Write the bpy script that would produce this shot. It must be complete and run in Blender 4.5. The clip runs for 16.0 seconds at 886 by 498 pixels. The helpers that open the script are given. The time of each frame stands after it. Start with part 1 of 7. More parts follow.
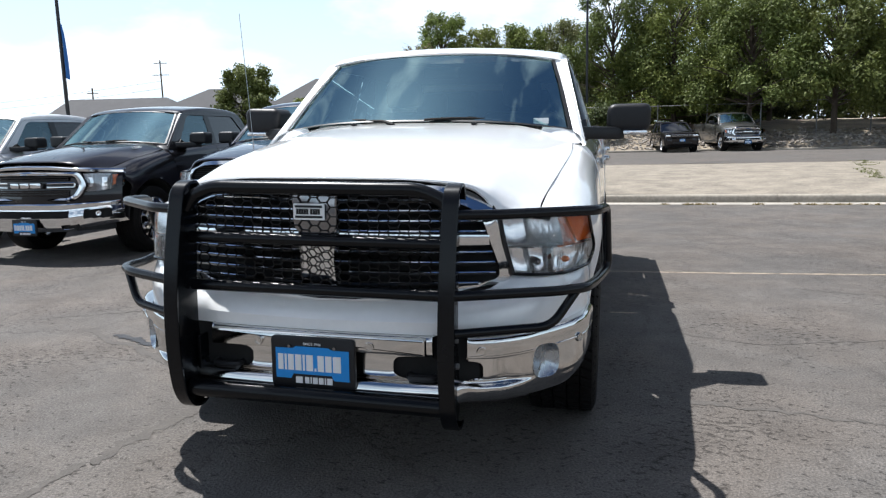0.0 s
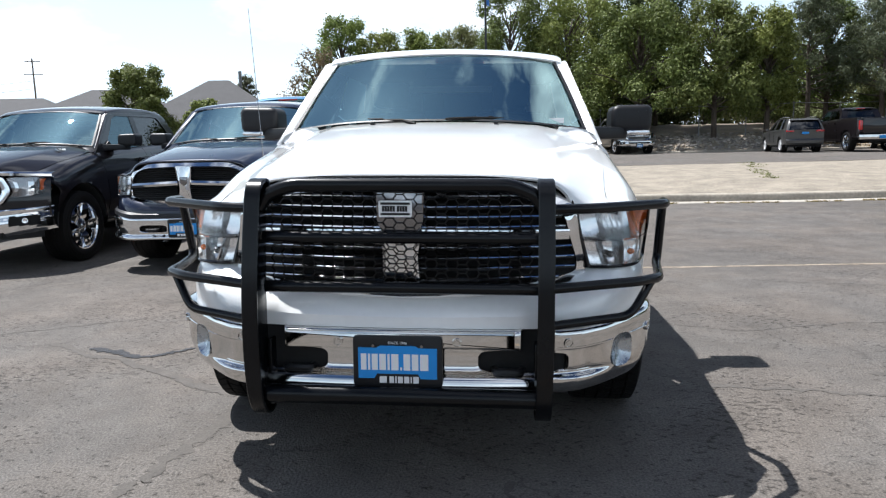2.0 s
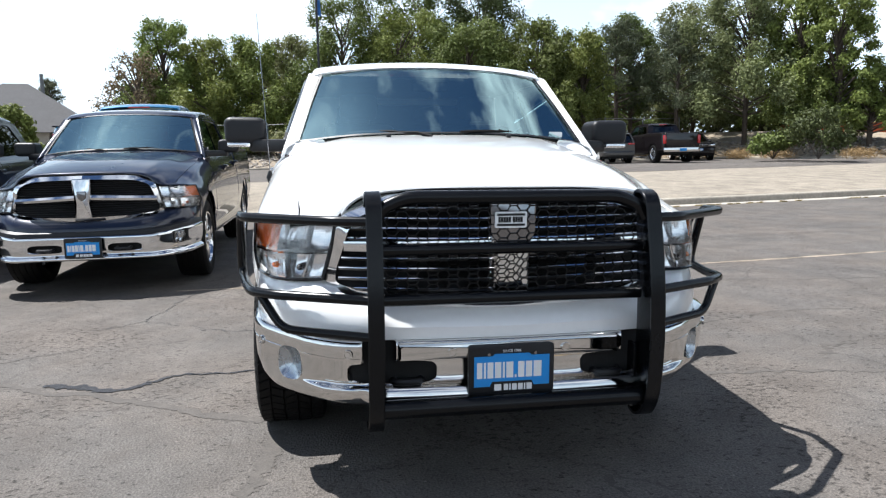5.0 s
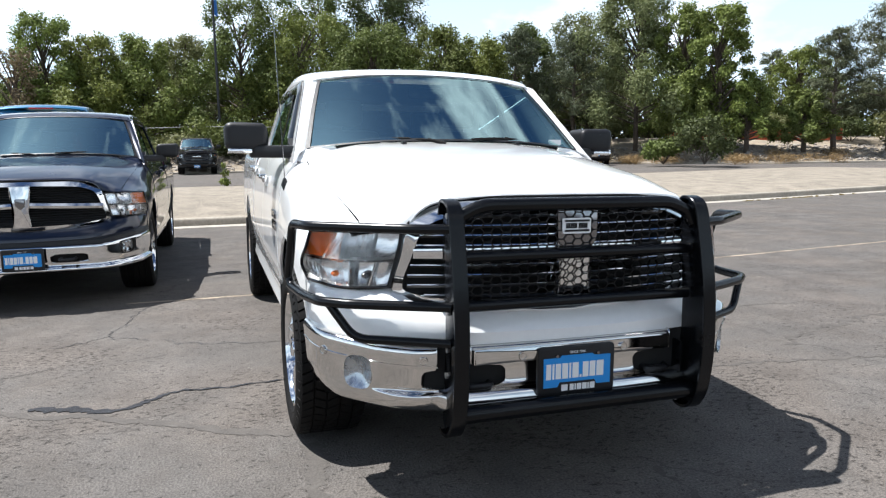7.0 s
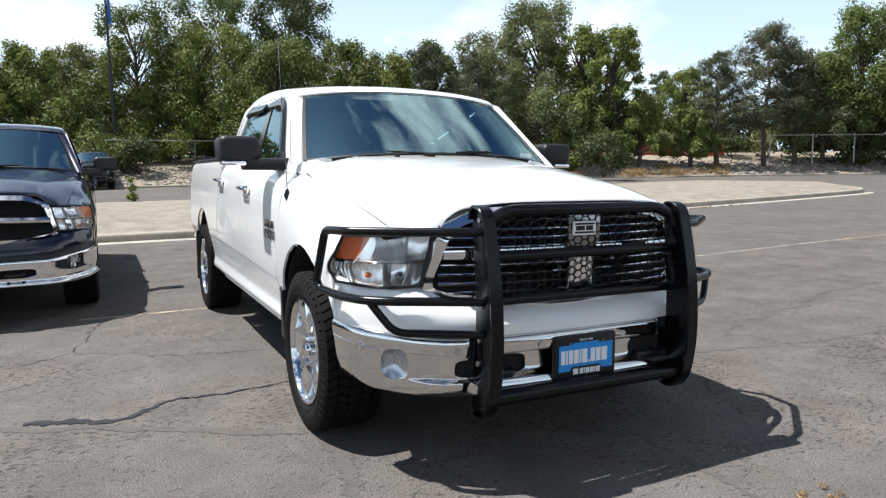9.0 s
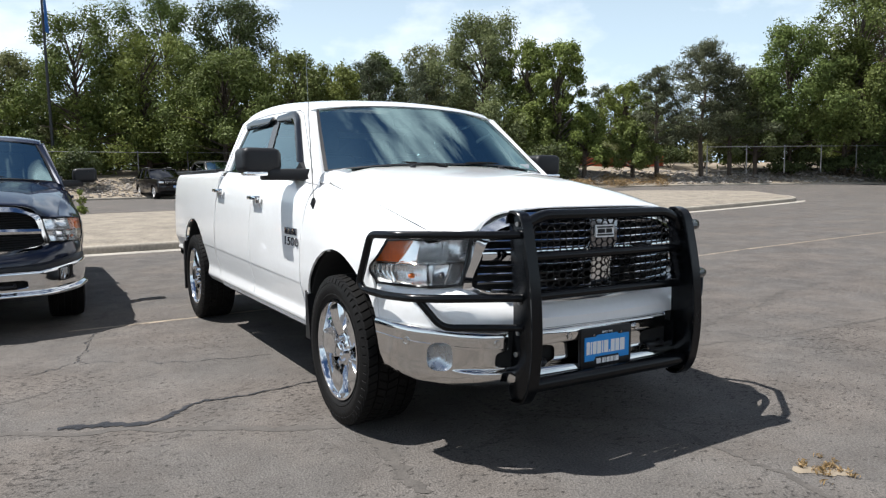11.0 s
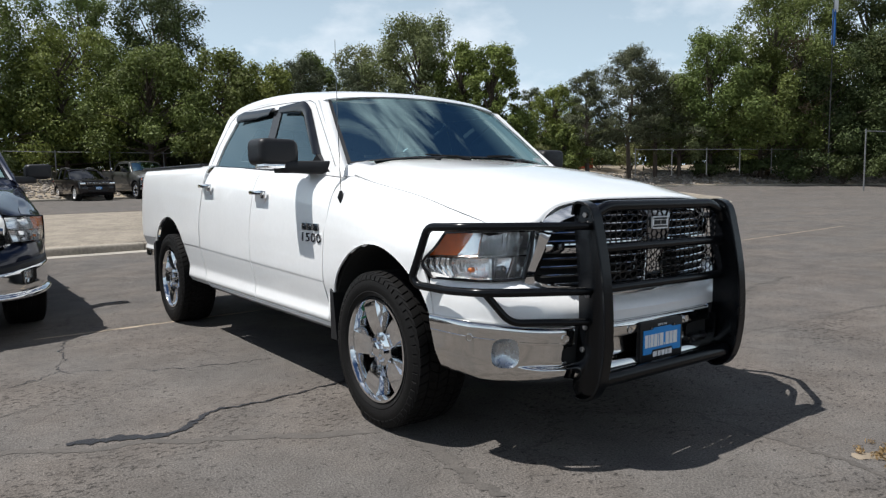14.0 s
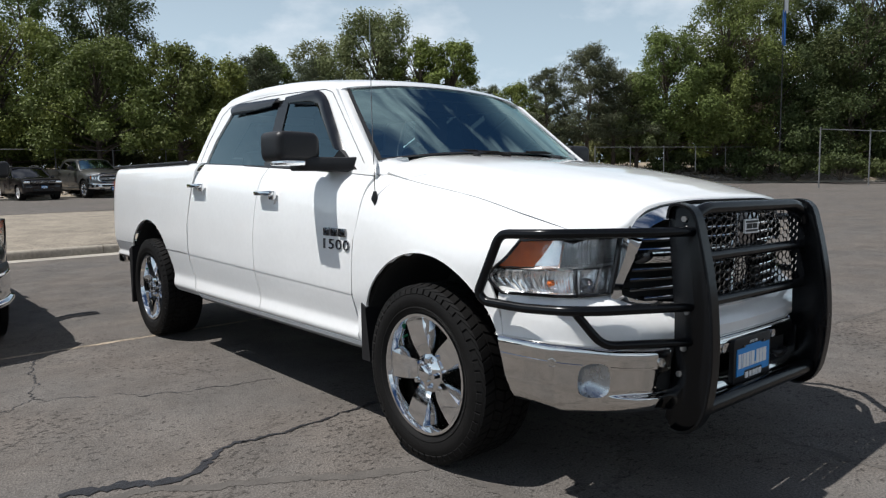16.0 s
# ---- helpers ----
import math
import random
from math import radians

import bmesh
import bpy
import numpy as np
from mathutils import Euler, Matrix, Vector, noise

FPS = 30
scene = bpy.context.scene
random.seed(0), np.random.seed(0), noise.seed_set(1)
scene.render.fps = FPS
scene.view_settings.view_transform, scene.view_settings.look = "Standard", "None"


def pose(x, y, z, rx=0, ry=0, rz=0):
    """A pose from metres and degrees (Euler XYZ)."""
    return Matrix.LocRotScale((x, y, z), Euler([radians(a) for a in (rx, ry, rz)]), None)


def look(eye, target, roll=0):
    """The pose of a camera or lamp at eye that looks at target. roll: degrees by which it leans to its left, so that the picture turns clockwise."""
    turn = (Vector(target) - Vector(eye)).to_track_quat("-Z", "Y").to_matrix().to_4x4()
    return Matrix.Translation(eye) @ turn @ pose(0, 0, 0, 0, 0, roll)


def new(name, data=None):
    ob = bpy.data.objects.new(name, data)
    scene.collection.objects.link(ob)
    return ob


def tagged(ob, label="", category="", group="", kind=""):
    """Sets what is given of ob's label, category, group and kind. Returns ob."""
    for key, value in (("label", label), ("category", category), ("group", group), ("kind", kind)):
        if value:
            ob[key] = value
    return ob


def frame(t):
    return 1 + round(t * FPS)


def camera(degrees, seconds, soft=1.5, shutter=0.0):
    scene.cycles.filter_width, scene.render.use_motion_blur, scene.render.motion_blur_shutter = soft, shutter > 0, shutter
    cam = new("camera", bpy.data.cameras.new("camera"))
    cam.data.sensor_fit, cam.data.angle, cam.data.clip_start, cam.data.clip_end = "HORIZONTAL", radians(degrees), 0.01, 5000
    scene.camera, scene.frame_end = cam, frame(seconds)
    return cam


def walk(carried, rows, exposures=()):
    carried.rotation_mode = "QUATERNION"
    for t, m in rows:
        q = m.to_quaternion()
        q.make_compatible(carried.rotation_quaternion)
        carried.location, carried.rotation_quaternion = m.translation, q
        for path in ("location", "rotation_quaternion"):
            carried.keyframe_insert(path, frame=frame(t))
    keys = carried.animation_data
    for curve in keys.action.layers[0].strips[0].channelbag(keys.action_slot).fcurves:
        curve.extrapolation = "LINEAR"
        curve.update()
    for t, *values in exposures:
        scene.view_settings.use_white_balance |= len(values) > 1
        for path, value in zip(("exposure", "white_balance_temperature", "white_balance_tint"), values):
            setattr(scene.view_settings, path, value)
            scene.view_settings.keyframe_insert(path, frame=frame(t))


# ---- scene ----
cam = camera(64.8, 16.0, soft=1.25)
PATH = [
    (0, (1.051, -3.289, 1.271), (0.588, -1.366, 0.969), -1.4),
    (0.5, (0.883, -3.342, 1.264), (0.489, -1.404, 0.965), -1.4),
    (1, (0.715, -3.403, 1.271), (0.409, -1.449, 0.977), -1.3),
    (1.5, (0.555, -3.427, 1.272), (0.324, -1.463, 0.979), -1.3),
    (2, (0.382, -3.422, 1.26), (0.214, -1.452, 0.963), -1.4),
    (2.5, (0.206, -3.411, 1.272), (0.114, -1.436, 0.971), -1.4),
    (3, (0.039, -3.417, 1.281), (0.022, -1.44, 0.978), -1.3),
    (3.5, (-0.148, -3.456, 1.277), (-0.081, -1.479, 0.981), -1.2),
    (4, (-0.323, -3.478, 1.29), (-0.15, -1.506, 1.005), -1.2),
    (6.5, (-1.137, -3.325, 1.287), (-0.61, -1.415, 1.015), -1.1),
    (7, (-1.288, -3.319, 1.315), (-0.671, -1.436, 1.045), -1.0),
    (7.5, (-1.43, -3.324, 1.313), (-0.729, -1.469, 1.053), -0.9),
    (8, (-1.569, -3.362, 1.301), (-0.81, -1.529, 1.048), -1.0),
    (8.5, (-1.708, -3.4, 1.308), (-0.889, -1.592, 1.064), -1.0),
    (9, (-1.857, -3.397, 1.31), (-0.979, -1.615, 1.076), -1.0),
    (11.5, (-2.457, -3.444, 1.308), (-1.415, -1.749, 1.107), -1.1),
    (12, (-2.554, -3.404, 1.306), (-1.491, -1.722, 1.108), -1.0),
    (12.5, (-2.651, -3.322, 1.303), (-1.562, -1.656, 1.107), -1.0),
    (13, (-2.725, -3.23, 1.295), (-1.599, -1.588, 1.101), -0.8),
    (13.5, (-2.768, -3.133, 1.29), (-1.603, -1.52, 1.091), -0.9),
    (14, (-2.778, -2.999, 1.266), (-1.585, -1.407, 1.063), -1.1),
    (14.5, (-2.786, -2.843, 1.267), (-1.569, -1.27, 1.056), -1.1),
    (15, (-2.796, -2.681, 1.277), (-1.555, -1.127, 1.062), -1.1),
    (15.5, (-2.82, -2.519, 1.266), (-1.555, -0.985, 1.05), -1.1),
    (16, (-2.857, -2.353, 1.278), (-1.563, -0.843, 1.066), -1.2),
]
walk(cam, [(t, look(eye, target, roll)) for t, eye, target, roll in PATH],
     exposures=[(0.0, 0.71, 6130, 10), (3.5, 0.97, 6130, 10), (7.0, 0.92, 6180, 10), (9.0, 0.77, 6230, 10), (12.5, 0.46, 6300, 10), (16.0, 0.12, 6300, 10)])

# ---- world and light ----
SUN_TO = Vector((-0.41, 0.27, 1.0)).normalized()
scene.view_settings.exposure = 0.0
world = bpy.data.worlds.new("world")
scene.world = world
world.use_nodes = True
wn, wl = world.node_tree.nodes, world.node_tree.links
wn.clear()
sky = wn.new("ShaderNodeTexSky")
sky.sky_type, sky.sun_disc = "NISHITA", False
sky.sun_elevation = math.asin(SUN_TO.z)
sky.sun_rotation = math.atan2(SUN_TO.x, SUN_TO.y)
sky.air_density, sky.dust_density, sky.ozone_density = 1.25, 2.0, 3.0
# thin summer clouds drift over the whole sky
wtc = wn.new("ShaderNodeTexCoord")
wmap = wn.new("ShaderNodeMapping")
wmap.inputs["Scale"].default_value = (1.5, 1.5, 3.2)
wmap.inputs["Location"].default_value = (3.1, 0.4, 0.2)
wnoise = wn.new("ShaderNodeTexNoise")
wnoise.inputs["Scale"].default_value, wnoise.inputs["Detail"].default_value = 2.3, 8.0
wnoise.inputs["Roughness"].default_value = 0.56
wramp = wn.new("ShaderNodeValToRGB")
wramp.color_ramp.elements[0].position, wramp.color_ramp.elements[1].position = 0.49, 0.77
wmix = wn.new("ShaderNodeMixRGB")
wmix.inputs[2].default_value = (23.0, 23.4, 24.0, 1)
wbg = wn.new("ShaderNodeBackground")
wbg.inputs["Strength"].default_value = 0.040
wout = wn.new("ShaderNodeOutputWorld")
wl.new(wtc.outputs["Generated"], wmap.inputs["Vector"])
wl.new(wmap.outputs[0], wnoise.inputs["Vector"])
wl.new(wnoise.outputs["Fac"], wramp.inputs[0])
wl.new(wramp.outputs[0], wmix.inputs[0])
# summer haze pales the sky towards the horizon
wsep = wn.new("ShaderNodeSeparateXYZ")
whaze = wn.new("ShaderNodeMapRange")
for k_, v_ in zip((1, 2, 3, 4), (0.04, 0.62, 0.88, 0.0)):
    whaze.inputs[k_].default_value = v_
whmix = wn.new("ShaderNodeMixRGB")
# the haze is brighter round the sun
wdot = wn.new("ShaderNodeVectorMath")
wdot.operation = "DOT_PRODUCT"
wdot.inputs[1].default_value = SUN_TO
wglow = wn.new("ShaderNodeMapRange")
for k_, v_ in zip((1, 2, 3, 4), (-0.25, 0.75, 0.0, 1.0)):
    wglow.inputs[k_].default_value = v_
whcol = wn.new("ShaderNodeMixRGB")
whcol.inputs[1].default_value, whcol.inputs[2].default_value = (14.6, 18.2, 20.6, 1), (19.4, 23.2, 25.6, 1)
wl.new(wtc.outputs["Generated"], wdot.inputs[0])
wl.new(wdot.outputs["Value"], wglow.inputs[0])
wl.new(wglow.outputs[0], whcol.inputs[0])
wl.new(whcol.outputs[0], whmix.inputs[2])
wl.new(wtc.outputs["Generated"], wsep.inputs[0])
wl.new(wsep.outputs["Z"], whaze.inputs[0])
wl.new(whaze.outputs[0], whmix.inputs[0])
wtint = wn.new("ShaderNodeMixRGB")
wtint.blend_type = "MULTIPLY"
wtint.inputs[0].default_value, wtint.inputs[2].default_value = 1.0, (0.45, 0.60, 0.80, 1)
wl.new(sky.outputs[0], wtint.inputs[1])
wl.new(wtint.outputs[0], whmix.inputs[1])
wl.new(whmix.outputs[0], wmix.inputs[1])
wl.new(wmix.outputs[0], wbg.inputs[0])
wl.new(wbg.outputs[0], wout.inputs[0])
sun_data = bpy.data.lights.new("sun", "SUN")
sun_data.energy, sun_data.angle, sun_data.color = 5.0, radians(0.53), (1.0, 0.966, 0.91)
sun_ob = new("sun", sun_data)
sun_ob.matrix_world = look(SUN_TO * 50, (0, 0, 0))


# ---- materials ----
def material(name):
    m = bpy.data.materials.new(name)
    m.use_nodes = True
    return m, m.node_tree.nodes, m.node_tree.links, m.node_tree.nodes["Principled BSDF"]


def mat(name, color, rough=0.5, metal=0.0, vary=0.0, scale=8.0, bump=0.0, bump_scale=60.0, coat=0.0, spec=0.5, dark=0.6, rand=0.0, island=0.0):
    """A plain surface with grain and larger blotches at two scales; rand and island vary it from piece to piece."""
    m, n, l, b = material(name)
    b.inputs["Roughness"].default_value, b.inputs["Metallic"].default_value = rough, metal
    b.inputs["Coat Weight"].default_value, b.inputs["Coat Roughness"].default_value = coat, 0.03
    b.inputs["Specular IOR Level"].default_value = spec
    c = (*color, 1)
    b.inputs["Base Color"].default_value = c
    tc = n.new("ShaderNodeTexCoord")
    if vary > 0:
        big = n.new("ShaderNodeTexNoise")
        big.inputs["Scale"].default_value, big.inputs["Detail"].default_value = scale, 6
        fine = n.new("ShaderNodeTexNoise")
        fine.inputs["Scale"].default_value, fine.inputs["Detail"].default_value = scale * 11, 3
        add = n.new("ShaderNodeMath")
        add.operation = "ADD"
        mix = n.new("ShaderNodeMixRGB")
        mix.inputs[1].default_value = (*[v * (1 - vary * dark) for v in color], 1)
        mix.inputs[2].default_value = (*[min(1, v * (1 + vary * 0.6)) for v in color], 1)
        half = n.new("ShaderNodeMapRange")
        half.inputs[1].default_value, half.inputs[2].default_value = 0.65, 1.35
        l.new(tc.outputs["Object"], big.inputs["Vector"])
        l.new(tc.outputs["Object"], fine.inputs["Vector"])
        l.new(big.outputs["Fac"], add.inputs[0])
        l.new(fine.outputs["Fac"], add.inputs[1])
        l.new(add.outputs[0], half.inputs[0])
        l.new(half.outputs[0], mix.inputs[0])
        out = mix.outputs[0]
        if rand or island:
            src = n.new("ShaderNodeObjectInfo").outputs["Random"] if rand else n.new("ShaderNodeNewGeometry").outputs["Random Per Island"]
            hsv = n.new("ShaderNodeHueSaturation")
            rr = n.new("ShaderNodeMapRange")
            k = rand or island
            rr.inputs[3].default_value, rr.inputs[4].default_value = 1 - k, 1 + k
            l.new(src, rr.inputs[0])
            l.new(rr.outputs[0], hsv.inputs["Value"])
            l.new(out, hsv.inputs["Color"])
            out = hsv.outputs[0]
        l.new(out, b.inputs["Base Color"])
        rm = n.new("ShaderNodeMapRange")
        rm.inputs[3].default_value, rm.inputs[4].default_value = max(0, rough - 0.08), min(1, rough + 0.08)
        l.new(big.outputs["Fac"], rm.inputs[0])
        l.new(rm.outputs[0], b.inputs["Roughness"])
    if bump > 0:
        bn = n.new("ShaderNodeTexNoise")
        bn.inputs["Scale"].default_value, bn.inputs["Detail"].default_value = bump_scale, 5
        bp = n.new("ShaderNodeBump")
        bp.inputs["Strength"].default_value, bp.inputs["Distance"].default_value = bump, 0.01
        l.new(tc.outputs["Object"], bn.inputs["Vector"])
        l.new(bn.outputs["Fac"], bp.inputs["Height"])
        l.new(bp.outputs[0], b.inputs["Normal"])
    return m


def paint(name, color, flake=0.0, rough=0.32, spec=0.5):
    """Car paint: a clear coat over a slightly uneven base, with a film of dust."""
    m = mat(name, color, rough, flake, vary=0.05, scale=3.0, coat=1.0, spec=spec)
    return m


def glass(name, tint, clear=0.8, rough=0.0, ior=1.6, gloss=(1, 1, 1)):
    """Thin automotive glass: tinted see-through under a Fresnel gloss."""
    m, n, l, b = material(name)
    n.remove(b)
    tr, gl = n.new("ShaderNodeBsdfTransparent"), n.new("ShaderNodeBsdfGlossy")
    tr.inputs[0].default_value = (*[v * clear for v in tint], 1)
    gl.inputs["Roughness"].default_value = rough
    gl.inputs["Color"].default_value = (*gloss, 1)
    fr = n.new("ShaderNodeFresnel")
    fr.inputs[0].default_value = ior
    mx = n.new("ShaderNodeMixShader")
    l.new(fr.outputs[0], mx.inputs[0])
    l.new(tr.outputs[0], mx.inputs[1])
    l.new(gl.outputs[0], mx.inputs[2])
    l.new(mx.outputs[0], n["Material Output"].inputs[0])
    return m


def chrome(name, color=(0.78, 0.79, 0.80), rough=0.05):
    return mat(name, color, rough, 1.0, vary=0.06, scale=5.0, bump=0.015, bump_scale=9.0)


WHITE = paint("white_paint", (0.84, 0.84, 0.835))
NAVY = paint("dark_blue_paint", (0.010, 0.014, 0.030), 0.1, 0.3, 0.1)
BLACKP = paint("black_brown_paint", (0.010, 0.008, 0.009), 0.1, 0.3, 0.1)
TEAL = paint("bright_blue_paint", (0.01, 0.13, 0.27), 0.3, 0.3)
SILVER = paint("silver_paint", (0.62, 0.62, 0.62), 0.3, 0.35)
GREYP = paint("grey_paint", (0.07, 0.07, 0.068), 0.4, 0.35)
CHROME = chrome("chrome")
WORN_CHROME = chrome("dusty_chrome", (0.70, 0.69, 0.67), 0.09)
DARK_CHROME = chrome("dark_chrome", (0.25, 0.25, 0.26), 0.12)
POWDER = mat("black_powder_coat", (0.0035, 0.004, 0.005), 0.24, 0, vary=0.4, scale=6, bump=0.02, bump_scale=420, spec=0.26)
PLASTIC = mat("black_plastic", (0.012, 0.012, 0.0135), 0.45, 0, vary=0.3, scale=9, bump=0.08, bump_scale=500, spec=0.35)
GLOSSBLACK = mat("gloss_black", (0.008, 0.008, 0.009), 0.12, 0, vary=0.2, scale=9)
# near-black base puts the deep shade of hollows and undersides into the colour
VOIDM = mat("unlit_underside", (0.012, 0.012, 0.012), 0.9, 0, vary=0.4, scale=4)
STEELDISC = mat("brake_steel", (0.05, 0.048, 0.046), 0.6, 0.5, vary=0.3, scale=20)
RUBBER = mat("tyre_rubber", (0.0075, 0.007, 0.0068), 0.66, 0, vary=0.5, scale=14, bump=0.2, bump_scale=160, spec=0.15)
WIND = glass("windscreen_glass", (0.72, 0.93, 0.94), 0.85, ior=5.6, gloss=(0.70, 0.98, 0.96))
SIDEGLASS = glass("side_glass", (0.62, 0.78, 0.82), 0.30, ior=2.2, gloss=(0.66, 0.9, 1.0))
TINTGLASS = glass("tinted_glass", (0.5, 0.55, 0.6), 0.10, ior=1.8)
LENS = glass("lens_glass", (1, 1, 1), 0.95)
REFLECT = mat("lamp_reflector", (0.95, 0.96, 0.97), 0.15, 0.86, vary=0.05, scale=20, bump=0.03, bump_scale=28)
FOGLENS = mat("fog_lamp_glass", (0.46, 0.49, 0.52), 0.27, 0.9, vary=0.15, scale=30)
AMBER = mat("amber_lens", (0.75, 0.17, 0.03), 0.15, 0, vary=0.25, scale=40, coat=1.0)
REDLENS = mat("red_lens", (0.45, 0.012, 0.015), 0.15, 0, vary=0.25, scale=40, coat=1.0)
SEAT = mat("grey_cloth", (0.11, 0.11, 0.115), 0.9, 0, vary=0.3, scale=20)
DASH = mat("dark_dashboard", (0.05, 0.05, 0.052), 0.7, 0, vary=0.3, scale=12)
PAPER = mat("white_sticker", (0.78, 0.78, 0.78), 0.6, 0, vary=0.08, scale=20)
PLATEBLUE = mat("plate_blue", (0.012, 0.25, 0.66), 0.4, 0, vary=0.06, scale=20)
PLATEWHITE = mat("plate_white", (0.80, 0.80, 0.80), 0.4, 0, vary=0.05, scale=20)
FLAGBLUE = mat("flag_blue", (0.03, 0.14, 0.42), 0.8, 0, vary=0.2, scale=6)
FLAGWHITE = mat("flag_white", (0.75, 0.75, 0.76), 0.8, 0, vary=0.1, scale=6)
VALVE = mat("green_cap", (0.02, 0.20, 0.09), 0.4, 0, vary=0.1, scale=30)
STEEL = mat("galvanised_steel", (0.20, 0.20, 0.20), 0.55, 0.6, vary=0.3, scale=12)
POLEDARK = mat("dark_pole", (0.03, 0.03, 0.032), 0.5, 0.2, vary=0.3, scale=6)
WOODPOLE = mat("weathered_wood_pole", (0.10, 0.08, 0.065), 0.9, 0, vary=0.4, scale=4)
BARK = mat("bark", (0.085, 0.065, 0.05), 0.95, 0, vary=0.5, scale=5, bump=0.8, bump_scale=18)
CONCRETE = mat("kerb_concrete", (0.31, 0.275, 0.225), 0.9, 0, vary=0.45, scale=1.6, bump=0.35, bump_scale=70)
GUTTER = mat("gutter_concrete", (0.34, 0.31, 0.265), 0.9, 0, vary=0.45, scale=1.8, bump=0.3, bump_scale=70)
STONE = mat("landscape_stone", (0.27, 0.24, 0.21), 0.9, 0, vary=0.4, scale=5, bump=0.3, bump_scale=30, island=0.4)
ROOFM = mat("brown_shingle_roof", (0.075, 0.073, 0.075), 0.95, 0, vary=0.35, scale=1.2, bump=0.3, bump_scale=14)
WALLGREY = mat("grey_rendered_wall", (0.20, 0.20, 0.21), 0.85, 0, vary=0.2, scale=0.8, bump=0.1, bump_scale=20)
STUCCO = mat("pale_wall", (0.50, 0.47, 0.43), 0.9, 0, vary=0.15, scale=1.0)
ORANGE = mat("orange_safety_mesh", (0.36, 0.075, 0.03), 0.7, 0, vary=0.25, scale=3)
TAR = mat("crack_sealant", (0.016, 0.016, 0.019), 0.50, 0, vary=0.9, scale=9, bump=0.5, bump_scale=70, spec=0.4)
CRACKM = mat("weathered_crack", (0.084, 0.075, 0.067), 0.95, 0, vary=0.5, scale=9, bump=0.4, bump_scale=60)
LINE = mat("worn_line_paint", (0.235, 0.19, 0.14), 0.88, 0, vary=1.5, scale=5, bump=0.4, bump_scale=80)


def leaf_mat(name, color, trans=0.28):
    m, n, l, b = material(name)
    b.inputs["Roughness"].default_value = 0.65
    b.inputs["Specular IOR Level"].default_value = 0.25
    geo, hsv, rng = n.new("ShaderNodeNewGeometry"), n.new("ShaderNodeHueSaturation"), n.new("ShaderNodeMapRange")
    hsv.inputs["Color"].default_value = (*color, 1)
    rng.inputs[3].default_value, rng.inputs[4].default_value = 0.62, 1.34
    hue = n.new("ShaderNodeMapRange")
    hue.inputs[3].default_value, hue.inputs[4].default_value = 0.485, 0.515
    oi = n.new("ShaderNodeObjectInfo")
    l.new(geo.outputs["Random Per Island"], rng.inputs[0])
    l.new(oi.outputs["Random"], hue.inputs[0])
    l.new(hue.outputs[0], hsv.inputs["Hue"])
    l.new(rng.outputs[0], hsv.inputs["Value"])
    l.new(hsv.outputs[0], b.inputs["Base Color"])
    t = n.new("ShaderNodeBsdfTranslucent")
    l.new(hsv.outputs[0], t.inputs[0])
    mx = n.new("ShaderNodeMixShader")
    mx.inputs[0].default_value = trans
    l.new(b.outputs[0], mx.inputs[1])
    l.new(t.outputs[0], mx.inputs[2])
    l.new(mx.outputs[0], n["Material Output"].inputs[0])
    return m


LEAF = leaf_mat("green_leaves", (0.118, 0.148, 0.038), 0.22)
LEAF_DARK = leaf_mat("dark_green_leaves", (0.062, 0.080, 0.026), 0.2)
LEAF_LIGHT = leaf_mat("light_green_leaves", (0.162, 0.198, 0.048), 0.25)
LEAF_OLIVE = leaf_mat("olive_leaves", (0.172, 0.186, 0.078))
NEEDLE = leaf_mat("pine_needles", (0.092, 0.104, 0.056), 0.2)
NEEDLE_DRY = leaf_mat("dry_pine_needles", (0.19, 0.14, 0.085), 0.2)
DRYGRASS = leaf_mat("dry_grass_blades", (0.30, 0.22, 0.10), 0.3)


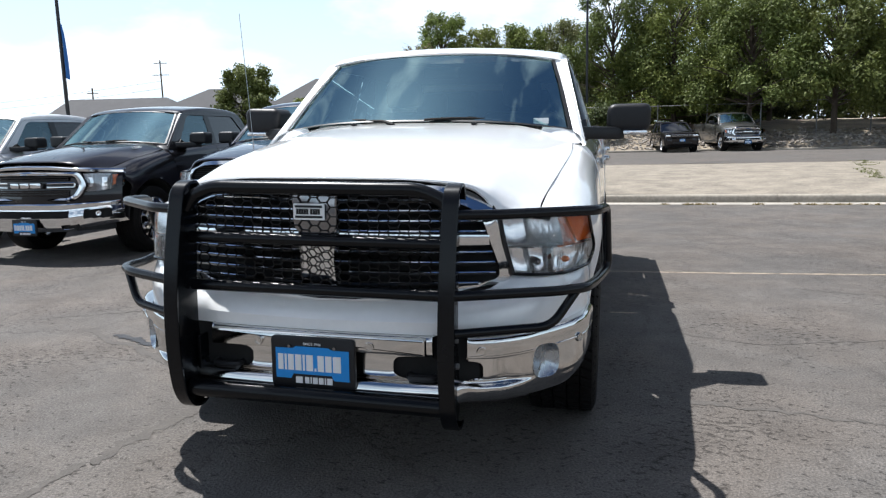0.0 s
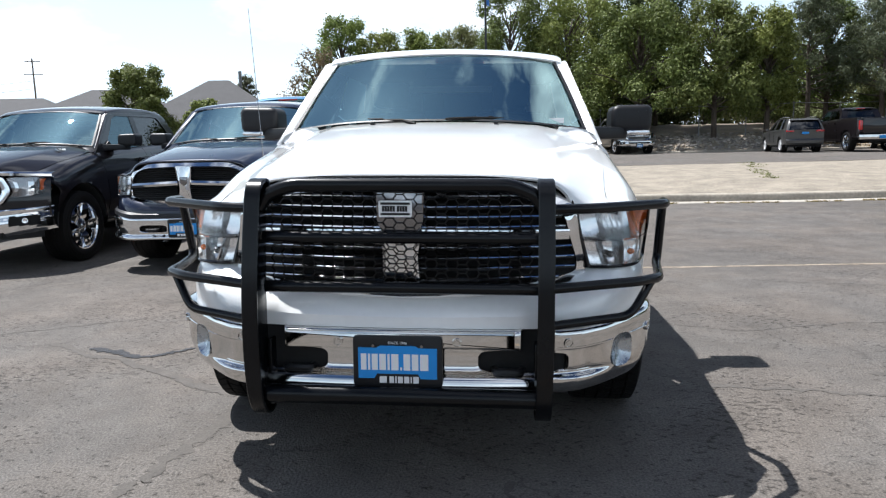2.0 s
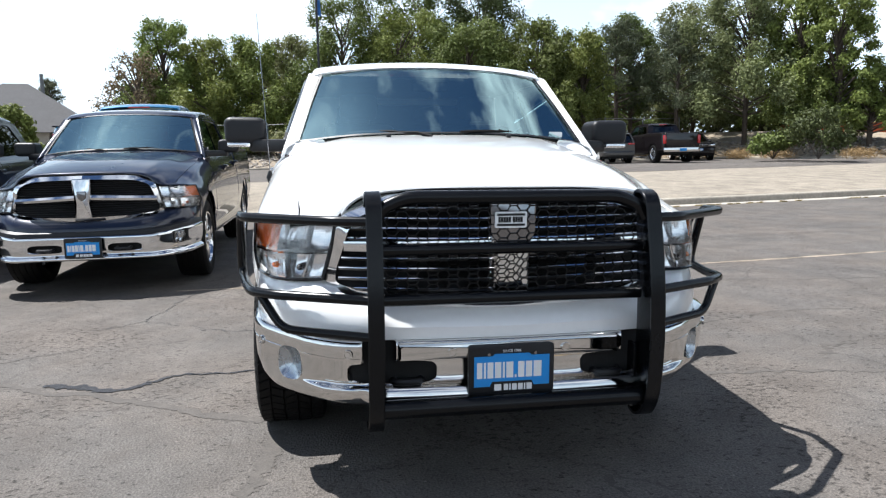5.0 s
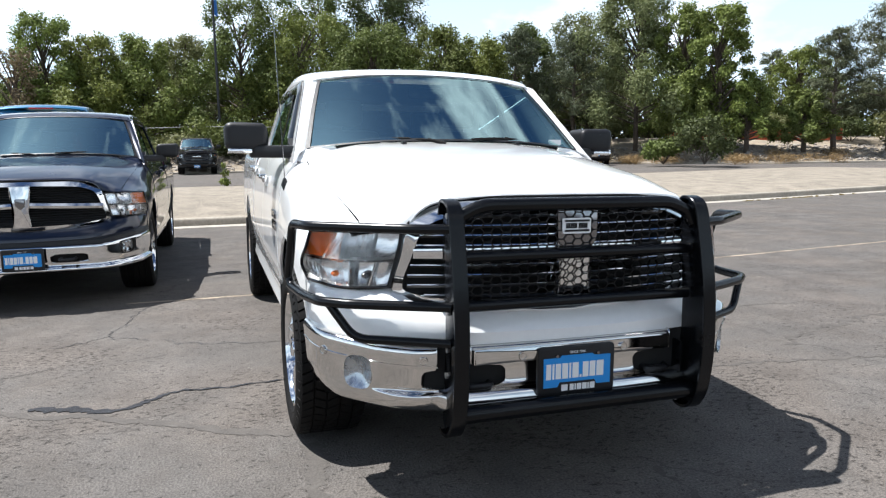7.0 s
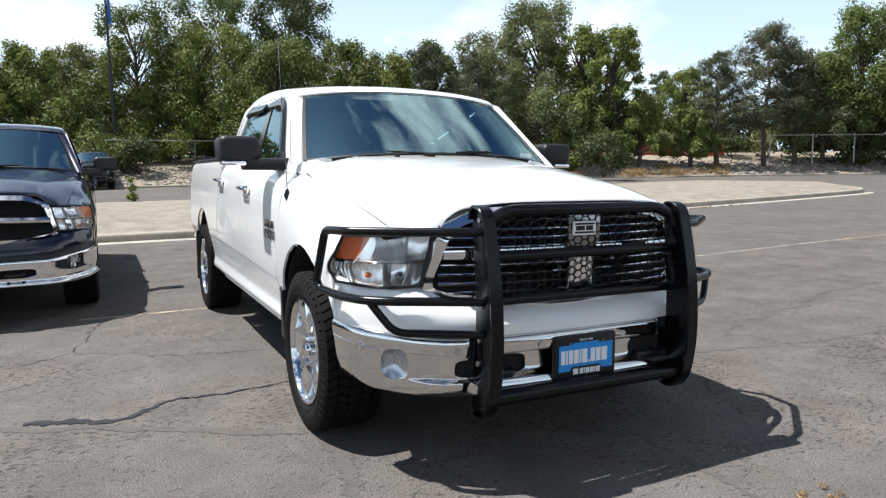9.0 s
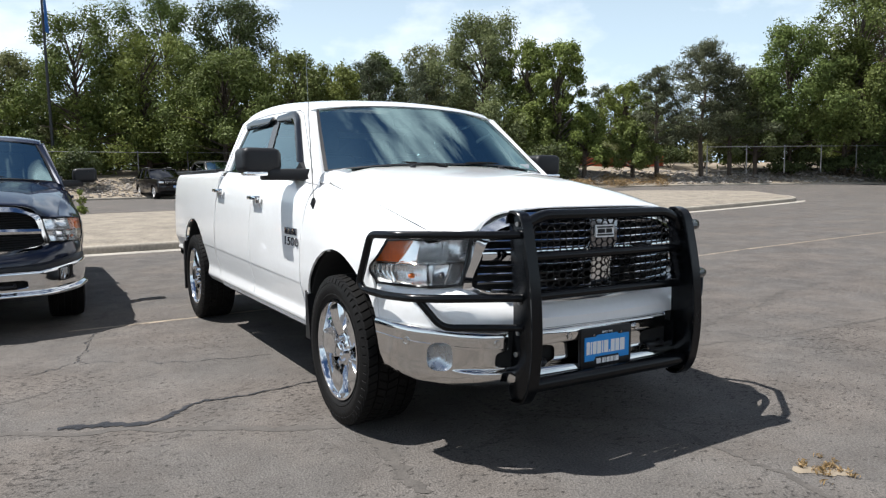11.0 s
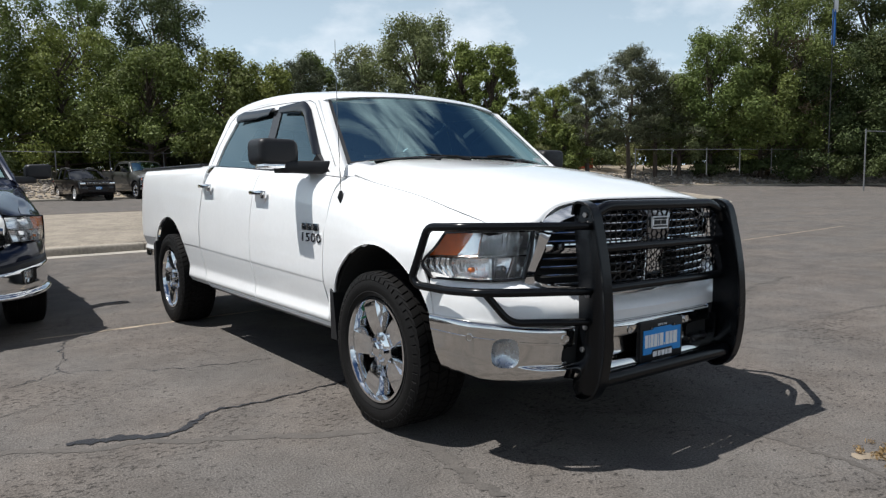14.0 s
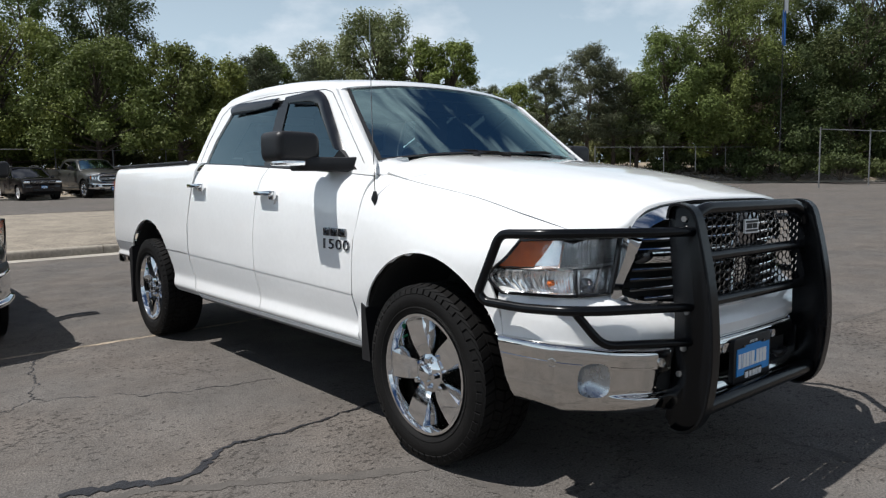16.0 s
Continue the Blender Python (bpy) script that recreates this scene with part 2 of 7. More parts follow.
def asphalt(name):
    """Old grey asphalt: stones in binder, stained patches and hairline crazing."""
    m, n, l, b = material(name)
    tc = n.new("ShaderNodeTexCoord")
    b.inputs["Roughness"].default_value = 0.86
    b.inputs["Specular IOR Level"].default_value = 0.2

    def noise_tex(scale, detail=5, rough=0.55):
        t = n.new("ShaderNodeTexNoise")
        t.inputs["Scale"].default_value, t.inputs["Detail"].default_value, t.inputs["Roughness"].default_value = scale, detail, rough
        l.new(tc.outputs["Object"], t.inputs["Vector"])
        return t

    def ramp(src, lo, hi, a, c):
        r = n.new("ShaderNodeMapRange")
        for k, v in zip((1, 2, 3, 4), (lo, hi, a, c)):
            r.inputs[k].default_value = v
        l.new(src, r.inputs[0])
        return r.outputs[0]

    def times(a, c):
        t = n.new("ShaderNodeMath")
        t.operation = "MULTIPLY"
        l.new(a, t.inputs[0])
        l.new(c, t.inputs[1])
        return t.outputs[0]

    patches, stains, grit = noise_tex(0.35, 4), noise_tex(2.6, 8, 0.65), noise_tex(95, 2)
    grit2 = n.new("ShaderNodeTexVoronoi")
    grit2.inputs["Scale"].default_value = 70
    l.new(tc.outputs["Object"], grit2.inputs["Vector"])
    warp = n.new("ShaderNodeMixRGB")
    warp.inputs[0].default_value = 0.38
    wcol = noise_tex(1.3, 6, 0.7)
    l.new(tc.outputs["Object"], warp.inputs[1])
    l.new(wcol.outputs["Color"], warp.inputs[2])
    craze = n.new("ShaderNodeTexVoronoi")
    craze.feature = "DISTANCE_TO_EDGE"
    craze.inputs["Scale"].default_value = 1.5
    l.new(warp.outputs[0], craze.inputs["Vector"])
    where = noise_tex(0.55, 3)
    hair = ramp(craze.outputs["Distance"], 0.0, 0.012, 0.0, 1.0)
    gate = ramp(where.outputs["Fac"], 0.50, 0.58, 1.0, 0.0)
    keep = n.new("ShaderNodeMath")
    keep.operation = "MAXIMUM"
    l.new(hair, keep.inputs[0])
    l.new(gate, keep.inputs[1])
    v = times(ramp(patches.outputs["Fac"], 0.3, 0.7, 0.89, 1.11), ramp(stains.outputs["Fac"], 0.3, 0.7, 0.75, 1.22))
    v = times(v, ramp(grit.outputs["Fac"], 0.35, 0.65, 0.76, 1.26))
    v = times(v, ramp(grit2.outputs["Distance"], 0.0, 0.6, 0.92, 1.06))
    v = times(v, ramp(keep.outputs[0], 0.0, 1.0, 0.66, 1.0))
    # chipped pits, drawn out by traffic
    stretch = n.new("ShaderNodeMapping")
    stretch.inputs["Scale"].default_value = (1.0, 1.45, 1.0)
    stretch.inputs["Rotation"].default_value = (0, 0, 0.6)
    l.new(tc.outputs["Object"], stretch.inputs["Vector"])
    pit = n.new("ShaderNodeTexNoise")
    pit.inputs["Scale"].default_value, pit.inputs["Detail"].default_value, pit.inputs["Roughness"].default_value = 24.0, 6, 0.66
    l.new(stretch.outputs[0], pit.inputs["Vector"])
    ravel = n.new("ShaderNodeMath")
    ravel.operation = "ADD"
    l.new(pit.outputs["Fac"], ravel.inputs[0])
    l.new(ramp(noise_tex(1.0, 5, 0.6).outputs["Fac"], 0.38, 0.66, -0.045, 0.045), ravel.inputs[1])
    v = times(v, ramp(ravel.outputs[0], 0.565, 0.635, 1.0, 0.42))
    v = times(v, ramp(pit.outputs["Fac"], 0.30, 0.36, 1.16, 1.0))
    # pale chips of stone
    chip = n.new("ShaderNodeTexVoronoi")
    chip.inputs["Scale"].default_value = 13
    l.new(tc.outputs["Object"], chip.inputs["Vector"])
    v = times(v, ramp(chip.outputs["Distance"], 0.05, 0.09, 1.5, 1.0))
    col = n.new("ShaderNodeMixRGB")
    col.blend_type = "MULTIPLY"
    col.inputs[0].default_value = 1.0
    tone = n.new("ShaderNodeMixRGB")
    tone.inputs[1].default_value, tone.inputs[2].default_value = (0.110, 0.101, 0.0935, 1), (0.121, 0.106, 0.094, 1)
    l.new(ramp(noise_tex(0.9, 5, 0.6).outputs["Fac"], 0.40, 0.62, 0.0, 1.0), tone.inputs[0])
    l.new(tone.outputs[0], col.inputs[1])
    l.new(v, col.inputs[2])
    l.new(col.outputs[0], b.inputs["Base Color"])
    bp = n.new("ShaderNodeBump")
    bp.inputs["Strength"].default_value, bp.inputs["Distance"].default_value = 0.65, 0.010
    l.new(v, bp.inputs["Height"])
    l.new(bp.outputs[0], b.inputs["Normal"])
    return m


ASPHALT = asphalt("weathered_asphalt")
DIRT = mat("gravel_verge", (0.25, 0.205, 0.15), 0.95, 0, vary=0.6, scale=0.9, bump=0.8, bump_scale=24)
ISLEM = mat("dead_turf", (0.232, 0.200, 0.158), 0.95, 0, vary=0.75, scale=2.2, bump=1.0, bump_scale=75)


# ---- geometry helpers ----
def part(name, bm, material_, parent, label="", smooth=True):
    """Links a bmesh as one mesh object under a thing or a part."""
    me = bpy.data.meshes.new(name)
    bm.to_mesh(me)
    bm.free()
    me.materials.append(material_)
    if smooth:
        me.shade_smooth()
        try:
            me.set_sharp_from_angle(angle=radians(38))
        except AttributeError:
            pass
    ob = new(name, me)
    if parent is not None:
        ob.parent = parent
    if label:
        ob["label"] = label
    return ob


def thing(name, m, label, category, group="", kind=""):
    ob = new(name)
    ob.empty_display_size = 0.2
    ob.matrix_world = m
    return tagged(ob, label, category, group, kind)


def crom(p, n):
    """Catmull-Rom through the points p (k x d), n samples."""
    p = np.asarray(p, float)
    k = len(p)
    u = np.linspace(0, k - 1, n)
    i = np.clip(u.astype(int), 0, k - 2)
    f = (u - i)[:, None]
    g = lambda a: p[np.clip(a, 0, k - 1)]
    p0 = np.where((i == 0)[:, None], 2 * p[0] - p[1], g(i - 1))
    p3 = np.where((i == k - 2)[:, None], 2 * p[-1] - p[-2], g(i + 2))
    p1, p2 = g(i), g(i + 1)
    return 0.5 * (2 * p1 + (p2 - p0) * f + (2 * p0 - 5 * p1 + 4 * p2 - p3) * f**2 + (3 * p1 - p0 - 3 * p2 + p3) * f**3)


def net_points(net, nu, nv):
    """A smooth sheet of points through a net of control points, rows by columns."""
    net = np.asarray(net, float)
    rows = np.stack([crom(r, nv) for r in net])
    return np.stack([crom(rows[:, j], nu) for j in range(nv)], 1)


def sheet(bm, pts, flip=False, skip=None):
    """Adds a grid of points as quads. skip(y, z): vertices that are cut away."""
    nu, nv = pts.shape[:2]
    vs = [[bm.verts.new(pts[i, j]) for j in range(nv)] for i in range(nu)]
    for i in range(nu - 1):
        for j in range(nv - 1):
            q = [vs[i][j], vs[i + 1][j], vs[i + 1][j + 1], vs[i][j + 1]]
            if skip is not None and all(skip[a, b] for a, b in ((i, j), (i + 1, j), (i + 1, j + 1), (i, j + 1))):
                continue
            if flip:
                q.reverse()
            try:
                bm.faces.new(q)
            except ValueError:
                pass
    return vs


def face_to(bm, d):
    """Turns the faces of an open sheet towards d."""
    d = Vector(d)
    bm.normal_update()
    bmesh.ops.reverse_faces(bm, faces=[f for f in bm.faces if f.normal.dot(d) < 0])
    return bm


def thicken(bm, d):
    """Gives a sheet some thickness inwards."""
    bmesh.ops.recalc_face_normals(bm, faces=bm.faces)
    bmesh.ops.solidify(bm, geom=bm.faces[:], thickness=d)


def box(bm, x0, x1, y0, y1, z0, z1, bevel=0.0, m=None):
    x0, x1 = min(x0, x1), max(x0, x1)
    r = bmesh.ops.create_cube(bm, size=1)
    vs = r["verts"]
    for v in vs:
        v.co = Vector(((x0 + x1) / 2 + v.co.x * (x1 - x0), (y0 + y1) / 2 + v.co.y * (y1 - y0), (z0 + z1) / 2 + v.co.z * (z1 - z0)))
    if bevel:
        es = list({e for v in vs for e in v.link_edges})
        r2 = bmesh.ops.bevel(bm, geom=es, offset=bevel, segments=2, affect="EDGES", profile=0.5)
        vs = list({v for f in r2["faces"] for v in f.verts} | {v for v in vs if v.is_valid})
    if m is not None:
        bmesh.ops.transform(bm, matrix=m, verts=[v for v in vs if v.is_valid])
    return vs


def tube(bm, path, r, sides=12, caps=True, closed=False):
    """A round bar along a polyline; r is one radius or one for each point."""
    path = [Vector(p) for p in path]
    rs = r if hasattr(r, "__len__") else [r] * len(path)
    rings, ref = [], None
    for k, p in enumerate(path):
        a = path[k - 1] if k > 0 or closed else p
        b = path[(k + 1) % len(path)] if k < len(path) - 1 or closed else p
        d = (b - a).normalized()
        if ref is None:
            ref = d.orthogonal().normalized()
        ref = (ref - d * ref.dot(d)).normalized()
        s = d.cross(ref)
        rings.append([bm.verts.new(p + (ref * math.cos(t) + s * math.sin(t)) * rs[k]) for t in np.linspace(0, 2 * math.pi, sides, endpoint=False)])
    pairs = list(zip(rings, rings[1:])) + ([(rings[-1], rings[0])] if closed else [])
    for A, B in pairs:
        for i in range(sides):
            bm.faces.new((A[i], A[(i + 1) % sides], B[(i + 1) % sides], B[i]))
    if caps and not closed:
        bm.faces.new(rings[0][::-1])
        bm.faces.new(rings[-1])


def bend(path, r=0.05, n=5):
    """Rounds the corners of a polyline."""
    path = [Vector(p) for p in path]
    out = [path[0]]
    for a, b, c in zip(path, path[1:], path[2:]):
        u, v = (a - b), (c - b)
        k = min(r, u.length * 0.45, v.length * 0.45)
        p, q = b + u.normalized() * k, b + v.normalized() * k
        for t in np.linspace(0, 1, n):
            out.append((p * (1 - t) + b * t) * (1 - t) + (b * (1 - t) + q * t) * t)
    return out + [path[-1]]


def prism(bm, outline, axis, a, b, bevel=0.0):
    """Extrudes an outline of 2D points along an axis ('x': points are y, z; 'y': x, z; 'z': x, y) from a to b."""
    def at(p, d):
        return {"x": (d, p[0], p[1]), "y": (p[0], d, p[1]), "z": (p[0], p[1], d)}[axis]
    A, B = [bm.verts.new(at(p, a)) for p in outline], [bm.verts.new(at(p, b)) for p in outline]
    fs = [bm.faces.new(A), bm.faces.new(B[::-1])]
    k = len(A)
    for i in range(k):
        fs.append(bm.faces.new((A[i], B[i], B[(i + 1) % k], A[(i + 1) % k])))
    bmesh.ops.recalc_face_normals(bm, faces=fs)
    if bevel:
        es = list({e for f in fs[:2] for e in f.edges})
        bmesh.ops.bevel(bm, geom=es, offset=bevel, segments=2, affect="EDGES", profile=0.5)


def revolve(bm, profile, sides=48, closed=True):
    """Turns a profile of (r, x) round the x axis."""
    rings = []
    for t in np.linspace(0, 2 * math.pi, sides, endpoint=False):
        rings.append([bm.verts.new((x, r * math.cos(t), r * math.sin(t))) for r, x in profile])
    for A, B in zip(rings, rings[1:] + rings[:1]):
        for i in range(len(profile) - 1):
            bm.faces.new((A[i], A[i + 1], B[i + 1], B[i]))


def flat_fill(bm, outer, holes, lift):
    """A panel with holes. lift maps the 2D points to space."""
    es = []
    for loop in (outer, *holes):
        vs = [bm.verts.new(lift(p)) for p in loop]
        es += [bm.edges.new((vs[i], vs[(i + 1) % len(vs)])) for i in range(len(vs))]
    bmesh.ops.triangle_fill(bm, use_beauty=True, use_dissolve=False, edges=es)


def interp(v, table):
    a, b = zip(*sorted(table))
    return np.interp(v, a, b)


def rounded(points, r, n=4):
    """Rounds the corners of a closed 2D outline."""
    out, k = [], len(points)
    for i in range(k):
        a, b, c = Vector(points[i - 1]), Vector(points[i]), Vector(points[(i + 1) % k])
        u, v = a - b, c - b
        s = min(r, u.length * 0.45, v.length * 0.45)
        p, q = b + u.normalized() * s, b + v.normalized() * s
        for t in np.linspace(0, 1, n):
            w = (p * (1 - t) + b * t) * (1 - t) + (b * (1 - t) + q * t) * t
            out.append((w.x, w.y))
    return out


# ---- pickup trucks ----
# Local frame of a truck: nose towards -y, front axle at y = 0, ground at z = 0.
REAR_AXLE = 3.57
ARCH_R = 0.485
SPOKE_TURN = -0.314
HOOD_COWL = [(0, 0.42, 1.378), (0.30, 0.44, 1.376), (0.52, 0.47, 1.364), (0.60, 0.482, 1.352), (0.68, 0.49, 1.334), (0.76, 0.475, 1.308), (0.83, 0.45, 1.279)]
HOOD_REAR = [(0, 0.12, 1.345), (0.32, 0.13, 1.342), (0.54, 0.15, 1.321), (0.62, 0.16, 1.303), (0.69, 0.17, 1.281), (0.77, 0.185, 1.255), (0.84, 0.20, 1.228)]
HOOD_MIDDLE = [(0, -0.22, 1.304), (0.33, -0.21, 1.299), (0.55, -0.19, 1.270), (0.62, -0.185, 1.248), (0.69, -0.18, 1.220), (0.76, -0.17, 1.192), (0.82, -0.16, 1.166)]
HOOD_FORE = [(0, -0.57, 1.244), (0.33, -0.56, 1.238), (0.54, -0.54, 1.212), (0.61, -0.52, 1.188), (0.67, -0.49, 1.158), (0.73, -0.46, 1.126), (0.79, -0.42, 1.098)]
HOOD_CROWN = [(0, -0.828, 1.180), (0.33, -0.818, 1.175), (0.520, -0.785, 1.158), (0.592, -0.752, 1.134), (0.640, -0.722, 1.106), (0.700, -0.672, 1.076), (0.774, -0.590, 1.054)]
HOOD_NOSE = [(0, -0.880, 1.162), (0.33, -0.868, 1.158), (0.522, -0.836, 1.141), (0.598, -0.808, 1.106), (0.638, -0.790, 1.068), (0.702, -0.738, 1.043), (0.775, -0.660, 1.036)]
HOOD_LIP = [(0, -0.890, 1.152), (0.33, -0.878, 1.148), (0.518, -0.848, 1.128), (0.590, -0.826, 1.090), (0.630, -0.808, 1.040), (0.706, -0.762, 1.026), (0.776, -0.695, 1.024)]
HOOD_HALF = [HOOD_COWL, HOOD_REAR, HOOD_MIDDLE, HOOD_FORE, HOOD_CROWN, HOOD_NOSE, HOOD_LIP]
FENDER_DOOR = [(0.83, 0.50, 1.275), (0.895, 0.50, 1.245), (0.955, 0.50, 1.16), (0.985, 0.53, 0.97), (0.986, 0.55, 0.70), (0.964, 0.535, 0.58), (0.968, 0.52, 0.47), (0.942, 0.51, 0.405)]
FENDER_REAR = [(0.84, 0.20, 1.224), (0.905, 0.20, 1.19), (0.962, 0.20, 1.10), (0.990, 0.20, 0.96), (0.996, 0.20, 0.80), (0.990, 0.20, 0.65), (0.985, 0.20, 0.50), (0.965, 0.20, 0.42)]
FENDER_AXLE = [(0.82, -0.16, 1.162), (0.895, -0.16, 1.125), (0.962, -0.16, 1.045), (0.996, -0.16, 0.94), (1.002, -0.16, 0.81), (0.996, -0.16, 0.68), (0.985, -0.16, 0.58), (0.97, -0.16, 0.52)]
FENDER_FORE = [(0.79, -0.42, 1.092), (0.872, -0.40, 1.064), (0.942, -0.38, 1.005), (0.978, -0.36, 0.92), (0.984, -0.35, 0.80), (0.978, -0.35, 0.72), (0.972, -0.36, 0.66), (0.968, -0.37, 0.61)]
FENDER_LAMP = [(0.778, -0.690, 1.030), (0.850, -0.622, 1.022), (0.917, -0.535, 1.004), (0.948, -0.465, 0.925), (0.962, -0.400, 0.852), (0.962, -0.43, 0.77), (0.962, -0.46, 0.69), (0.960, -0.47, 0.62)]
FENDER = [FENDER_DOOR, FENDER_REAR, FENDER_AXLE, FENDER_FORE, FENDER_LAMP]
SIDE = [(0.430, 0.938), (0.436, 0.951), (0.448, 0.966), (0.468, 0.970), (0.496, 0.964), (0.530, 0.958), (0.565, 0.962), (0.62, 0.972), (0.665, 0.9795), (0.692, 0.9835),
        (0.706, 0.987), (0.80, 0.990), (0.95, 0.988), (1.10, 0.978), (1.20, 0.962), (1.27, 0.938), (1.31, 0.910), (1.335, 0.888)]
GAP_FRONT = [(1.29, 0.47), (1.07, 0.505), (0.95, 0.54), (0.68, 0.555), (0.40, 0.51)]
GAP_MID = [(1.33, 1.585), (0.90, 1.64), (0.70, 1.635), (0.40, 1.60)]
GAP_REAR = [(1.37, 2.58), (0.92, 2.70), (0.64, 2.70), (0.40, 2.60)]
BELT = [(0.45, 1.265), (1.35, 1.318), (2.45, 1.362), (2.8, 1.374)]


def side_z(z, y):
    b = interp(y, BELT)
    return np.where(z > 0.7, 0.7 + (z - 0.7) * (b - 0.7) / 0.635, z) + crease_lift(z, y)


def crease_lift(z, y):
    """The crease along the flank rises gently towards the rear."""
    return 0.022 * (min(max(y, 0.55), 2.9) - 1.7) * max(0.0, 1 - abs(z - 0.706) / 0.24)


def side_panel(gap_a, gap_b, sx, n=22, inset=0.0035):
    """A door skin between two gaps, following the section of the side."""
    zz = crom(np.array(SIDE), 60)
    pts = np.zeros((n, 60, 3))
    for j, (z, x) in enumerate(zz):
        a, b = interp(z, gap_a) + inset, interp(z, gap_b) - inset
        for i, y in enumerate(np.linspace(a, b, n)):
            pts[i, j] = (sx * x, y, side_z(z, y))
    return pts


def glass_x(z):
    return 0.888 - (z - 1.31) * 0.30


def cut_arch(pts, cy, cz, r):
    """Pushes the points inside a wheel opening out to its rim and marks them."""
    dy, dz = pts[..., 1] - cy, pts[..., 2] - cz
    d = np.hypot(dy, dz)
    inside = d < r
    k = np.where(inside, r / np.maximum(d, 1e-6), 1)
    pts[..., 1], pts[..., 2] = cy + dy * k, cz + dz * k
    return inside


def front_y(x, z):
    """The nose's face above the bumper: bowed in plan and leaning back upwards."""
    return -0.945 + 0.28 * x * x + (z - 0.75) * 0.10


def wheel(parent, x, y, z, sx, rim_mat, detail=True, R=0.412, rim_r=0.275):
    """A wheel: tyre with tread blocks, and a five-spoke rim with hub, nuts and valve."""
    hub = part("wheel", bmesh_rim(sx, rim_r, detail), rim_mat, parent, "five-spoke chrome wheel")
    hub.location = (x, y, z)
    wheel_spokes(hub, sx, rim_r, rim_mat, detail)
    bm = tyre_mesh(sx, R, rim_r, detail)
    if detail:
        b2 = bmesh.new()
        tube(b2, [(sx * 0.0, 0.172, 0.141), (sx * 0.030, 0.165, 0.136)], [0.006, 0.0045], 8)
        part("valve_cap", b2, VALVE, hub, "green valve cap")
    part("tyre", bm, RUBBER, hub, "black all-terrain tyre" if detail else "black tyre")
    return hub


def tyre_mesh(sx, R, rim_r, detail):
    """A tyre in one skin; the tread's blocks stand proud of its grooves."""
    w = 0.145
    side = [(rim_r - 0.004, w - 0.03), (rim_r + 0.012, w - 0.004), (rim_r + 0.030, w + 0.006), (rim_r + 0.034, w + 0.004), (rim_r + 0.055, w + 0.012), (R - 0.060, w + 0.011)]
    prof = [(r, v, 0, 0) for r, v in side]
    rows = ((0.136, 0.090), (0.082, 0.034), (0.026, -0.026), (-0.034, -0.082), (-0.090, -0.136))
    prof += [(R - 0.046, w + 0.006, 0, 0), (R - 0.042, w + 0.008, 0, 1), (R - 0.020, w + 0.000, 0, 1)]
    for k, (a, b) in enumerate(rows):
        edge = 0.004 if k in (0, 4) else 0.0
        prof += [(R - edge * (k == 0) - 0.001, a, k, 2), (R - edge * (k == 4) - 0.001, b, k, 2)]
        if k < 4:
            prof += [(R - 0.012, b - 0.002, k, 0), (R - 0.012, rows[k + 1][0] + 0.002, k, 0)]
    prof += [(R - 0.020, -w, 4, 1), (R - 0.042, -w - 0.008, 4, 1), (R - 0.046, -w - 0.006, 4, 0)] + [(r, -v, 0, 0) for r, v in side[::-1]]
    fr = (0, 0.07, 0.35, 0.41, 0.5, 0.57, 0.85, 0.91)
    blocks = 54 if detail else 9
    bm = bmesh.new()
    rings = []
    for i in range(blocks * 8):
        f = fr[i % 8]
        ring = []
        for r, v, k, how in prof:
            low = (i % 8 in (7, 0)) if k % 2 == 0 else (i % 8 in (3, 4))
            if how and low and detail:
                r, v = (r - 0.011, v) if how == 2 else (r - 0.004, v - math.copysign(0.006, v))
            a = 2 * math.pi * (i // 8 + f) / blocks + ((-1) ** k * v * 1.1 if how == 2 and detail else 0)
            ring.append(bm.verts.new((sx * (v - 0.09), r * math.cos(a), r * math.sin(a))))
        rings.append(ring)
    for A, B in zip(rings, rings[1:] + rings[:1]):
        for k in range(len(prof) - 1):
            bm.faces.new((A[k], A[k + 1], B[k + 1], B[k]))
    bmesh.ops.recalc_face_normals(bm, faces=bm.faces)
    return bm


def bmesh_rim(sx, rr, detail):
    bm = bmesh.new()
    face = 0.045
    # barrel and lip
    prof = [(rr + 0.004, face - 0.004), (rr + 0.002, face + 0.008), (rr - 0.010, face + 0.008), (rr - 0.018, face - 0.008), (rr - 0.024, 0.005), (rr - 0.030, -0.045), (rr - 0.040, -0.17), (rr - 0.02, -0.18)]
    revolve(bm, [(r, sx * x) for r, x in prof], 64)
    revolve(bm, [(0.001, sx * 0.052), (0.026, sx * 0.052), (0.036, sx * 0.046), (0.040, sx * 0.030), (0.062, sx * 0.024), (0.088, sx * 0.012), (0.092, sx * -0.03)], 32)
    bmesh.ops.recalc_face_normals(bm, faces=bm.faces)
    return bm


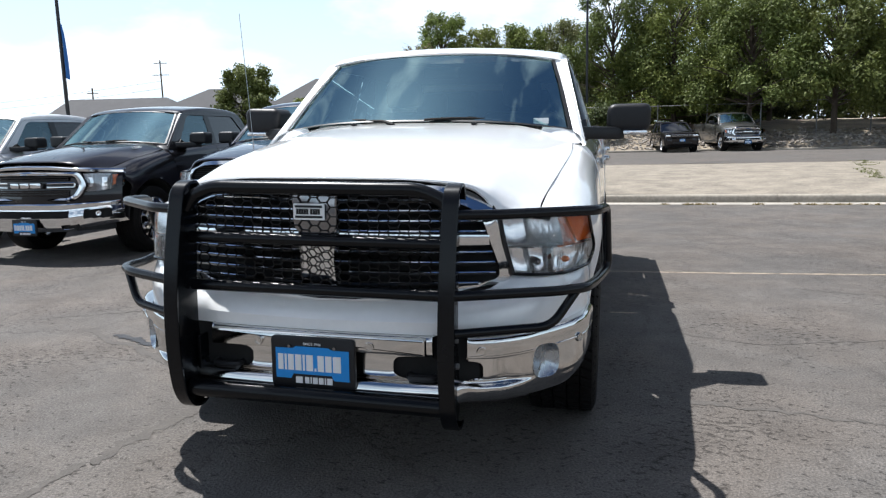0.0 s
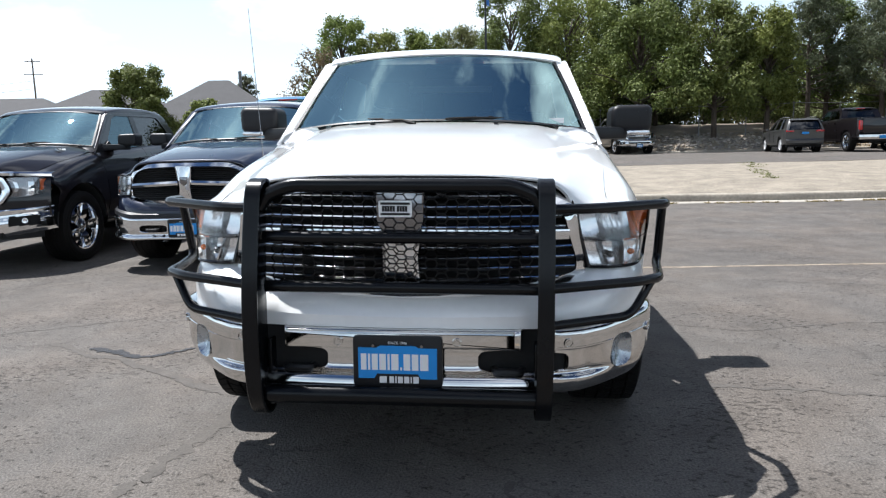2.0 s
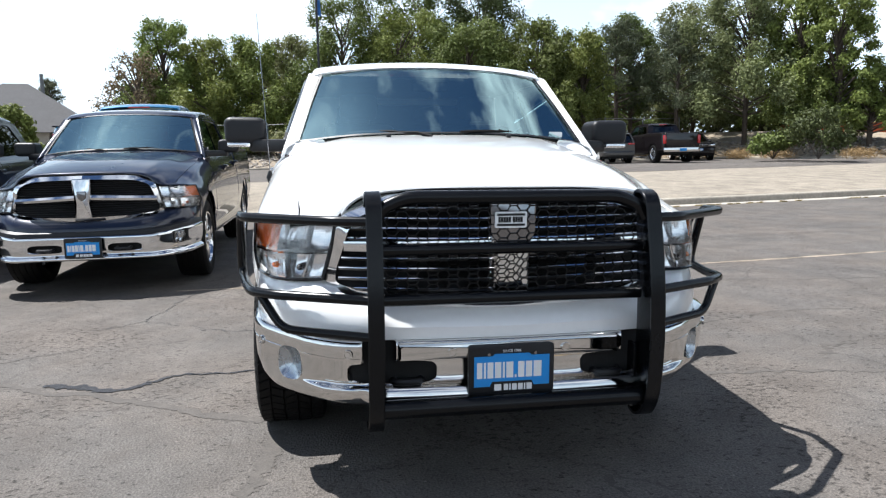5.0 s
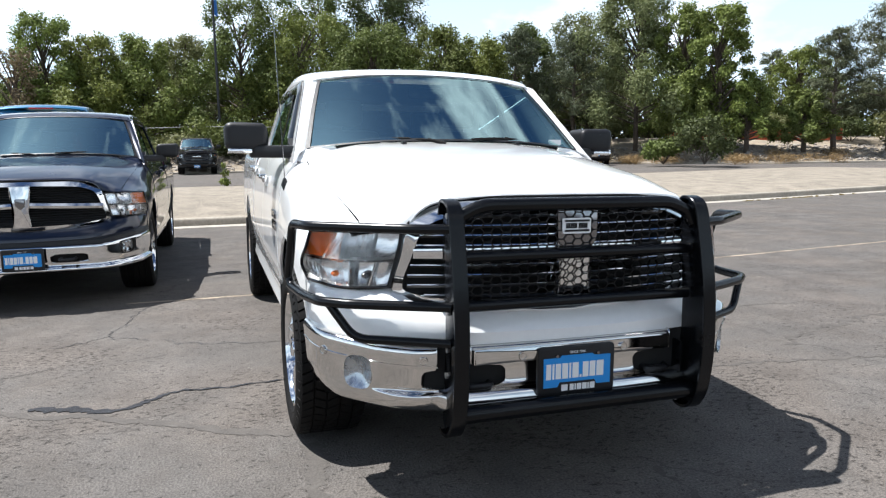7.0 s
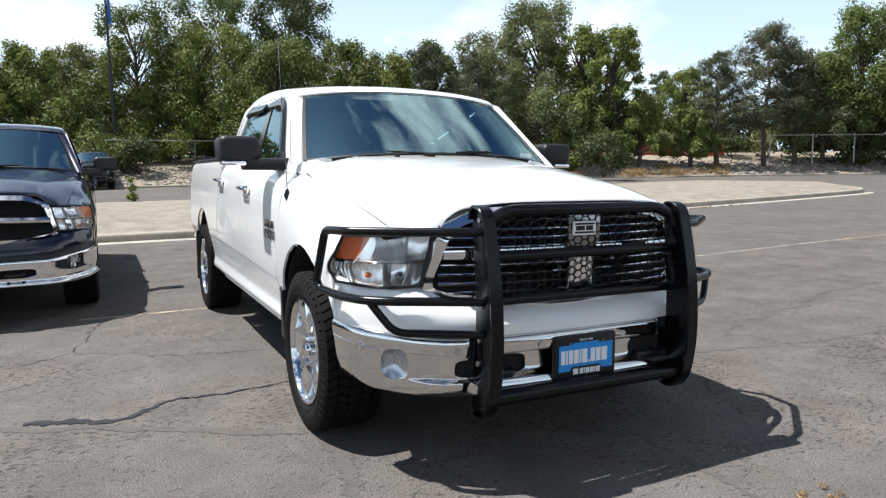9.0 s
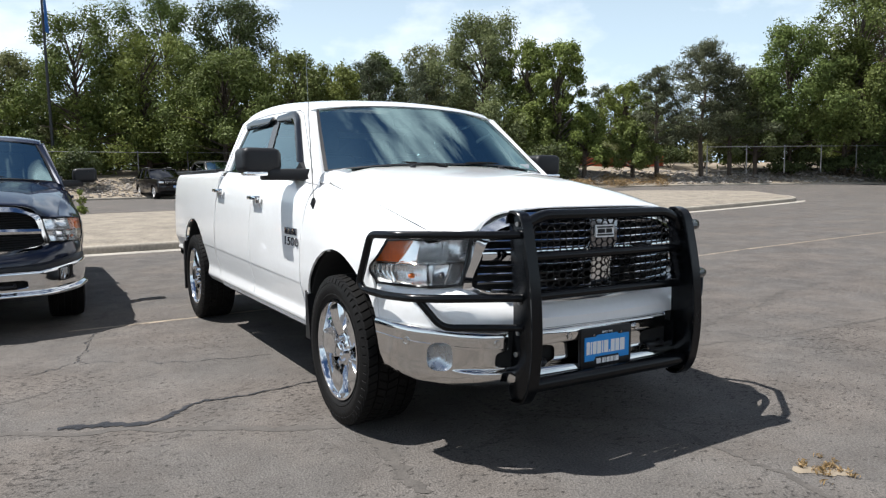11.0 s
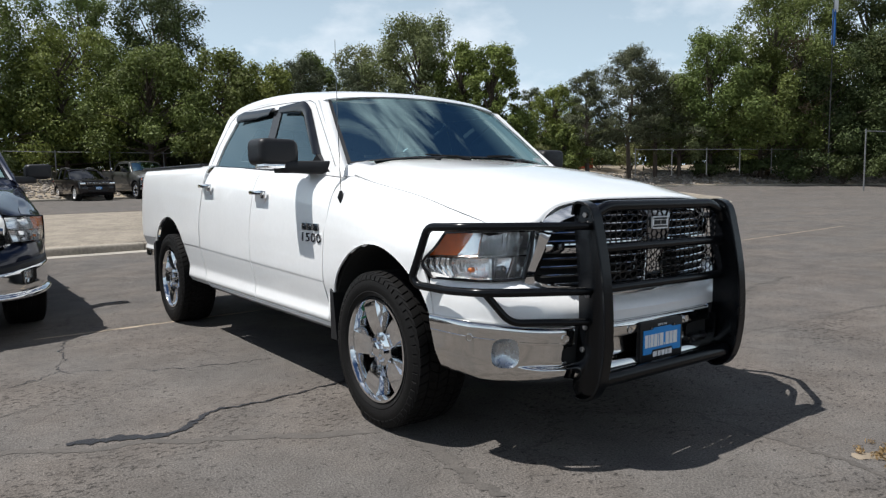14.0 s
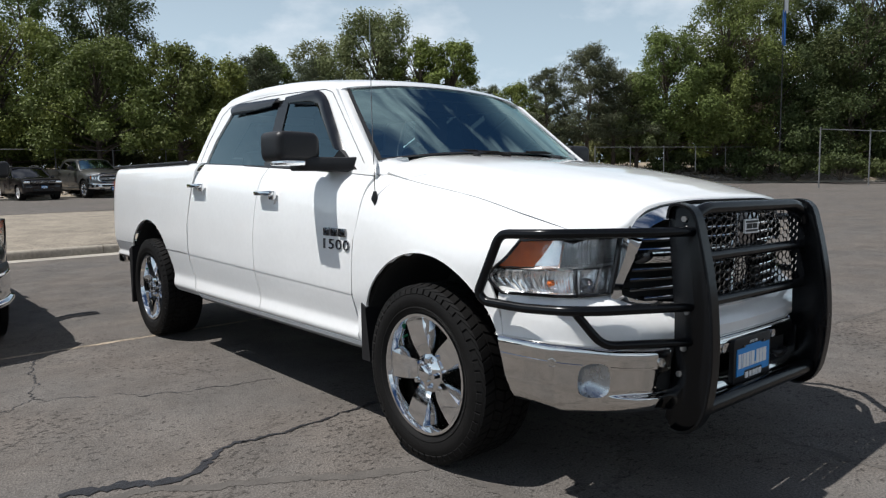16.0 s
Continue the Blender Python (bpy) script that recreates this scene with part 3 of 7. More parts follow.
def wheel_spokes(hub, sx, rr, rim_mat, detail):
    """Five spokes with flat faces, crisp edges and flanks that fall away to the barrel; nuts between them."""
    spine = ((0.050, 0.033, 0.002), (0.085, 0.044, 0.014), (0.125, 0.050, 0.026), (0.17, 0.053, 0.034), (0.215, 0.056, 0.037), (rr - 0.024, 0.060, 0.036), (rr - 0.010, 0.064, 0.020))
    section = ((-1, -1.0, -0.090), (-1, -0.92, -0.050), (-1, -0.16, -0.006), (-1, 0, 0), (-0.5, 0, 0.0015), (0, 0, 0.002), (0.5, 0, 0.0015), (1, 0, 0), (1, 0.16, -0.006), (1, 0.92, -0.050), (1, 1.0, -0.090))
    flank = lambda r, half: min(0.026, 0.42 * max(0.004, math.pi * r / 5 - half))
    for k in range(5):
        turn = Matrix.Rotation(2 * math.pi * k / 5 + SPOKE_TURN, 4, "X")
        bm = bmesh.new()
        sheet(bm, np.array([[tuple(turn @ Vector((sx * (x + dx), u * half + dv * flank(r, half), r))) for u, dv, dx in section] for r, half, x in spine]))
        thicken(bm, 0.004)
        part("spoke", bm, rim_mat, hub)
        if detail:
            m = Matrix.Rotation(2 * math.pi * (k + 0.5) / 5 + SPOKE_TURN, 4, "X") @ Matrix.Translation((sx * 0.024, 0, 0.066))
            bm = bmesh.new()
            bmesh.ops.create_cone(bm, segments=6, radius1=0.016, radius2=0.012, depth=0.044, cap_ends=True, matrix=m @ Matrix.Rotation(math.pi / 2 * sx, 4, "Y"))
            part("wheel_nut", bm, rim_mat, hub)
    bm = bmesh.new()
    revolve(bm, [(0.001, sx * -0.09), (0.17, sx * -0.09), (0.17, sx * -0.105), (0.001, sx * -0.105)], 32)
    part("brake_disc", bm, STEELDISC, hub, "grey steel brake disc")


def plate(parent, y, z, w=0.31, h=0.165, pitch=0.0):
    """A dealer's number-plate insert in a black frame; its name is set out as white bars."""
    bm = bmesh.new()
    out = rounded([(-w / 2 - 0.008, z - h / 2 - 0.012), (w / 2 + 0.008, z - h / 2 - 0.012), (w / 2 + 0.008, z + h / 2 + 0.012), (-w / 2 - 0.008, z + h / 2 + 0.012)], 0.016)
    prism(bm, out, "y", y, y + 0.022, 0.003)
    fr = part("number_plate", bm, PLASTIC, parent, "black plate frame round a blue dealer insert")
    bm = bmesh.new()
    prism(bm, [(-w / 2 + 0.012, z - 0.062), (-0.085, z - 0.062), (-0.075, z - 0.044), (0.075, z - 0.044), (0.085, z - 0.062), (w / 2 - 0.012, z - 0.062), (w / 2 - 0.012, z + 0.052), (0.075, z + 0.052), (0.065, z + 0.060), (-0.065, z + 0.060), (-0.075, z + 0.052), (-w / 2 + 0.012, z + 0.052)], "y", y - 0.004, y + 0.004)
    part("insert", bm, PLATEBLUE, fr, "bright blue insert")
    xs, ws = -w / 2 + 0.022, (0.020, 0.008, 0.022, 0.024, 0.008, 0.026, 0.007, 0.024, 0.024, 0.030)
    for k, v in enumerate(ws):
        bm = bmesh.new()
        box(bm, xs, xs + v, y - 0.006, y - 0.002, z - 0.030, z - 0.030 + (0.060 if k != 6 else 0.011))
        part("wordmark", bm, PLATEWHITE, fr, "white bar of a web address", smooth=False)
        xs += v + 0.0058
    xs = -0.030
    for v in (0.016, 0.005, 0.018, 0.018, 0.005, 0.020):
        bm = bmesh.new()
        box(bm, xs, xs + v, y - 0.003, y + 0.002, z - 0.079, z - 0.055)
        part("dealer_mark", bm, PLATEWHITE, fr, "white dealer mark", smooth=False)
        xs += v + 0.005
    bm = bmesh.new()
    prism(bm, [(-0.066, z - 0.079), (-0.040, z - 0.079), (-0.040, z - 0.055), (-0.066, z - 0.055)], "y", y - 0.003, y + 0.002)
    part("dealer_mark", bm, PLATEWHITE, fr, "white dealer mark")
    words("SINCE 1946", (0, y - 0.002, z + 0.066), 0.014, PLATEWHITE, fr, "small white lettering")
    for s in (-1, 1):
        bm = bmesh.new()
        m = Matrix.Translation((s * 0.088, y - 0.004, z + 0.060)) @ Matrix.Rotation(math.pi / 2, 4, "X")
        bmesh.ops.create_cone(bm, segments=12, radius1=0.006, radius2=0.006, depth=0.006, cap_ends=True, matrix=m)
        part("screw", bm, DARK_CHROME, fr)
    return fr


def words(text, at, size, material_, parent, label="", rx=90, rz=0, extrude=0.001):
    cu = bpy.data.curves.new("lettering", "FONT")
    cu.body, cu.size, cu.extrude, cu.align_x = text, size, extrude, "CENTER"
    tmp = new("lettering", cu)
    dg = bpy.context.evaluated_depsgraph_get()
    me = bpy.data.meshes.new_from_object(tmp.evaluated_get(dg))
    bpy.data.objects.remove(tmp)
    me.materials.clear()
    me.materials.append(material_)
    ob = new("lettering", me)
    ob.parent = parent
    ob.matrix_local = pose(*at, rx, 0, rz)
    if label:
        ob["label"] = label
    return ob


def pickup(m, name, label, paint_mat, style="old", rim=CHROME, near=False, group="", wheels_dz=(0, 0), plate_on=True, trim=CHROME):
    """A crew-cab pickup with all its panels. style: 'old' or 'new' front end; near adds what only a close view shows."""
    t = thing(name, m, label, "pickup truck", group)
    P = paint_mat
    sides = (-1, 1)
    nu, nv = (44, 49) if near else (22, 25)
    # hood
    net = [[(-p[0], p[1], p[2]) for p in row[:0:-1]] + row for row in HOOD_HALF]
    bm = bmesh.new()
    pts = net_points(net, nu, nv)
    sheet(bm, pts)
    thicken(bm, 0.012)
    part("hood", bm, P, t)
    # front fenders
    for s in sides:
        bm = bmesh.new()
        fp = net_points(FENDER, 64 if near else 32, 60 if near else 30)
        inside = cut_arch(fp, 0.0, 0.435, ARCH_R)
        fp[..., 0] *= s
        sheet(bm, fp, skip=inside)
        loose = [v for v in bm.verts if not v.link_faces]
        bmesh.ops.delete(bm, geom=loose, context="VERTS")
        thicken(bm, 0.012)
        fen = part("fender", bm, P, t)
        bm = bmesh.new()
        gutter = crom(np.array([row[0] for row in FENDER]), 30)
        sheet(bm, np.array([[(s * (x - 0.045), y, z - 0.030), (s * x, y, z - 0.034), (s * (x + 0.035), y, z - 0.040)] for x, y, z in gutter]))
        part("fender_gutter", bm, VOIDM, fen)
        arch(fen, s, 0.0, ARCH_R, P, near)
        if near:
            bm = bmesh.new()
            prism(bm, [(0.40, 0.36), (0.47, 0.36), (0.475, 0.64), (0.44, 0.62)], "x", s * 0.80, s * 0.985)
            part("mud_flap", bm, PLASTIC, fen)
    # doors
    for s in sides:
        for nm, ga, gb in (("front_door", GAP_FRONT, GAP_MID), ("rear_door", GAP_MID, GAP_REAR)):
            bm = bmesh.new()
            pts = side_panel(ga, gb, s, 24 if near else 10)
            sheet(bm, pts)
            thicken(bm, 0.012)
            d = part(nm, bm, P, t)
            yh, zh = (1.445, 1.150) if nm == "front_door" else (2.50, 1.195)
            bm = bmesh.new()
            box(bm, s * 0.982, s * 1.024, yh - 0.105, yh + 0.105, zh + 0.004, zh + 0.034, 0.012)
            box(bm, s * 0.975, s * 1.005, yh - 0.105, yh - 0.050, zh - 0.020, zh + 0.034, 0.010)
            part("door_handle", bm, CHROME if near else P, d, "chrome door handle" if near else "")
            bm = bmesh.new()
            prism(bm, rounded([(yh - 0.085, zh - 0.045), (yh + 0.085, zh - 0.045), (yh + 0.085, zh + 0.02), (yh - 0.085, zh + 0.02)], 0.02), "x", s * 0.970, s * 0.9835)
            part("handle_recess", bm, P, d)
    # sill under the doors
    for s in sides:
        bm = bmesh.new()
        sheet(bm, np.array([[(s * x, y, z) for z, x in ((0.444, 0.930), (0.432, 0.951), (0.412, 0.948), (0.386, 0.915), (0.370, 0.87))] for y in np.linspace(0.515, 2.60, 12)]))
        thicken(bm, 0.01)
        part("sill", bm, P, t)
    # load bed
    for s in sides:
        prof = [(0.415, 0.940), (0.432, 0.951), (0.450, 0.964), (0.470, 0.967), (0.498, 0.962), (0.535, 0.957), (0.60, 0.968), (0.665, 0.9795), (0.692, 0.9835), (0.706, 0.987), (0.80, 0.992), (0.95, 0.990), (1.10, 0.984), (1.22, 0.974), (1.31, 0.958), (1.355, 0.938), (1.378, 0.905), (1.378, 0.86)]
        cz = crom(np.array(prof), 56)
        ny = 70 if near else 34
        pts = np.zeros((ny, 56, 3))
        for j, (z, x) in enumerate(cz):
            a = interp(z, GAP_REAR) + 0.012
            b = 4.66 - 0.02 * max(0, z - 1.2) - 0.06 * max(0, 0.7 - z)
            for i, y in enumerate(np.linspace(a, b, ny)):
                tuck = 0.10 * max(0, (y - 4.45) / 0.21) ** 2
                low = 0.58 + (z - 0.415) * 0.42 if z < 0.70 and y > REAR_AXLE + 0.48 else z
                pts[i, j] = (s * (x - tuck), y, low + crease_lift(z, y))
        inside = cut_arch(pts, REAR_AXLE, 0.44, ARCH_R + 0.015)
        bm = bmesh.new()
        sheet(bm, pts, skip=inside)
        bmesh.ops.delete(bm, geom=[v for v in bm.verts if not v.link_faces], context="VERTS")
        thicken(bm, 0.012)
        bed = part("bed_side", bm, P, t)
        arch(bed, s, REAR_AXLE, ARCH_R + 0.015, P, near)
        bm = bmesh.new()
        box(bm, s * 0.835, s * 0.935, 2.80, 4.62, 1.374, 1.398, 0.008)
        part("bed_rail_cap", bm, PLASTIC, bed)
        bm = bmesh.new()
        box(bm, s * 0.80, s * 0.93, 4.575, 4.685, 0.88, 1.27, 0.02)
        part("tail_light", bm, REDLENS, t, "red tail light")
        if near:
            bm = bmesh.new()
            prism(bm, rounded([(4.02, 0.20), (4.05, 0.20), (4.07, 0.66), (3.98, 0.70)], 0.01), "x", s * 0.76, s * 0.995)
            part("mud_flap", bm, PLASTIC, bed, "black rubber mud flap")
    bm = bmesh.new()
    box(bm, -0.79, 0.79, 4.60, 4.665, 0.76, 1.36, 0.02)
    part("tailgate", bm, P, t)
    bm = bmesh.new()
    box(bm, -0.84, 0.84, 2.70, 4.62, 0.80, 0.86)
    box(bm, -0.84, 0.84, 2.69, 2.74, 0.80, 1.36)
    # hidden boxes added over the arches to stop sun leaking through
    for s in sides:
        box(bm, s * 0.58, s * 0.955, REAR_AXLE - 0.52, REAR_AXLE + 0.52, 0.905, 0.985, 0.02)
    part("bed_floor_and_plugs", bm, PLASTIC, t)
    bm = bmesh.new()
    prism(bm, rounded([(-0.90, 4.56), (-0.925, 4.67), (-0.80, 4.80), (0.80, 4.80), (0.925, 4.67), (0.90, 4.56)], 0.05), "z", 0.50, 0.70, 0.02)
    part("rear_bumper", bm, WORN_CHROME, t, "chrome rear bumper")
    cab(t, P, near)
    nose(t, P, style, near, plate_on, trim)
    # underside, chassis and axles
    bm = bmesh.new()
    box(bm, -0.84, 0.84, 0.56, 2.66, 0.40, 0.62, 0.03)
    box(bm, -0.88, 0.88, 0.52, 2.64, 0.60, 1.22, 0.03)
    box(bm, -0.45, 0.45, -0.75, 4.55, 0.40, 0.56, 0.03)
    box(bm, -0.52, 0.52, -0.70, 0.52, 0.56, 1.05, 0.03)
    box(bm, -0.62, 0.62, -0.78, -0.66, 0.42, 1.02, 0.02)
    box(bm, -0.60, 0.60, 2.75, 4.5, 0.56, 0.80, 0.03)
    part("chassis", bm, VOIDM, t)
    for y, r in ((0.0, 0.045), (REAR_AXLE, 0.06)):
        bm = bmesh.new()
        tube(bm, [(-0.8, y, 0.40), (0.8, y, 0.40)], r)
        part("axle", bm, VOIDM, t)
    for y in (0.0, REAR_AXLE):
        for s, dz in zip(sides, wheels_dz):
            if near:
                wheel(t, s * 0.933, y, 0.401 + dz, s, rim, True, 0.402, 0.267)
            else:
                wheel(t, s * 0.905, y, 0.415 + dz, s, rim, False)
    return t


def arch(parent, s, cy, r, P, near):
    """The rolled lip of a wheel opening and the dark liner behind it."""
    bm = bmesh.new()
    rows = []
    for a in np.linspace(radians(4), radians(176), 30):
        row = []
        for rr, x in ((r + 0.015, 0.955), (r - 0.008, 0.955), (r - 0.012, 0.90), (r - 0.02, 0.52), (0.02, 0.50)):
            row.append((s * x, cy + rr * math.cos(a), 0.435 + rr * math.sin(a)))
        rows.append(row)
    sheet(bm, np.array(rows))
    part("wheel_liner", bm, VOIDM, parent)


def cab(t, P, near):
    """Roof, pillars, glass and what can be seen of the inside."""
    roof = []
    for y, yc, zc in ((1.035, 0.945, 1.804), (1.14, 1.08, 1.848), (1.45, 1.42, 1.884), (1.85, 1.85, 1.902), (2.22, 2.24, 1.896), (2.50, 2.52, 1.870), (2.60, 2.64, 1.822)):
        roof.append([(s * x, yc + (y - yc) * (x / 0.72) ** 2, zc - d) for s, x, d in ((-1, 0.742, 0.100), (-1, 0.730, 0.070), (-1, 0.68, 0.040), (-1, 0.40, 0.012), (1, 0.0, 0.0), (1, 0.40, 0.012), (1, 0.68, 0.040), (1, 0.730, 0.070), (1, 0.742, 0.100))])
    bm = bmesh.new()
    sheet(bm, net_points(roof, 36, 41))
    thicken(bm, 0.02)
    rf = part("roof", bm, P, t)
    # windscreen
    ws = [
        [(-0.822, 0.545, 1.336), (-0.45, 0.40, 1.372), (0, 0.355, 1.382), (0.45, 0.40, 1.372), (0.822, 0.545, 1.336)],
        [(-0.750, 0.81, 1.566), (-0.41, 0.705, 1.598), (0, 0.672, 1.608), (0.41, 0.705, 1.598), (0.750, 0.81, 1.566)],
        [(-0.680, 1.040, 1.756), (-0.375, 0.966, 1.787), (0, 0.942, 1.796), (0.375, 0.966, 1.787), (0.680, 1.040, 1.756)],
    ]
    pts = net_points(ws, 16, 33)
    bm = bmesh.new()
    sheet(bm, pts)
    face_to(bm, (0, -1, 1))
    g = part("windscreen", bm, WIND, t, "clear curved windscreen reflecting the sky")
    g.visible_shadow = False
    # black ceramic border of the windscreen
    bm = bmesh.new()
    for edge, inner in ((pts[:, 0], pts[:, 1]), (pts[:, -1], pts[:, -2])):
        k = np.stack([edge * 1.10 - inner * 0.10, edge * 0.62 + inner * 0.38], 1)
        k[..., 2] += 0.006
        k[..., 1] -= 0.006
        sheet(bm, k)
    for edge, inner in ((pts[-1], pts[-2]), (pts[0], pts[1])):
        k = np.stack([edge, edge * 0.72 + inner * 0.28], 1)
        k[..., 2] += 0.004
        k[..., 1] -= 0.002
        sheet(bm, k)
    part("windscreen_seal", bm, PLASTIC, g)
    # side frames with openings
    outer = [(0.46, 1.262), (0.56, 1.345), (1.035, 1.752), (1.12, 1.775), (1.45, 1.792), (1.85, 1.806), (2.25, 1.804), (2.50, 1.792), (2.575, 1.770), (2.625, 1.72), (2.735, 1.52), (2.80, 1.374), (2.45, 1.362), (1.35, 1.318)]
    dlo = rounded([(0.72, 1.296), (1.60, 1.330), (2.62, 1.372), (2.535, 1.54), (2.37, 1.735), (2.28, 1.752), (1.22, 1.738), (1.12, 1.700)], 0.03, 4)
    for s in (-1, 1):
        lift = lambda p, d=0.0, s=s: Vector((s * (glass_x(p[1]) + d), p[0], p[1]))
        bm = bmesh.new()
        flat_fill(bm, outer, [dlo], lift)
        thicken(bm, 0.02)
        part("cab_frame", bm, P, t, smooth=False)
        for nm, poly, mt in (("front_window", rounded([(0.735, 1.304), (1.575, 1.332), (1.575, 1.736), (1.23, 1.731), (1.13, 1.695)], 0.02, 3), SIDEGLASS),
                             ("rear_window", rounded([(1.69, 1.336), (2.60, 1.374), (2.525, 1.54), (2.365, 1.728), (2.28, 1.744), (1.69, 1.738)], 0.02, 3), TINTGLASS if not near else SIDEGLASS)):
            bm = bmesh.new()
            flat_fill(bm, poly, [], lambda p: lift(p, -0.012))
            face_to(bm, (s, 0, 0))
            w = part(nm, bm, mt, t, smooth=False)
            w.visible_shadow = False
        bm = bmesh.new()
        flat_fill(bm, [(1.57, 1.328), (1.695, 1.333), (1.695, 1.742), (1.57, 1.741)], [], lambda p: lift(p, -0.006))
        part("door_pillar", bm, GLOSSBLACK, t, "gloss black pillar", smooth=False)
        bm = bmesh.new()
        tube(bm, [lift(q, 0.0005) for q in ((0.575, 1.325), (1.055, 1.733), (1.14, 1.758), (1.45, 1.774), (1.85, 1.787), (2.25, 1.782), (2.43, 1.766), (2.53, 1.712), (2.66, 1.52), (2.715, 1.378))], 0.002, 5)
        part("door_seam", bm, PLASTIC, t)
        bm = bmesh.new()
        tube(bm, [lift((a, b), 0.002) for a, b in ((0.70, 1.290), (1.60, 1.322), (2.63, 1.366))], 0.009, 6)
        part("belt_moulding", bm, PLASTIC, t)
        # window visors
        if near:
            for path in (((0.80, 1.395), (1.115, 1.700), (1.21, 1.742), (1.58, 1.745)), ((1.70, 1.748), (2.27, 1.756), (2.37, 1.742))):
                bm = bmesh.new()
                pp = [Vector((0, a, b)) for a, b in path]
                pp = bend(pp, 0.09, 5)
                rows = []
                for q in pp:
                    inward = Vector((0, 1.25, 1.50)) - q if q.y < 1.65 else Vector((0, 2.1, 1.45)) - q
                    inward.normalize()
                    rows.append([(s * (glass_x(q.z) + d), (q + inward * k).y, (q + inward * k).z) for k, d in ((-0.022, 0.004), (0.0, 0.020), (0.035, 0.030), (0.062, 0.024), (0.062, 0.016))])
                sheet(bm, np.array(rows))
                thicken(bm, 0.004)
                part("window_visor", bm, GLOSSBLACK, t, "dark plastic window visor")
        # A-pillar skin between the windscreen and the side frame
        e = pts[:, 0] if s < 0 else pts[:, -1]
        k = len(e)
        rows = []
        for i in range(k):
            f = i / (k - 1)
            fr = np.array((0.46 + (1.06 - 0.46) * f, 1.262 + (1.760 - 1.262) * f))
            F = np.array((s * glass_x(fr[1]), fr[0], fr[1]))
            E = np.array(e[i])
            mid = (E + F) / 2 + np.array((s * 0.008, -0.010, 0.008)) * (1.2 - f)
            rows.append(crom([E, mid, F], 7))
        bm = bmesh.new()
        sheet(bm, np.array(rows))
        thicken(bm, 0.012)
        part("windscreen_pillar", bm, P, t)
        mirror(t, s, P, near)
    # back wall of the cab with its window
    back_y = lambda z: float(interp(z, [(1.30, 2.83), (1.374, 2.80), (1.52, 2.735), (1.72, 2.625), (1.79, 2.56)]))
    back_at = lambda p, d=0.0: Vector((p[0] * glass_x(p[1]), back_y(p[1]) + d, p[1]))
    zs = (1.374, 1.44, 1.52, 1.58, 1.65, 1.72, 1.77)
    bm = bmesh.new()
    flat_fill(bm, [(-1, z) for z in zs[::-1]] + [(1, z) for z in zs], [[(-0.72, 1.43), (0.72, 1.43), (0.70, 1.52), (0.66, 1.70), (-0.66, 1.70), (-0.70, 1.52)]], back_at)
    thicken(bm, 0.02)
    part("cab_back", bm, P, t, smooth=False)
    bm = bmesh.new()
    flat_fill(bm, [(-0.73, 1.425), (0.73, 1.425), (0.71, 1.52), (0.67, 1.705), (-0.67, 1.705), (-0.71, 1.52)], [], lambda p: back_at(p, -0.015))
    face_to(bm, (0, 1, 0))
    w = part("back_window", bm, TINTGLASS, t, smooth=False)
    w.visible_shadow = False
    bm = bmesh.new()
    box(bm, -0.20, 0.20, 2.625, 2.668, 1.785, 1.815, 0.006)
    part("brake_lamp", bm, REDLENS, t, "red high brake lamp")
    # cowl, wipers
    bm = bmesh.new()
    rows = []
    for x in np.linspace(-0.70, 0.70, 25):
        yy = 0.355 + 0.27 * (x / 0.8) ** 2
        zz = 1.372 - 0.055 * (x / 0.8) ** 2
        rows.append([(x, yy + 0.03, zz - 0.012), (x, yy - 0.02, zz - 0.026), (x, yy - 0.08, zz - 0.05), (x, yy - 0.05, zz - 0.11)])
    sheet(bm, np.array(rows))
    part("cowl_panel", bm, PLASTIC, t)
    for s in (-1, 1):
        bm = bmesh.new()
        net = [[(0.66, 0.488, 1.332), (0.72, 0.480, 1.318), (0.78, 0.468, 1.296), (0.84, 0.452, 1.266)],
               [(0.67, 0.492, 1.347), (0.74, 0.505, 1.338), (0.80, 0.510, 1.318), (0.870, 0.488, 1.272)],
               [(0.68, 0.486, 1.356), (0.75, 0.512, 1.350), (0.830, 0.548, 1.334), (0.892, 0.52, 1.284)]]
        p = net_points(net, 7, 10)
        p[..., 0] *= s
        sheet(bm, p)
        thicken(bm, 0.006)
        part("cowl_corner", bm, P, t)
    def ws_at(x, u):
        yy = 0.355 + 0.28 * (x / 0.8) ** 2
        return Vector((x, yy - 0.012 + u * 0.60, 1.392 - 0.05 * (x / 0.8) ** 2 + u * 0.44))
    for x0, x1, base in ((-0.70, -0.28, -0.10), (0.06, 0.52, 0.66)):
        bm = bmesh.new()
        tube(bm, [ws_at(x0 + (x1 - x0) * f, 0.004 + 0.030 * math.sin(f * 2.6)) for f in np.linspace(0, 1, 9)], 0.007, 6)
        wiper = part("wiper", bm, RUBBER, t)
        bm = bmesh.new()
        tube(bm, [ws_at(base, -0.055), ws_at(base * 0.6 + x1 * 0.4 if base < 0 else base * 0.7 + x1 * 0.3, -0.005), ws_at((x0 + x1) / 2, 0.045)], [0.011, 0.009, 0.006], 6)
        part("wiper_arm", bm, RUBBER, wiper)
    # inside
    bm = bmesh.new()
    rows = []
    for x in np.linspace(-0.78, 0.78, 13):
        rows.append([(x, 0.50 + 0.20 * (x / 0.8) ** 2, 1.335), (x, 0.85, 1.315), (x, 0.96, 1.25), (x, 0.98, 0.95)])
    sheet(bm, np.array(rows))
    part("dashboard", bm, DASH, t)
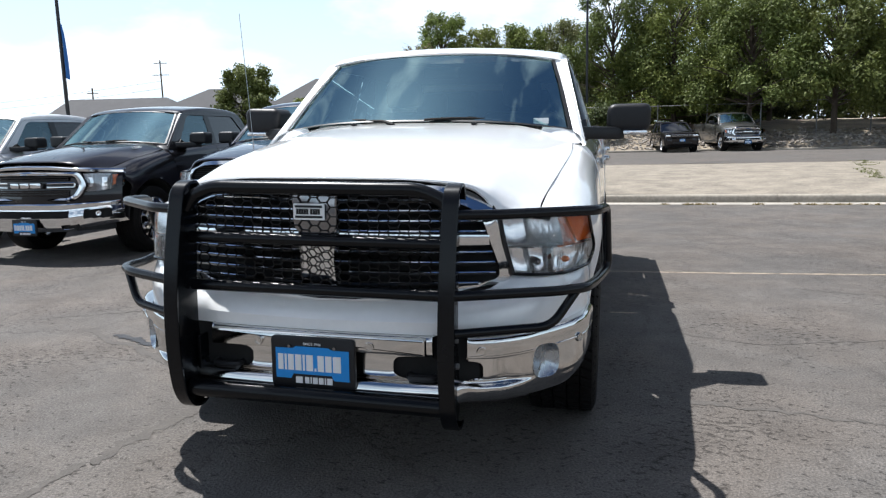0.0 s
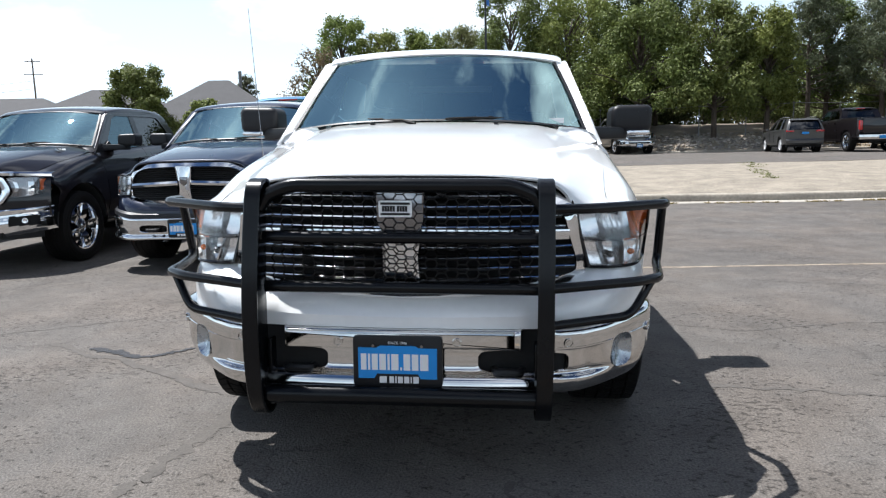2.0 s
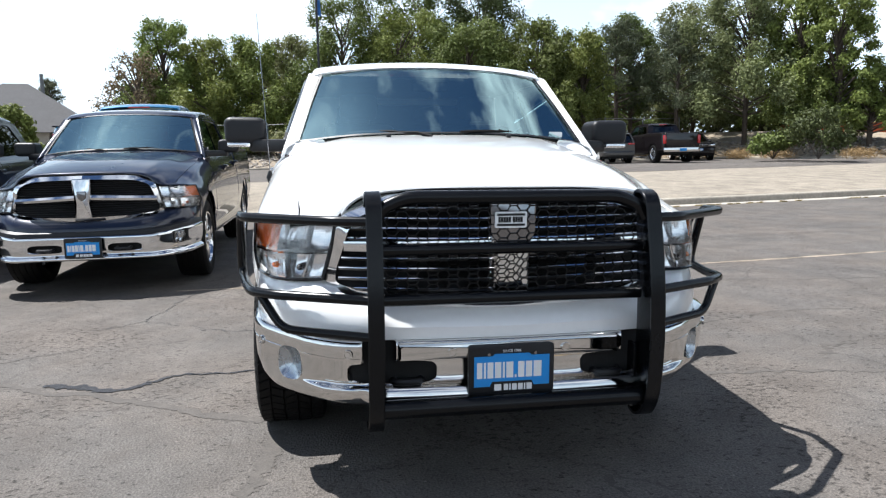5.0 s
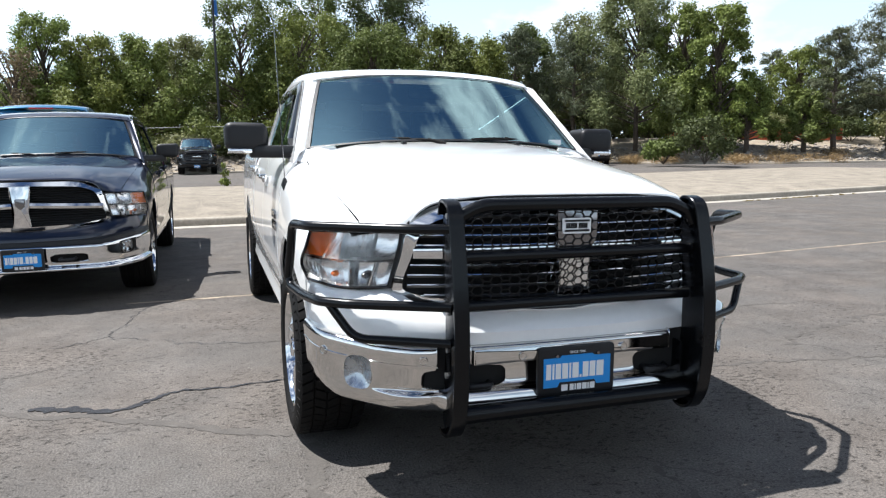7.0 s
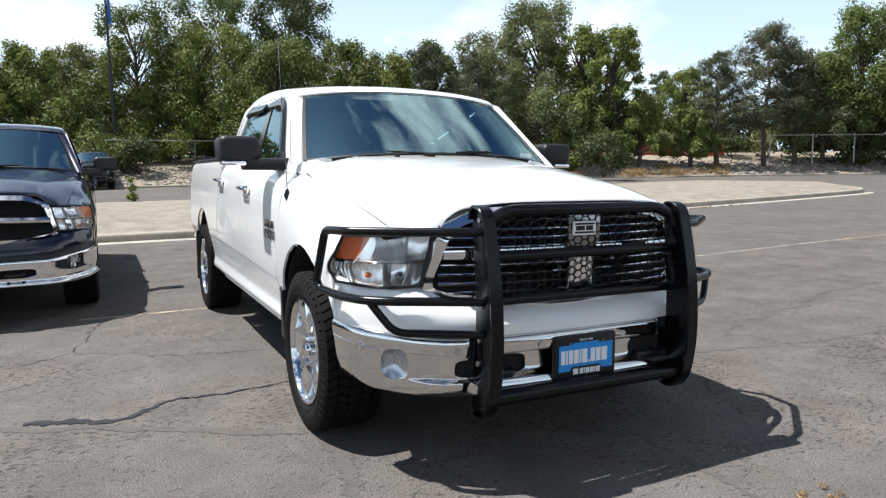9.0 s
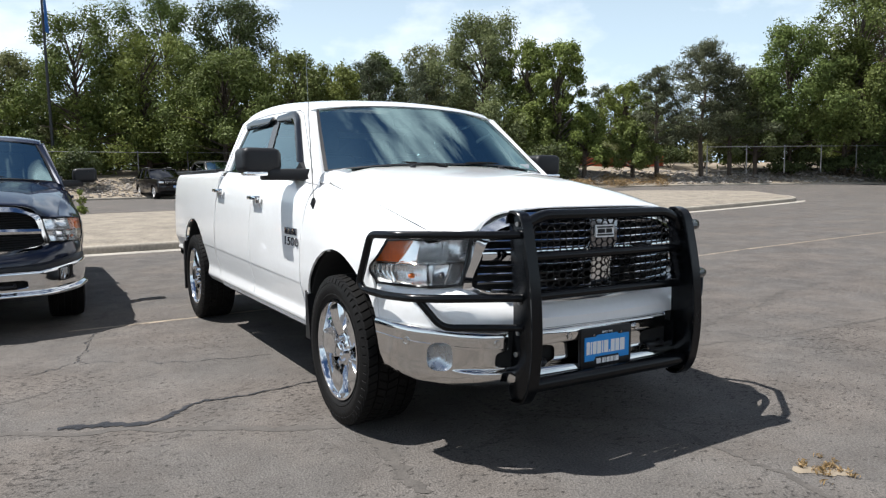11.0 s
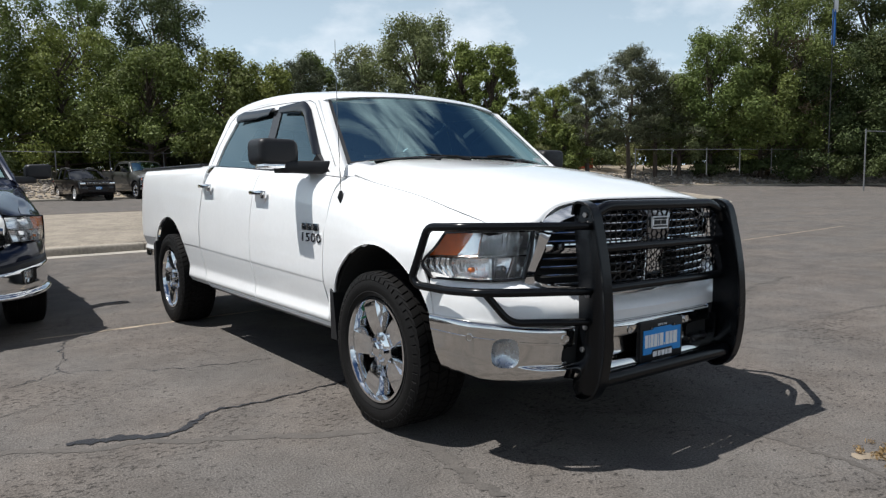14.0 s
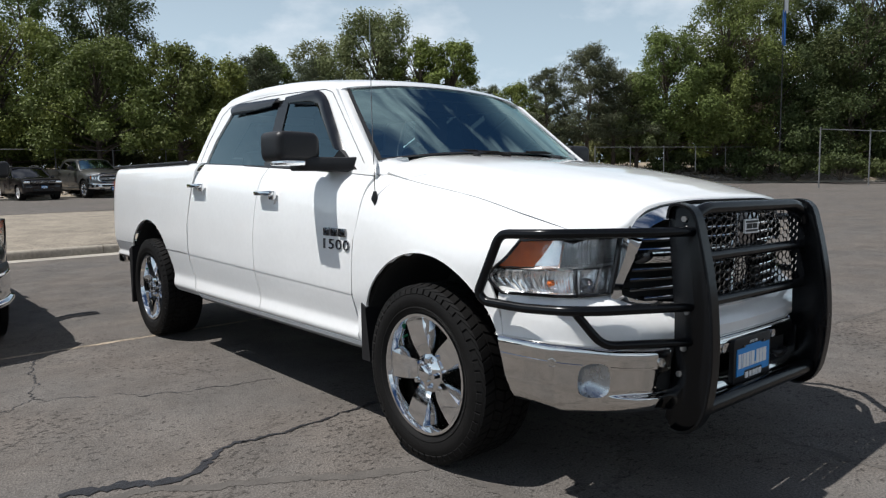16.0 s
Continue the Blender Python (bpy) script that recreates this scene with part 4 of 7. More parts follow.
    for x in (-0.42, 0.42):
        for y, top in ((1.62, 1.42), (2.42, 1.40)):
            bm = bmesh.new()
            box(bm, x - 0.26, x + 0.26, y - 0.55, y, 0.86, 1.0, 0.04)
            box(bm, x - 0.25, x + 0.25, y - 0.10, y + 0.06, 0.95, top + 0.06, 0.05, None)
            box(bm, x - 0.13, x + 0.13, y - 0.06, y + 0.05, top + 0.09, top + 0.27, 0.04)
            part("seat", bm, SEAT, t, "grey cloth seat")
    bm = bmesh.new()
    c, ax = Vector((0.42, 1.08, 1.265)), Matrix.Rotation(radians(66), 3, "X")
    tube(bm, [c + ax @ Vector((0.185 * math.cos(a), 0.185 * math.sin(a), 0)) for a in np.linspace(0, 2 * math.pi, 28, endpoint=False)], 0.017, 8, closed=True)
    tube(bm, [c + ax @ Vector((-0.18, 0, 0)), c, c + ax @ Vector((0.18, 0, 0))], 0.02, 8)
    tube(bm, [c, c + ax @ Vector((0, -0.18, 0))], 0.02, 8)
    part("steering_wheel", bm, SEAT, t, "grey steering wheel")
    bm = bmesh.new()
    box(bm, -0.752, 0.752, 1.06, 2.56, 1.738, 1.756, 0.004)
    part("headliner", bm, SEAT, t)
    bm = bmesh.new()
    box(bm, -0.12, 0.12, 0.99, 1.03, 1.66, 1.73, 0.02)
    part("rear_view_mirror", bm, PLASTIC, t)
    if near:
        bm = bmesh.new()
        box(bm, 0.62, 0.70, 0.515, 0.518, 1.372, 1.402)
        part("sticker", bm, PAPER, t, "white paper sticker")


def mirror(t, s, P, near):
    """A black door mirror on its arm."""
    bm = bmesh.new()
    head = rounded([(0.998, 1.334), (1.236, 1.330), (1.242, 1.488), (1.002, 1.484)], 0.05, 7)
    prism(bm, [(s * x, z) for x, z in head], "y", 0.790, 0.985, 0.0)
    for v in bm.verts:
        v.co.y += 0.05 * (abs(v.co.x) - 1.0) if v.co.y < 0.9 else 0.0
    face = [f for f in bm.faces if len(f.verts) > 6 and f.calc_center_median().y < 0.9]
    bmesh.ops.bevel(bm, geom=list(face[0].edges), offset=0.035, segments=5, affect="EDGES", profile=0.5)
    mm = part("door_mirror", bm, PLASTIC, t, "black door mirror")
    bm = bmesh.new()
    prism(bm, rounded([(0.86, 0.64), (1.10, 0.82), (1.10, 0.96), (0.86, 0.88)], 0.03), "z", 1.288, 1.358, 0.012)
    if s < 0:
        for v in bm.verts:
            v.co.x *= -1
        bmesh.ops.reverse_faces(bm, faces=bm.faces)
    prism(bm, [(0.60, 1.275), (0.90, 1.287), (0.90, 1.33), (0.79, 1.40)], "x", s * 0.845, s * 0.893)
    part("mirror_arm", bm, PLASTIC, mm)
    bm = bmesh.new()
    box(bm, s * 1.03, s * 1.215, 0.965, 0.975, 1.34, 1.475, 0.004)
    part("mirror_glass", bm, CHROME, mm)
    if near:
        bm = bmesh.new()
        box(bm, s * 1.09, s * 1.222, 0.79, 0.93, 1.314, 1.340, 0.010)
        part("turn_signal", bm, REFLECT, mm, "clear turn signal lens")


def head_lamp(t, s, style, near):
    """A head lamp: dark housing, chrome bowls, amber corner and a clear lens."""
    lens = [
        [(0.641, -0.776, 1.014), (0.745, -0.748, 1.014), (0.860, -0.672, 1.012), (0.952, -0.553, 1.006)],
        [(0.654, -0.775, 0.945), (0.758, -0.752, 0.945), (0.878, -0.665, 0.943), (0.962, -0.490, 0.938)],
        [(0.672, -0.773, 0.875), (0.770, -0.755, 0.872), (0.890, -0.660, 0.868), (0.972, -0.402, 0.858)],
        [(0.694, -0.772, 0.801), (0.785, -0.756, 0.800), (0.880, -0.672, 0.798), (0.954, -0.458, 0.796)],
    ]
    L = net_points(lens, 14, 22)
    L[..., 0] *= s
    n = np.array((s * 0.55, -0.83, 0))
    bm = bmesh.new()
    back = L - n * 0.085
    sheet(bm, back)
    for row in (0, -1):
        sheet(bm, np.stack([L[row], back[row]], 0))
    for col in (0, -1):
        sheet(bm, np.stack([L[:, col], back[:, col]], 0))
    h = part("head_lamp", bm, REFLECT, t, "clear head lamp with chrome reflectors and amber corner")
    bm = bmesh.new()
    sheet(bm, L)
    face_to(bm, (s, -1, 0))
    g = part("lens", bm, LENS, h)
    g.visible_shadow = False
    fine = net_points(lens, 105, 337)
    fine[..., 0] *= s
    fine_at = lambda u, v: tuple(fine[int(round(u * 104)), int(round(v * 336))] - n * 0.012)
    # amber corner above
    bm = bmesh.new()
    sheet(bm, np.array([[fine_at(u / 12, v0 + (1 - v0) * k / 8) for k in range(9)] for u in range(7) for v0 in (0.715 + 0.012 * u,)]))
    thicken(bm, 0.012)
    part("amber_reflector", bm, AMBER, h, "amber corner reflector")
    # chrome bowls, each hollowed out between its ridges; the middle ones are fluted
    for u0, u1, v0, v1, deep, flutes in ((0.0, 0.52, 0.0, 0.32, 0.036, 0), (0.0, 0.52, 0.32, 0.62, 0.050, 11), (0.0, 0.52, 0.62, 0.78, 0.010, 0), (0.56, 1.0, 0.0, 0.25, 0.030, 0), (0.56, 1.0, 0.25, 0.46, 0.040, 0), (0.56, 1.0, 0.52, 0.82, 0.022, 13), (0.56, 1.0, 0.82, 1.0, 0.014, 5)):
        P = fine[int(u0 * 104):int(u1 * 104) + 1:3, int(v0 * 336):int(v1 * 336) + 1:2].copy()
        a, b = np.meshgrid(np.linspace(-1, 1, P.shape[0]), np.linspace(-1, 1, P.shape[1]), indexing="ij")
        hollow = 0.012 + deep * np.sqrt(np.clip(1.02 - 0.30 * (a + 0.5) ** 2 - 0.40 * b**2, 0, 1))
        if flutes and near:
            hollow += 0.0055 * np.abs(np.sin(b * flutes * math.pi / 2)) * (1 - a**4)
        edge = (np.maximum(np.abs(a), np.abs(b)) > 0.999)
        hollow = np.where(edge, 0.010, hollow)
        bm = bmesh.new()
        sheet(bm, P - n * hollow[..., None])
        bowl = part("reflector_bowl", bm, REFLECT, h, "chrome reflector bowl")
        if v0 == 0.52:
            k = P[P.shape[0] // 2, P.shape[1] // 2] - n * 0.034
            bm = bmesh.new()
            bmesh.ops.create_icosphere(bm, subdivisions=2, radius=0.016, matrix=Matrix.Translation(k) @ Matrix.Diagonal((1.2, 1, 0.8, 1)))
            part("amber_bulb", bm, AMBER, bowl, "amber indicator bulb")
        elif v0 == 0.25:
            k = P[P.shape[0] // 2, P.shape[1] // 2] - n * (deep * 0.72)
            bm = bmesh.new()
            tube(bm, [tuple(k - n * 0.03), tuple(k), tuple(k + n * 0.022), tuple(k + n * 0.030)], [0.016, 0.016, 0.013, 0.005], 12)
            part("bulb_cap", bm, DARK_CHROME, bowl, "dark bulb cap")
    # clear ribs between the upper and the lower lamp
    bm = bmesh.new()
    tube(bm, [tuple(q) for q in (fine - n * 0.008)[56, :328:8]], 0.0052, 6)
    part("divider", bm, CHROME, h)
    bm = bmesh.new()
    slant = [(fine - n * 0.010)[int(56 + 44 * f), int(168 * (0.50 + 0.08 * f))] for f in np.linspace(0, 1, 8)]
    tube(bm, [tuple(q) for q in slant], 0.0065, 6)
    part("divider", bm, CHROME, h)
    bm = bmesh.new()
    rim_loop = [tuple(q) for q in L[0]] + [tuple(q) for q in L[1:, -1]] + [tuple(q) for q in L[-1, -2::-1]] + [tuple(q) for q in L[-2:0:-1, 0]]
    tube(bm, rim_loop, 0.0065, 6, closed=True)
    tube(bm, [tuple(q + n * 0.002 - np.array((s * 0.006, 0, 0))) for q in L[:, 0]], 0.0115, 8)
    part("gasket", bm, GLOSSBLACK, h)


def new_nose(t, P, plate_on, trim=CHROME):
    """The newer front end: slim lamps, a wide chrome-framed grille with block letters as bars, and a deep chrome bumper."""
    fy = lambda x, z: -0.965 + 0.30 * x * x + (z - 0.75) * 0.08
    # painted face behind everything
    bm = bmesh.new()
    rows = []
    for x in np.linspace(-0.965, 0.965, 41):
        y = fy(x, 0.8) + 0.20 * max(0, abs(x) - 0.55)
        rows.append([(x * 0.99, y + 0.08, 1.06 - 0.05 * abs(x) ** 3), (x, y + 0.045, 0.95), (x, y + 0.020, 0.80), (x, y + 0.010, 0.62), (x, y + 0.04, 0.48)])
    sheet(bm, np.array(rows))
    thicken(bm, 0.01)
    part("bumper_cover", bm, P, t)
    # grille frame and black insert
    out = [(-0.52, 0.700), (0.52, 0.700), (0.61, 0.745), (0.695, 0.88), (0.625, 1.036), (0.0, 1.050), (-0.625, 1.036), (-0.695, 0.88), (-0.61, 0.745)]
    inn = [(-0.49, 0.742), (0.49, 0.742), (0.555, 0.775), (0.622, 0.88), (0.570, 0.998), (0.0, 1.010), (-0.570, 0.998), (-0.622, 0.88), (-0.555, 0.775)]
    O, I = rounded(out, 0.05), rounded(inn, 0.04)
    bm = bmesh.new()
    rows = [[(a[0], fy(*a) + 0.05, a[1]), (a[0], fy(*a) - 0.012, a[1]), (0.5 * (a[0] + b[0]), fy(*a) - 0.030, 0.5 * (a[1] + b[1])), (b[0], fy(*b) - 0.010, b[1]), (b[0], fy(*b) + 0.05, b[1])] for a, b in zip(O, I)]
    sheet(bm, np.array(rows + rows[:1]))
    gr = part("grille", bm, trim, t, "chrome-framed black grille" if trim is CHROME else "gloss black grille")
    bm = bmesh.new()
    bm.faces.new([bm.verts.new((x, fy(x, z) + 0.03, z)) for x, z in I])
    part("grille_back", bm, VOIDM, gr, smooth=False)
    for z in (0.775, 0.80, 0.825, 0.955, 0.98):
        bm = bmesh.new()
        sheet(bm, np.array([[(x, fy(x, z) + 0.028, z - 0.012), (x, fy(x, z), z - 0.008), (x, fy(x, z), z + 0.008), (x, fy(x, z) + 0.028, z + 0.012)] for x in np.linspace(-0.50, 0.50, 15)]))
        part("slat", bm, GLOSSBLACK, gr)
    for s in (-1, 1):
        bm = bmesh.new()
        loop = [(s * x, fy(x, z) - 0.012, z) for x, z in ((0.27, 0.915), (0.575, 0.915), (0.575, 0.868), (0.27, 0.868))]
        tube(bm, bend(loop, 0.02, 4), 0.012, 8)
        part("cross_bar", bm, trim, gr)
    x = -0.205
    for w in (0.115, 0.125, 0.145):
        bm = bmesh.new()
        prism(bm, rounded([(x, 0.862), (x + w, 0.862), (x + w, 0.920), (x, 0.920)], 0.014), "y", fy(0, 0.9) - 0.030, fy(0, 0.9) + 0.01, 0.004)
        part("badge", bm, CHROME, gr, "chrome block badge")
        x += w + 0.014
    # chrome brow along the hood's edge, over grille and lamps
    bm = bmesh.new()
    rows = []
    for x in np.linspace(-0.955, 0.955, 49):
        a = abs(x)
        y = fy(x, 1.0) - 0.012 + 0.62 * max(0.0, a - 0.62) ** 1.15
        z = float(np.interp(a, [0, 0.30, 0.62, 0.955], [1.098, 1.092, 1.066, 1.040]))
        rows.append([(x, y + 0.06, z + 0.022), (x, y + 0.012, z + 0.018), (x, y - 0.006, z + 0.004), (x, y - 0.004, z - 0.022), (x, y + 0.03, z - 0.032)])
    sheet(bm, np.array(rows))
    thicken(bm, 0.004)
    part("brow", bm, trim, t, "chrome brow over the grille" if trim is CHROME else "gloss black brow")
    # slim lamps
    for s in (-1, 1):
        net = [[(0.640, -0.838, 1.018), (0.75, -0.780, 1.024), (0.87, -0.668, 1.024), (0.962, -0.500, 1.010)],
               [(0.705, -0.826, 0.920), (0.78, -0.775, 0.915), (0.88, -0.678, 0.918), (0.968, -0.500, 0.930)],
               [(0.650, -0.850, 0.815), (0.75, -0.800, 0.812), (0.87, -0.700, 0.828), (0.960, -0.530, 0.865)]]
        L = net_points(net, 9, 17)
        L[..., 0] *= s
        n = np.array((s * 0.55, -0.83, 0))
        bm = bmesh.new()
        back = L - n * 0.05
        sheet(bm, back)
        for e in ((L[0], back[0]), (L[-1], back[-1]), (L[:, 0], back[:, 0]), (L[:, -1], back[:, -1])):
            sheet(bm, np.stack(e, 0))
        h = part("head_lamp", bm, DARK_CHROME, t, "slim clear head lamp with amber corner")
        bm = bmesh.new()
        sheet(bm, L)
        face_to(bm, (s, -1, 0))
        g = part("lens", bm, LENS, h)
        g.visible_shadow = False
        bm = bmesh.new()
        sheet(bm, (L - n * 0.012)[1:7, 12:15])
        thicken(bm, 0.01)
        part("amber_reflector", bm, AMBER, h, "amber corner reflector")
        for a, c in ((2, 5), (8, 11)):
            bm = bmesh.new()
            sheet(bm, (L - n * 0.03)[2:7, a:c])
            thicken(bm, 0.012)
            part("projector", bm, CHROME, h)
    # bumper: upper bar, lower bar and end caps, openings left dark
    plan = crom(np.array([(0, -1.015), (0.40, -1.010), (0.62, -0.970), (0.78, -0.875), (0.90, -0.735), (0.965, -0.56)]), 31)
    pl = np.concatenate([(plan * [-1, 1])[:0:-1], plan])
    bm = bmesh.new()
    pts = np.zeros((len(pl), 25, 3))
    for i, (x, y) in enumerate(pl):
        top, bot = np.interp(abs(x), [0, 0.5, 0.96], [0.680, 0.680, 0.700]), np.interp(abs(x), [0, 0.5, 0.96], [0.35, 0.36, 0.45])
        for k, u in enumerate(np.linspace(0, 1, 25)):
            pts[i, k] = (x, y + 0.05 * max(0, abs(u - 0.45) - 0.40) * 8 + 0.012 * math.sin(u * 9), top + (bot - top) * u)
    a, z = np.abs(pts[..., 0]), pts[..., 2]
    skip = ((a < 0.57) & (z < 0.606) & (z > 0.515)) | ((a > 0.42) & (a < 0.66) & (z < 0.452) & (z > 0.385)) | ((a > 0.70) & (a < 0.925) & (z < 0.622) & (z > 0.505))
    sheet(bm, pts, skip=skip)
    bmesh.ops.delete(bm, geom=[v for v in bm.verts if not v.link_faces], context="VERTS")
    thicken(bm, 0.006)
    b = part("front_bumper", bm, trim, t, "chrome front bumper" if trim is CHROME else "gloss black front bumper")
    bm = bmesh.new()
    box(bm, -0.62, 0.62, -0.945, -0.88, 0.38, 0.64, 0.02)
    for s in (-1, 1):
        prism(bm, [(s * 0.60, -0.93), (s * 0.70, -0.885), (s * 0.80, -0.80), (s * 0.90, -0.66), (s * 0.86, -0.60), (s * 0.60, -0.72)], "z", 0.37, 0.64)
    part("bumper_beam", bm, VOIDM, b)
    for s in (-1, 1):
        bm = bmesh.new()
        revolve_m(bm, [(0.001, 0.012), (0.02, 0.01), (0.03, 0.0)], Matrix.Translation((s * 0.81, -0.820, 0.562)) @ Matrix.Rotation(radians(s * 38), 4, "Z"))
        part("fog_lamp", bm, REFLECT, b)
    if plate_on:
        plate(t, -1.060, 0.415)
    else:
        bm = bmesh.new()
        box(bm, -0.16, 0.16, 4.832, 4.842, 0.53, 0.66, 0.004)
        part("rear_plate", bm, PLATEBLUE, t, "blue dealer plate")


def hood_plate(t):
    """Chrome-edged model plate on the flank of the hood."""
    for s in (-1, 1):
        bm = bmesh.new()
        prism(bm, rounded([(-0.115, -0.036), (0.105, -0.036), (0.115, 0.036), (-0.100, 0.036)], 0.012), "z", 0.0, 0.006, 0.001)
        ob = part("model_plate", bm, CHROME, t, "chrome-edged plate with model number")
        ob.matrix_local = pose(s * 0.645, 0.20, 1.300, 30, 0, s * 90)
        bm = bmesh.new()
        prism(bm, rounded([(-0.104, -0.029), (0.096, -0.029), (0.104, 0.029), (-0.092, 0.029)], 0.010), "z", 0.006, 0.0075)
        part("plate_face", bm, PLASTIC, ob)
        for k, digit in enumerate("1500"):
            words(digit, (-0.057 + 0.038 * k, -0.022, 0.0095), 0.062, PLATEWHITE, ob, "white numeral", rx=0)


def nose(t, P, style, near, plate_on, trim=CHROME):
    """Grille, lamps, fascia and bumper."""
    if style == "new":
        new_nose(t, P, plate_on, trim)
        return
    for s in (-1, 1):
        head_lamp(t, s, style, near)
    # grille surround: chrome ring sloping in to the opening
    out = [(0, 1.143), (0.40, 1.137), (0.535, 1.114), (0.604, 1.068), (0.636, 1.012), (0.652, 0.92), (0.676, 0.815), (0.668, 0.760), (0.57, 0.735), (0.42, 0.715), (0, 0.706)]
    inn = [(0, 1.098), (0.37, 1.088), (0.500, 1.066), (0.580, 1.020), (0.616, 0.92), (0.644, 0.822), (0.622, 0.782), (0.50, 0.762), (0.38, 0.752), (0, 0.742)]
    def face_y(x, z):
        k = min(1.0, max(0.0, (abs(x) - 0.45) / 0.12))
        return front_y(x, z * (1 - k) + 0.92 * k) + (-0.11 * (min(z, 1.0) - 0.90) + 0.40 * max(0.0, z - 1.0)) * k
    def ring(c, n=33):
        a = crom(np.array(c), n)
        return np.concatenate([a, (a * [-1, 1])[-2:0:-1]])
    O, I = ring(out), ring(inn)
    bm = bmesh.new()
    rows = []
    for (ox, oz), (ix, iz) in zip(O, I):
        k = min(1.0, max(0.0, (abs(ox) - 0.56) / 0.07))
        k *= min(1.0, max(0.0, (1.09 - oz) / 0.05)) * min(1.0, max(0.0, (oz - 0.73) / 0.03))
        yo, yi = face_y(ox, oz) + 0.010 - 0.003 * k + 0.06 * k * (0.92 - oz), face_y(ix, iz) - 0.012 + 0.012 * k + 0.06 * k * (0.92 - iz)
        rows.append([(ox, yo + 0.04, oz), (ox, yo, oz), (0.85 * ox + 0.15 * ix, 0.85 * yo + 0.15 * yi, 0.85 * oz + 0.15 * iz),
                     (0.15 * ox + 0.85 * ix, 0.15 * yo + 0.85 * yi, 0.15 * oz + 0.85 * iz), (ix, yi, iz), (ix * 0.99, yi + 0.05, 0.92 + (iz - 0.92) * 0.985)])
    rows.append(rows[0])
    sheet(bm, np.array(rows))
    gr = part("grille", bm, CHROME, t, "chrome-framed black grille")
    bm = bmesh.new()
    arc = [(x, z) for x, z in crom(np.array(out[:6]), 40) if z > 1.0]
    arc = [(-x, z) for x, z in arc[:0:-1]] + arc
    tube(bm, [(x, face_y(x, z) + 0.004, z + 0.003) for x, z in arc], 0.0055, 6)
    part("hood_seal", bm, RUBBER, gr, "black rubber hood seal")
    # near-black sheet standing in for the shaded inside, and slats
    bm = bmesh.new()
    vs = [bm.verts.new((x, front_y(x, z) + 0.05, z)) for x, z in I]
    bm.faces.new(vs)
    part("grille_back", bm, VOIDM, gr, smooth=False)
    def half_width(z):
        return float(np.interp(z, [c[1] for c in inn[::-1]], [c[0] for c in inn[::-1]]))
    if style == "slats":
        for z in np.linspace(0.775, 1.072, 9):
            hw = half_width(z) - 0.004
            if hw < 0.1:
                continue
            for mt, nm in ((GLOSSBLACK, "slat"), (CHROME, "slat_edge")):
                bm = bmesh.new()
                rows = []
                for x in np.linspace(-hw, hw, 25):
                    y = front_y(x, z) + 0.004
                    if mt is GLOSSBLACK:
                        rows.append([(x, y + 0.03, z - 0.007), (x, y, z - 0.006), (x, y - 0.004, z + 0.001), (x, y + 0.03, z + 0.005)])
                    else:
                        rows.append([(x, y - 0.003, z + 0.001), (x, y - 0.006, z + 0.004), (x, y - 0.003, z + 0.007), (x, y + 0.006, z + 0.008)])
                sheet(bm, np.array(rows))
                face_to(bm, (0, -1, 0.5))
                part(nm, bm, mt, gr, "black slat" if mt is GLOSSBLACK else "chrome slat edge")
        bm = bmesh.new()
        prism(bm, rounded([(-0.072, 0.74), (0.072, 0.74), (0.062, 0.86), (0.078, 0.98), (0.082, 1.10), (-0.082, 1.10), (-0.078, 0.98), (-0.062, 0.86)], 0.01), "y", -0.956, -0.88, 0.008)
        for v in bm.verts:
            v.co.y -= (v.co.z - 0.90) * 0.03
        part("centre_bar", bm, CHROME, gr, "chrome grille centre")
        # emblem shield, widened in dark metal to stand in for the chrome's dark reflection
        bm = bmesh.new()
        prism(bm, rounded([(-0.088, 1.112), (0.088, 1.112), (0.084, 0.985), (0.055, 0.945), (0, 0.925), (-0.055, 0.945), (-0.084, 0.985)], 0.014), "y", -0.974, -0.940, 0.006)
        part("badge", bm, DARK_CHROME, gr, "dark shield badge")
        for s in (-1, 1):
            bm = bmesh.new()
            rows = []
            for x in np.linspace(0.07, 0.612, 15):
                zt, zb, f = 0.965 - 0.012 * x, 0.898 + 0.014 * x, front_y(x, 0.93)
                rows.append([(s * x, f + 0.03, zt), (s * x, f - 0.010, zt - 0.006), (s * x, f - 0.014, 0.5 * (zt + zb)), (s * x, f - 0.006, zb + 0.006), (s * x, f + 0.03, zb)])
            sheet(bm, np.array(rows))
            part("cross_bar", bm, CHROME, gr)
    elif style == "cross":
        bm = bmesh.new()
        for z in np.linspace(0.76, 1.08, 16):
            hw = half_width(z) - 0.004
            if hw > 0.1:
                rows = [[(x, front_y(x, z) + 0.03, z - 0.004), (x, front_y(x, z) + 0.024, z), (x, front_y(x, z) + 0.03, z + 0.004)] for x in np.linspace(-hw, hw, 17)]
                sheet(bm, np.array(rows))
        part("grille_insert", bm, PLASTIC, gr)
        bm = bmesh.new()
        prism(bm, rounded([(-0.075, 0.735), (0.075, 0.735), (0.060, 0.88), (0.080, 1.0), (0.085, 1.105), (-0.085, 1.105), (-0.080, 1.0), (-0.060, 0.88)], 0.01), "y", -0.958, -0.86, 0.01)
        part("centre_bar", bm, CHROME, gr, "chrome grille centre")
        bm = bmesh.new()
        for s in (-1, 1):
            rows = []
            for x in np.linspace(0.05, half_width(0.91) + 0.012, 13):
                zc, h = 0.932 - 0.045 * x, 0.026
                f = front_y(x, zc)
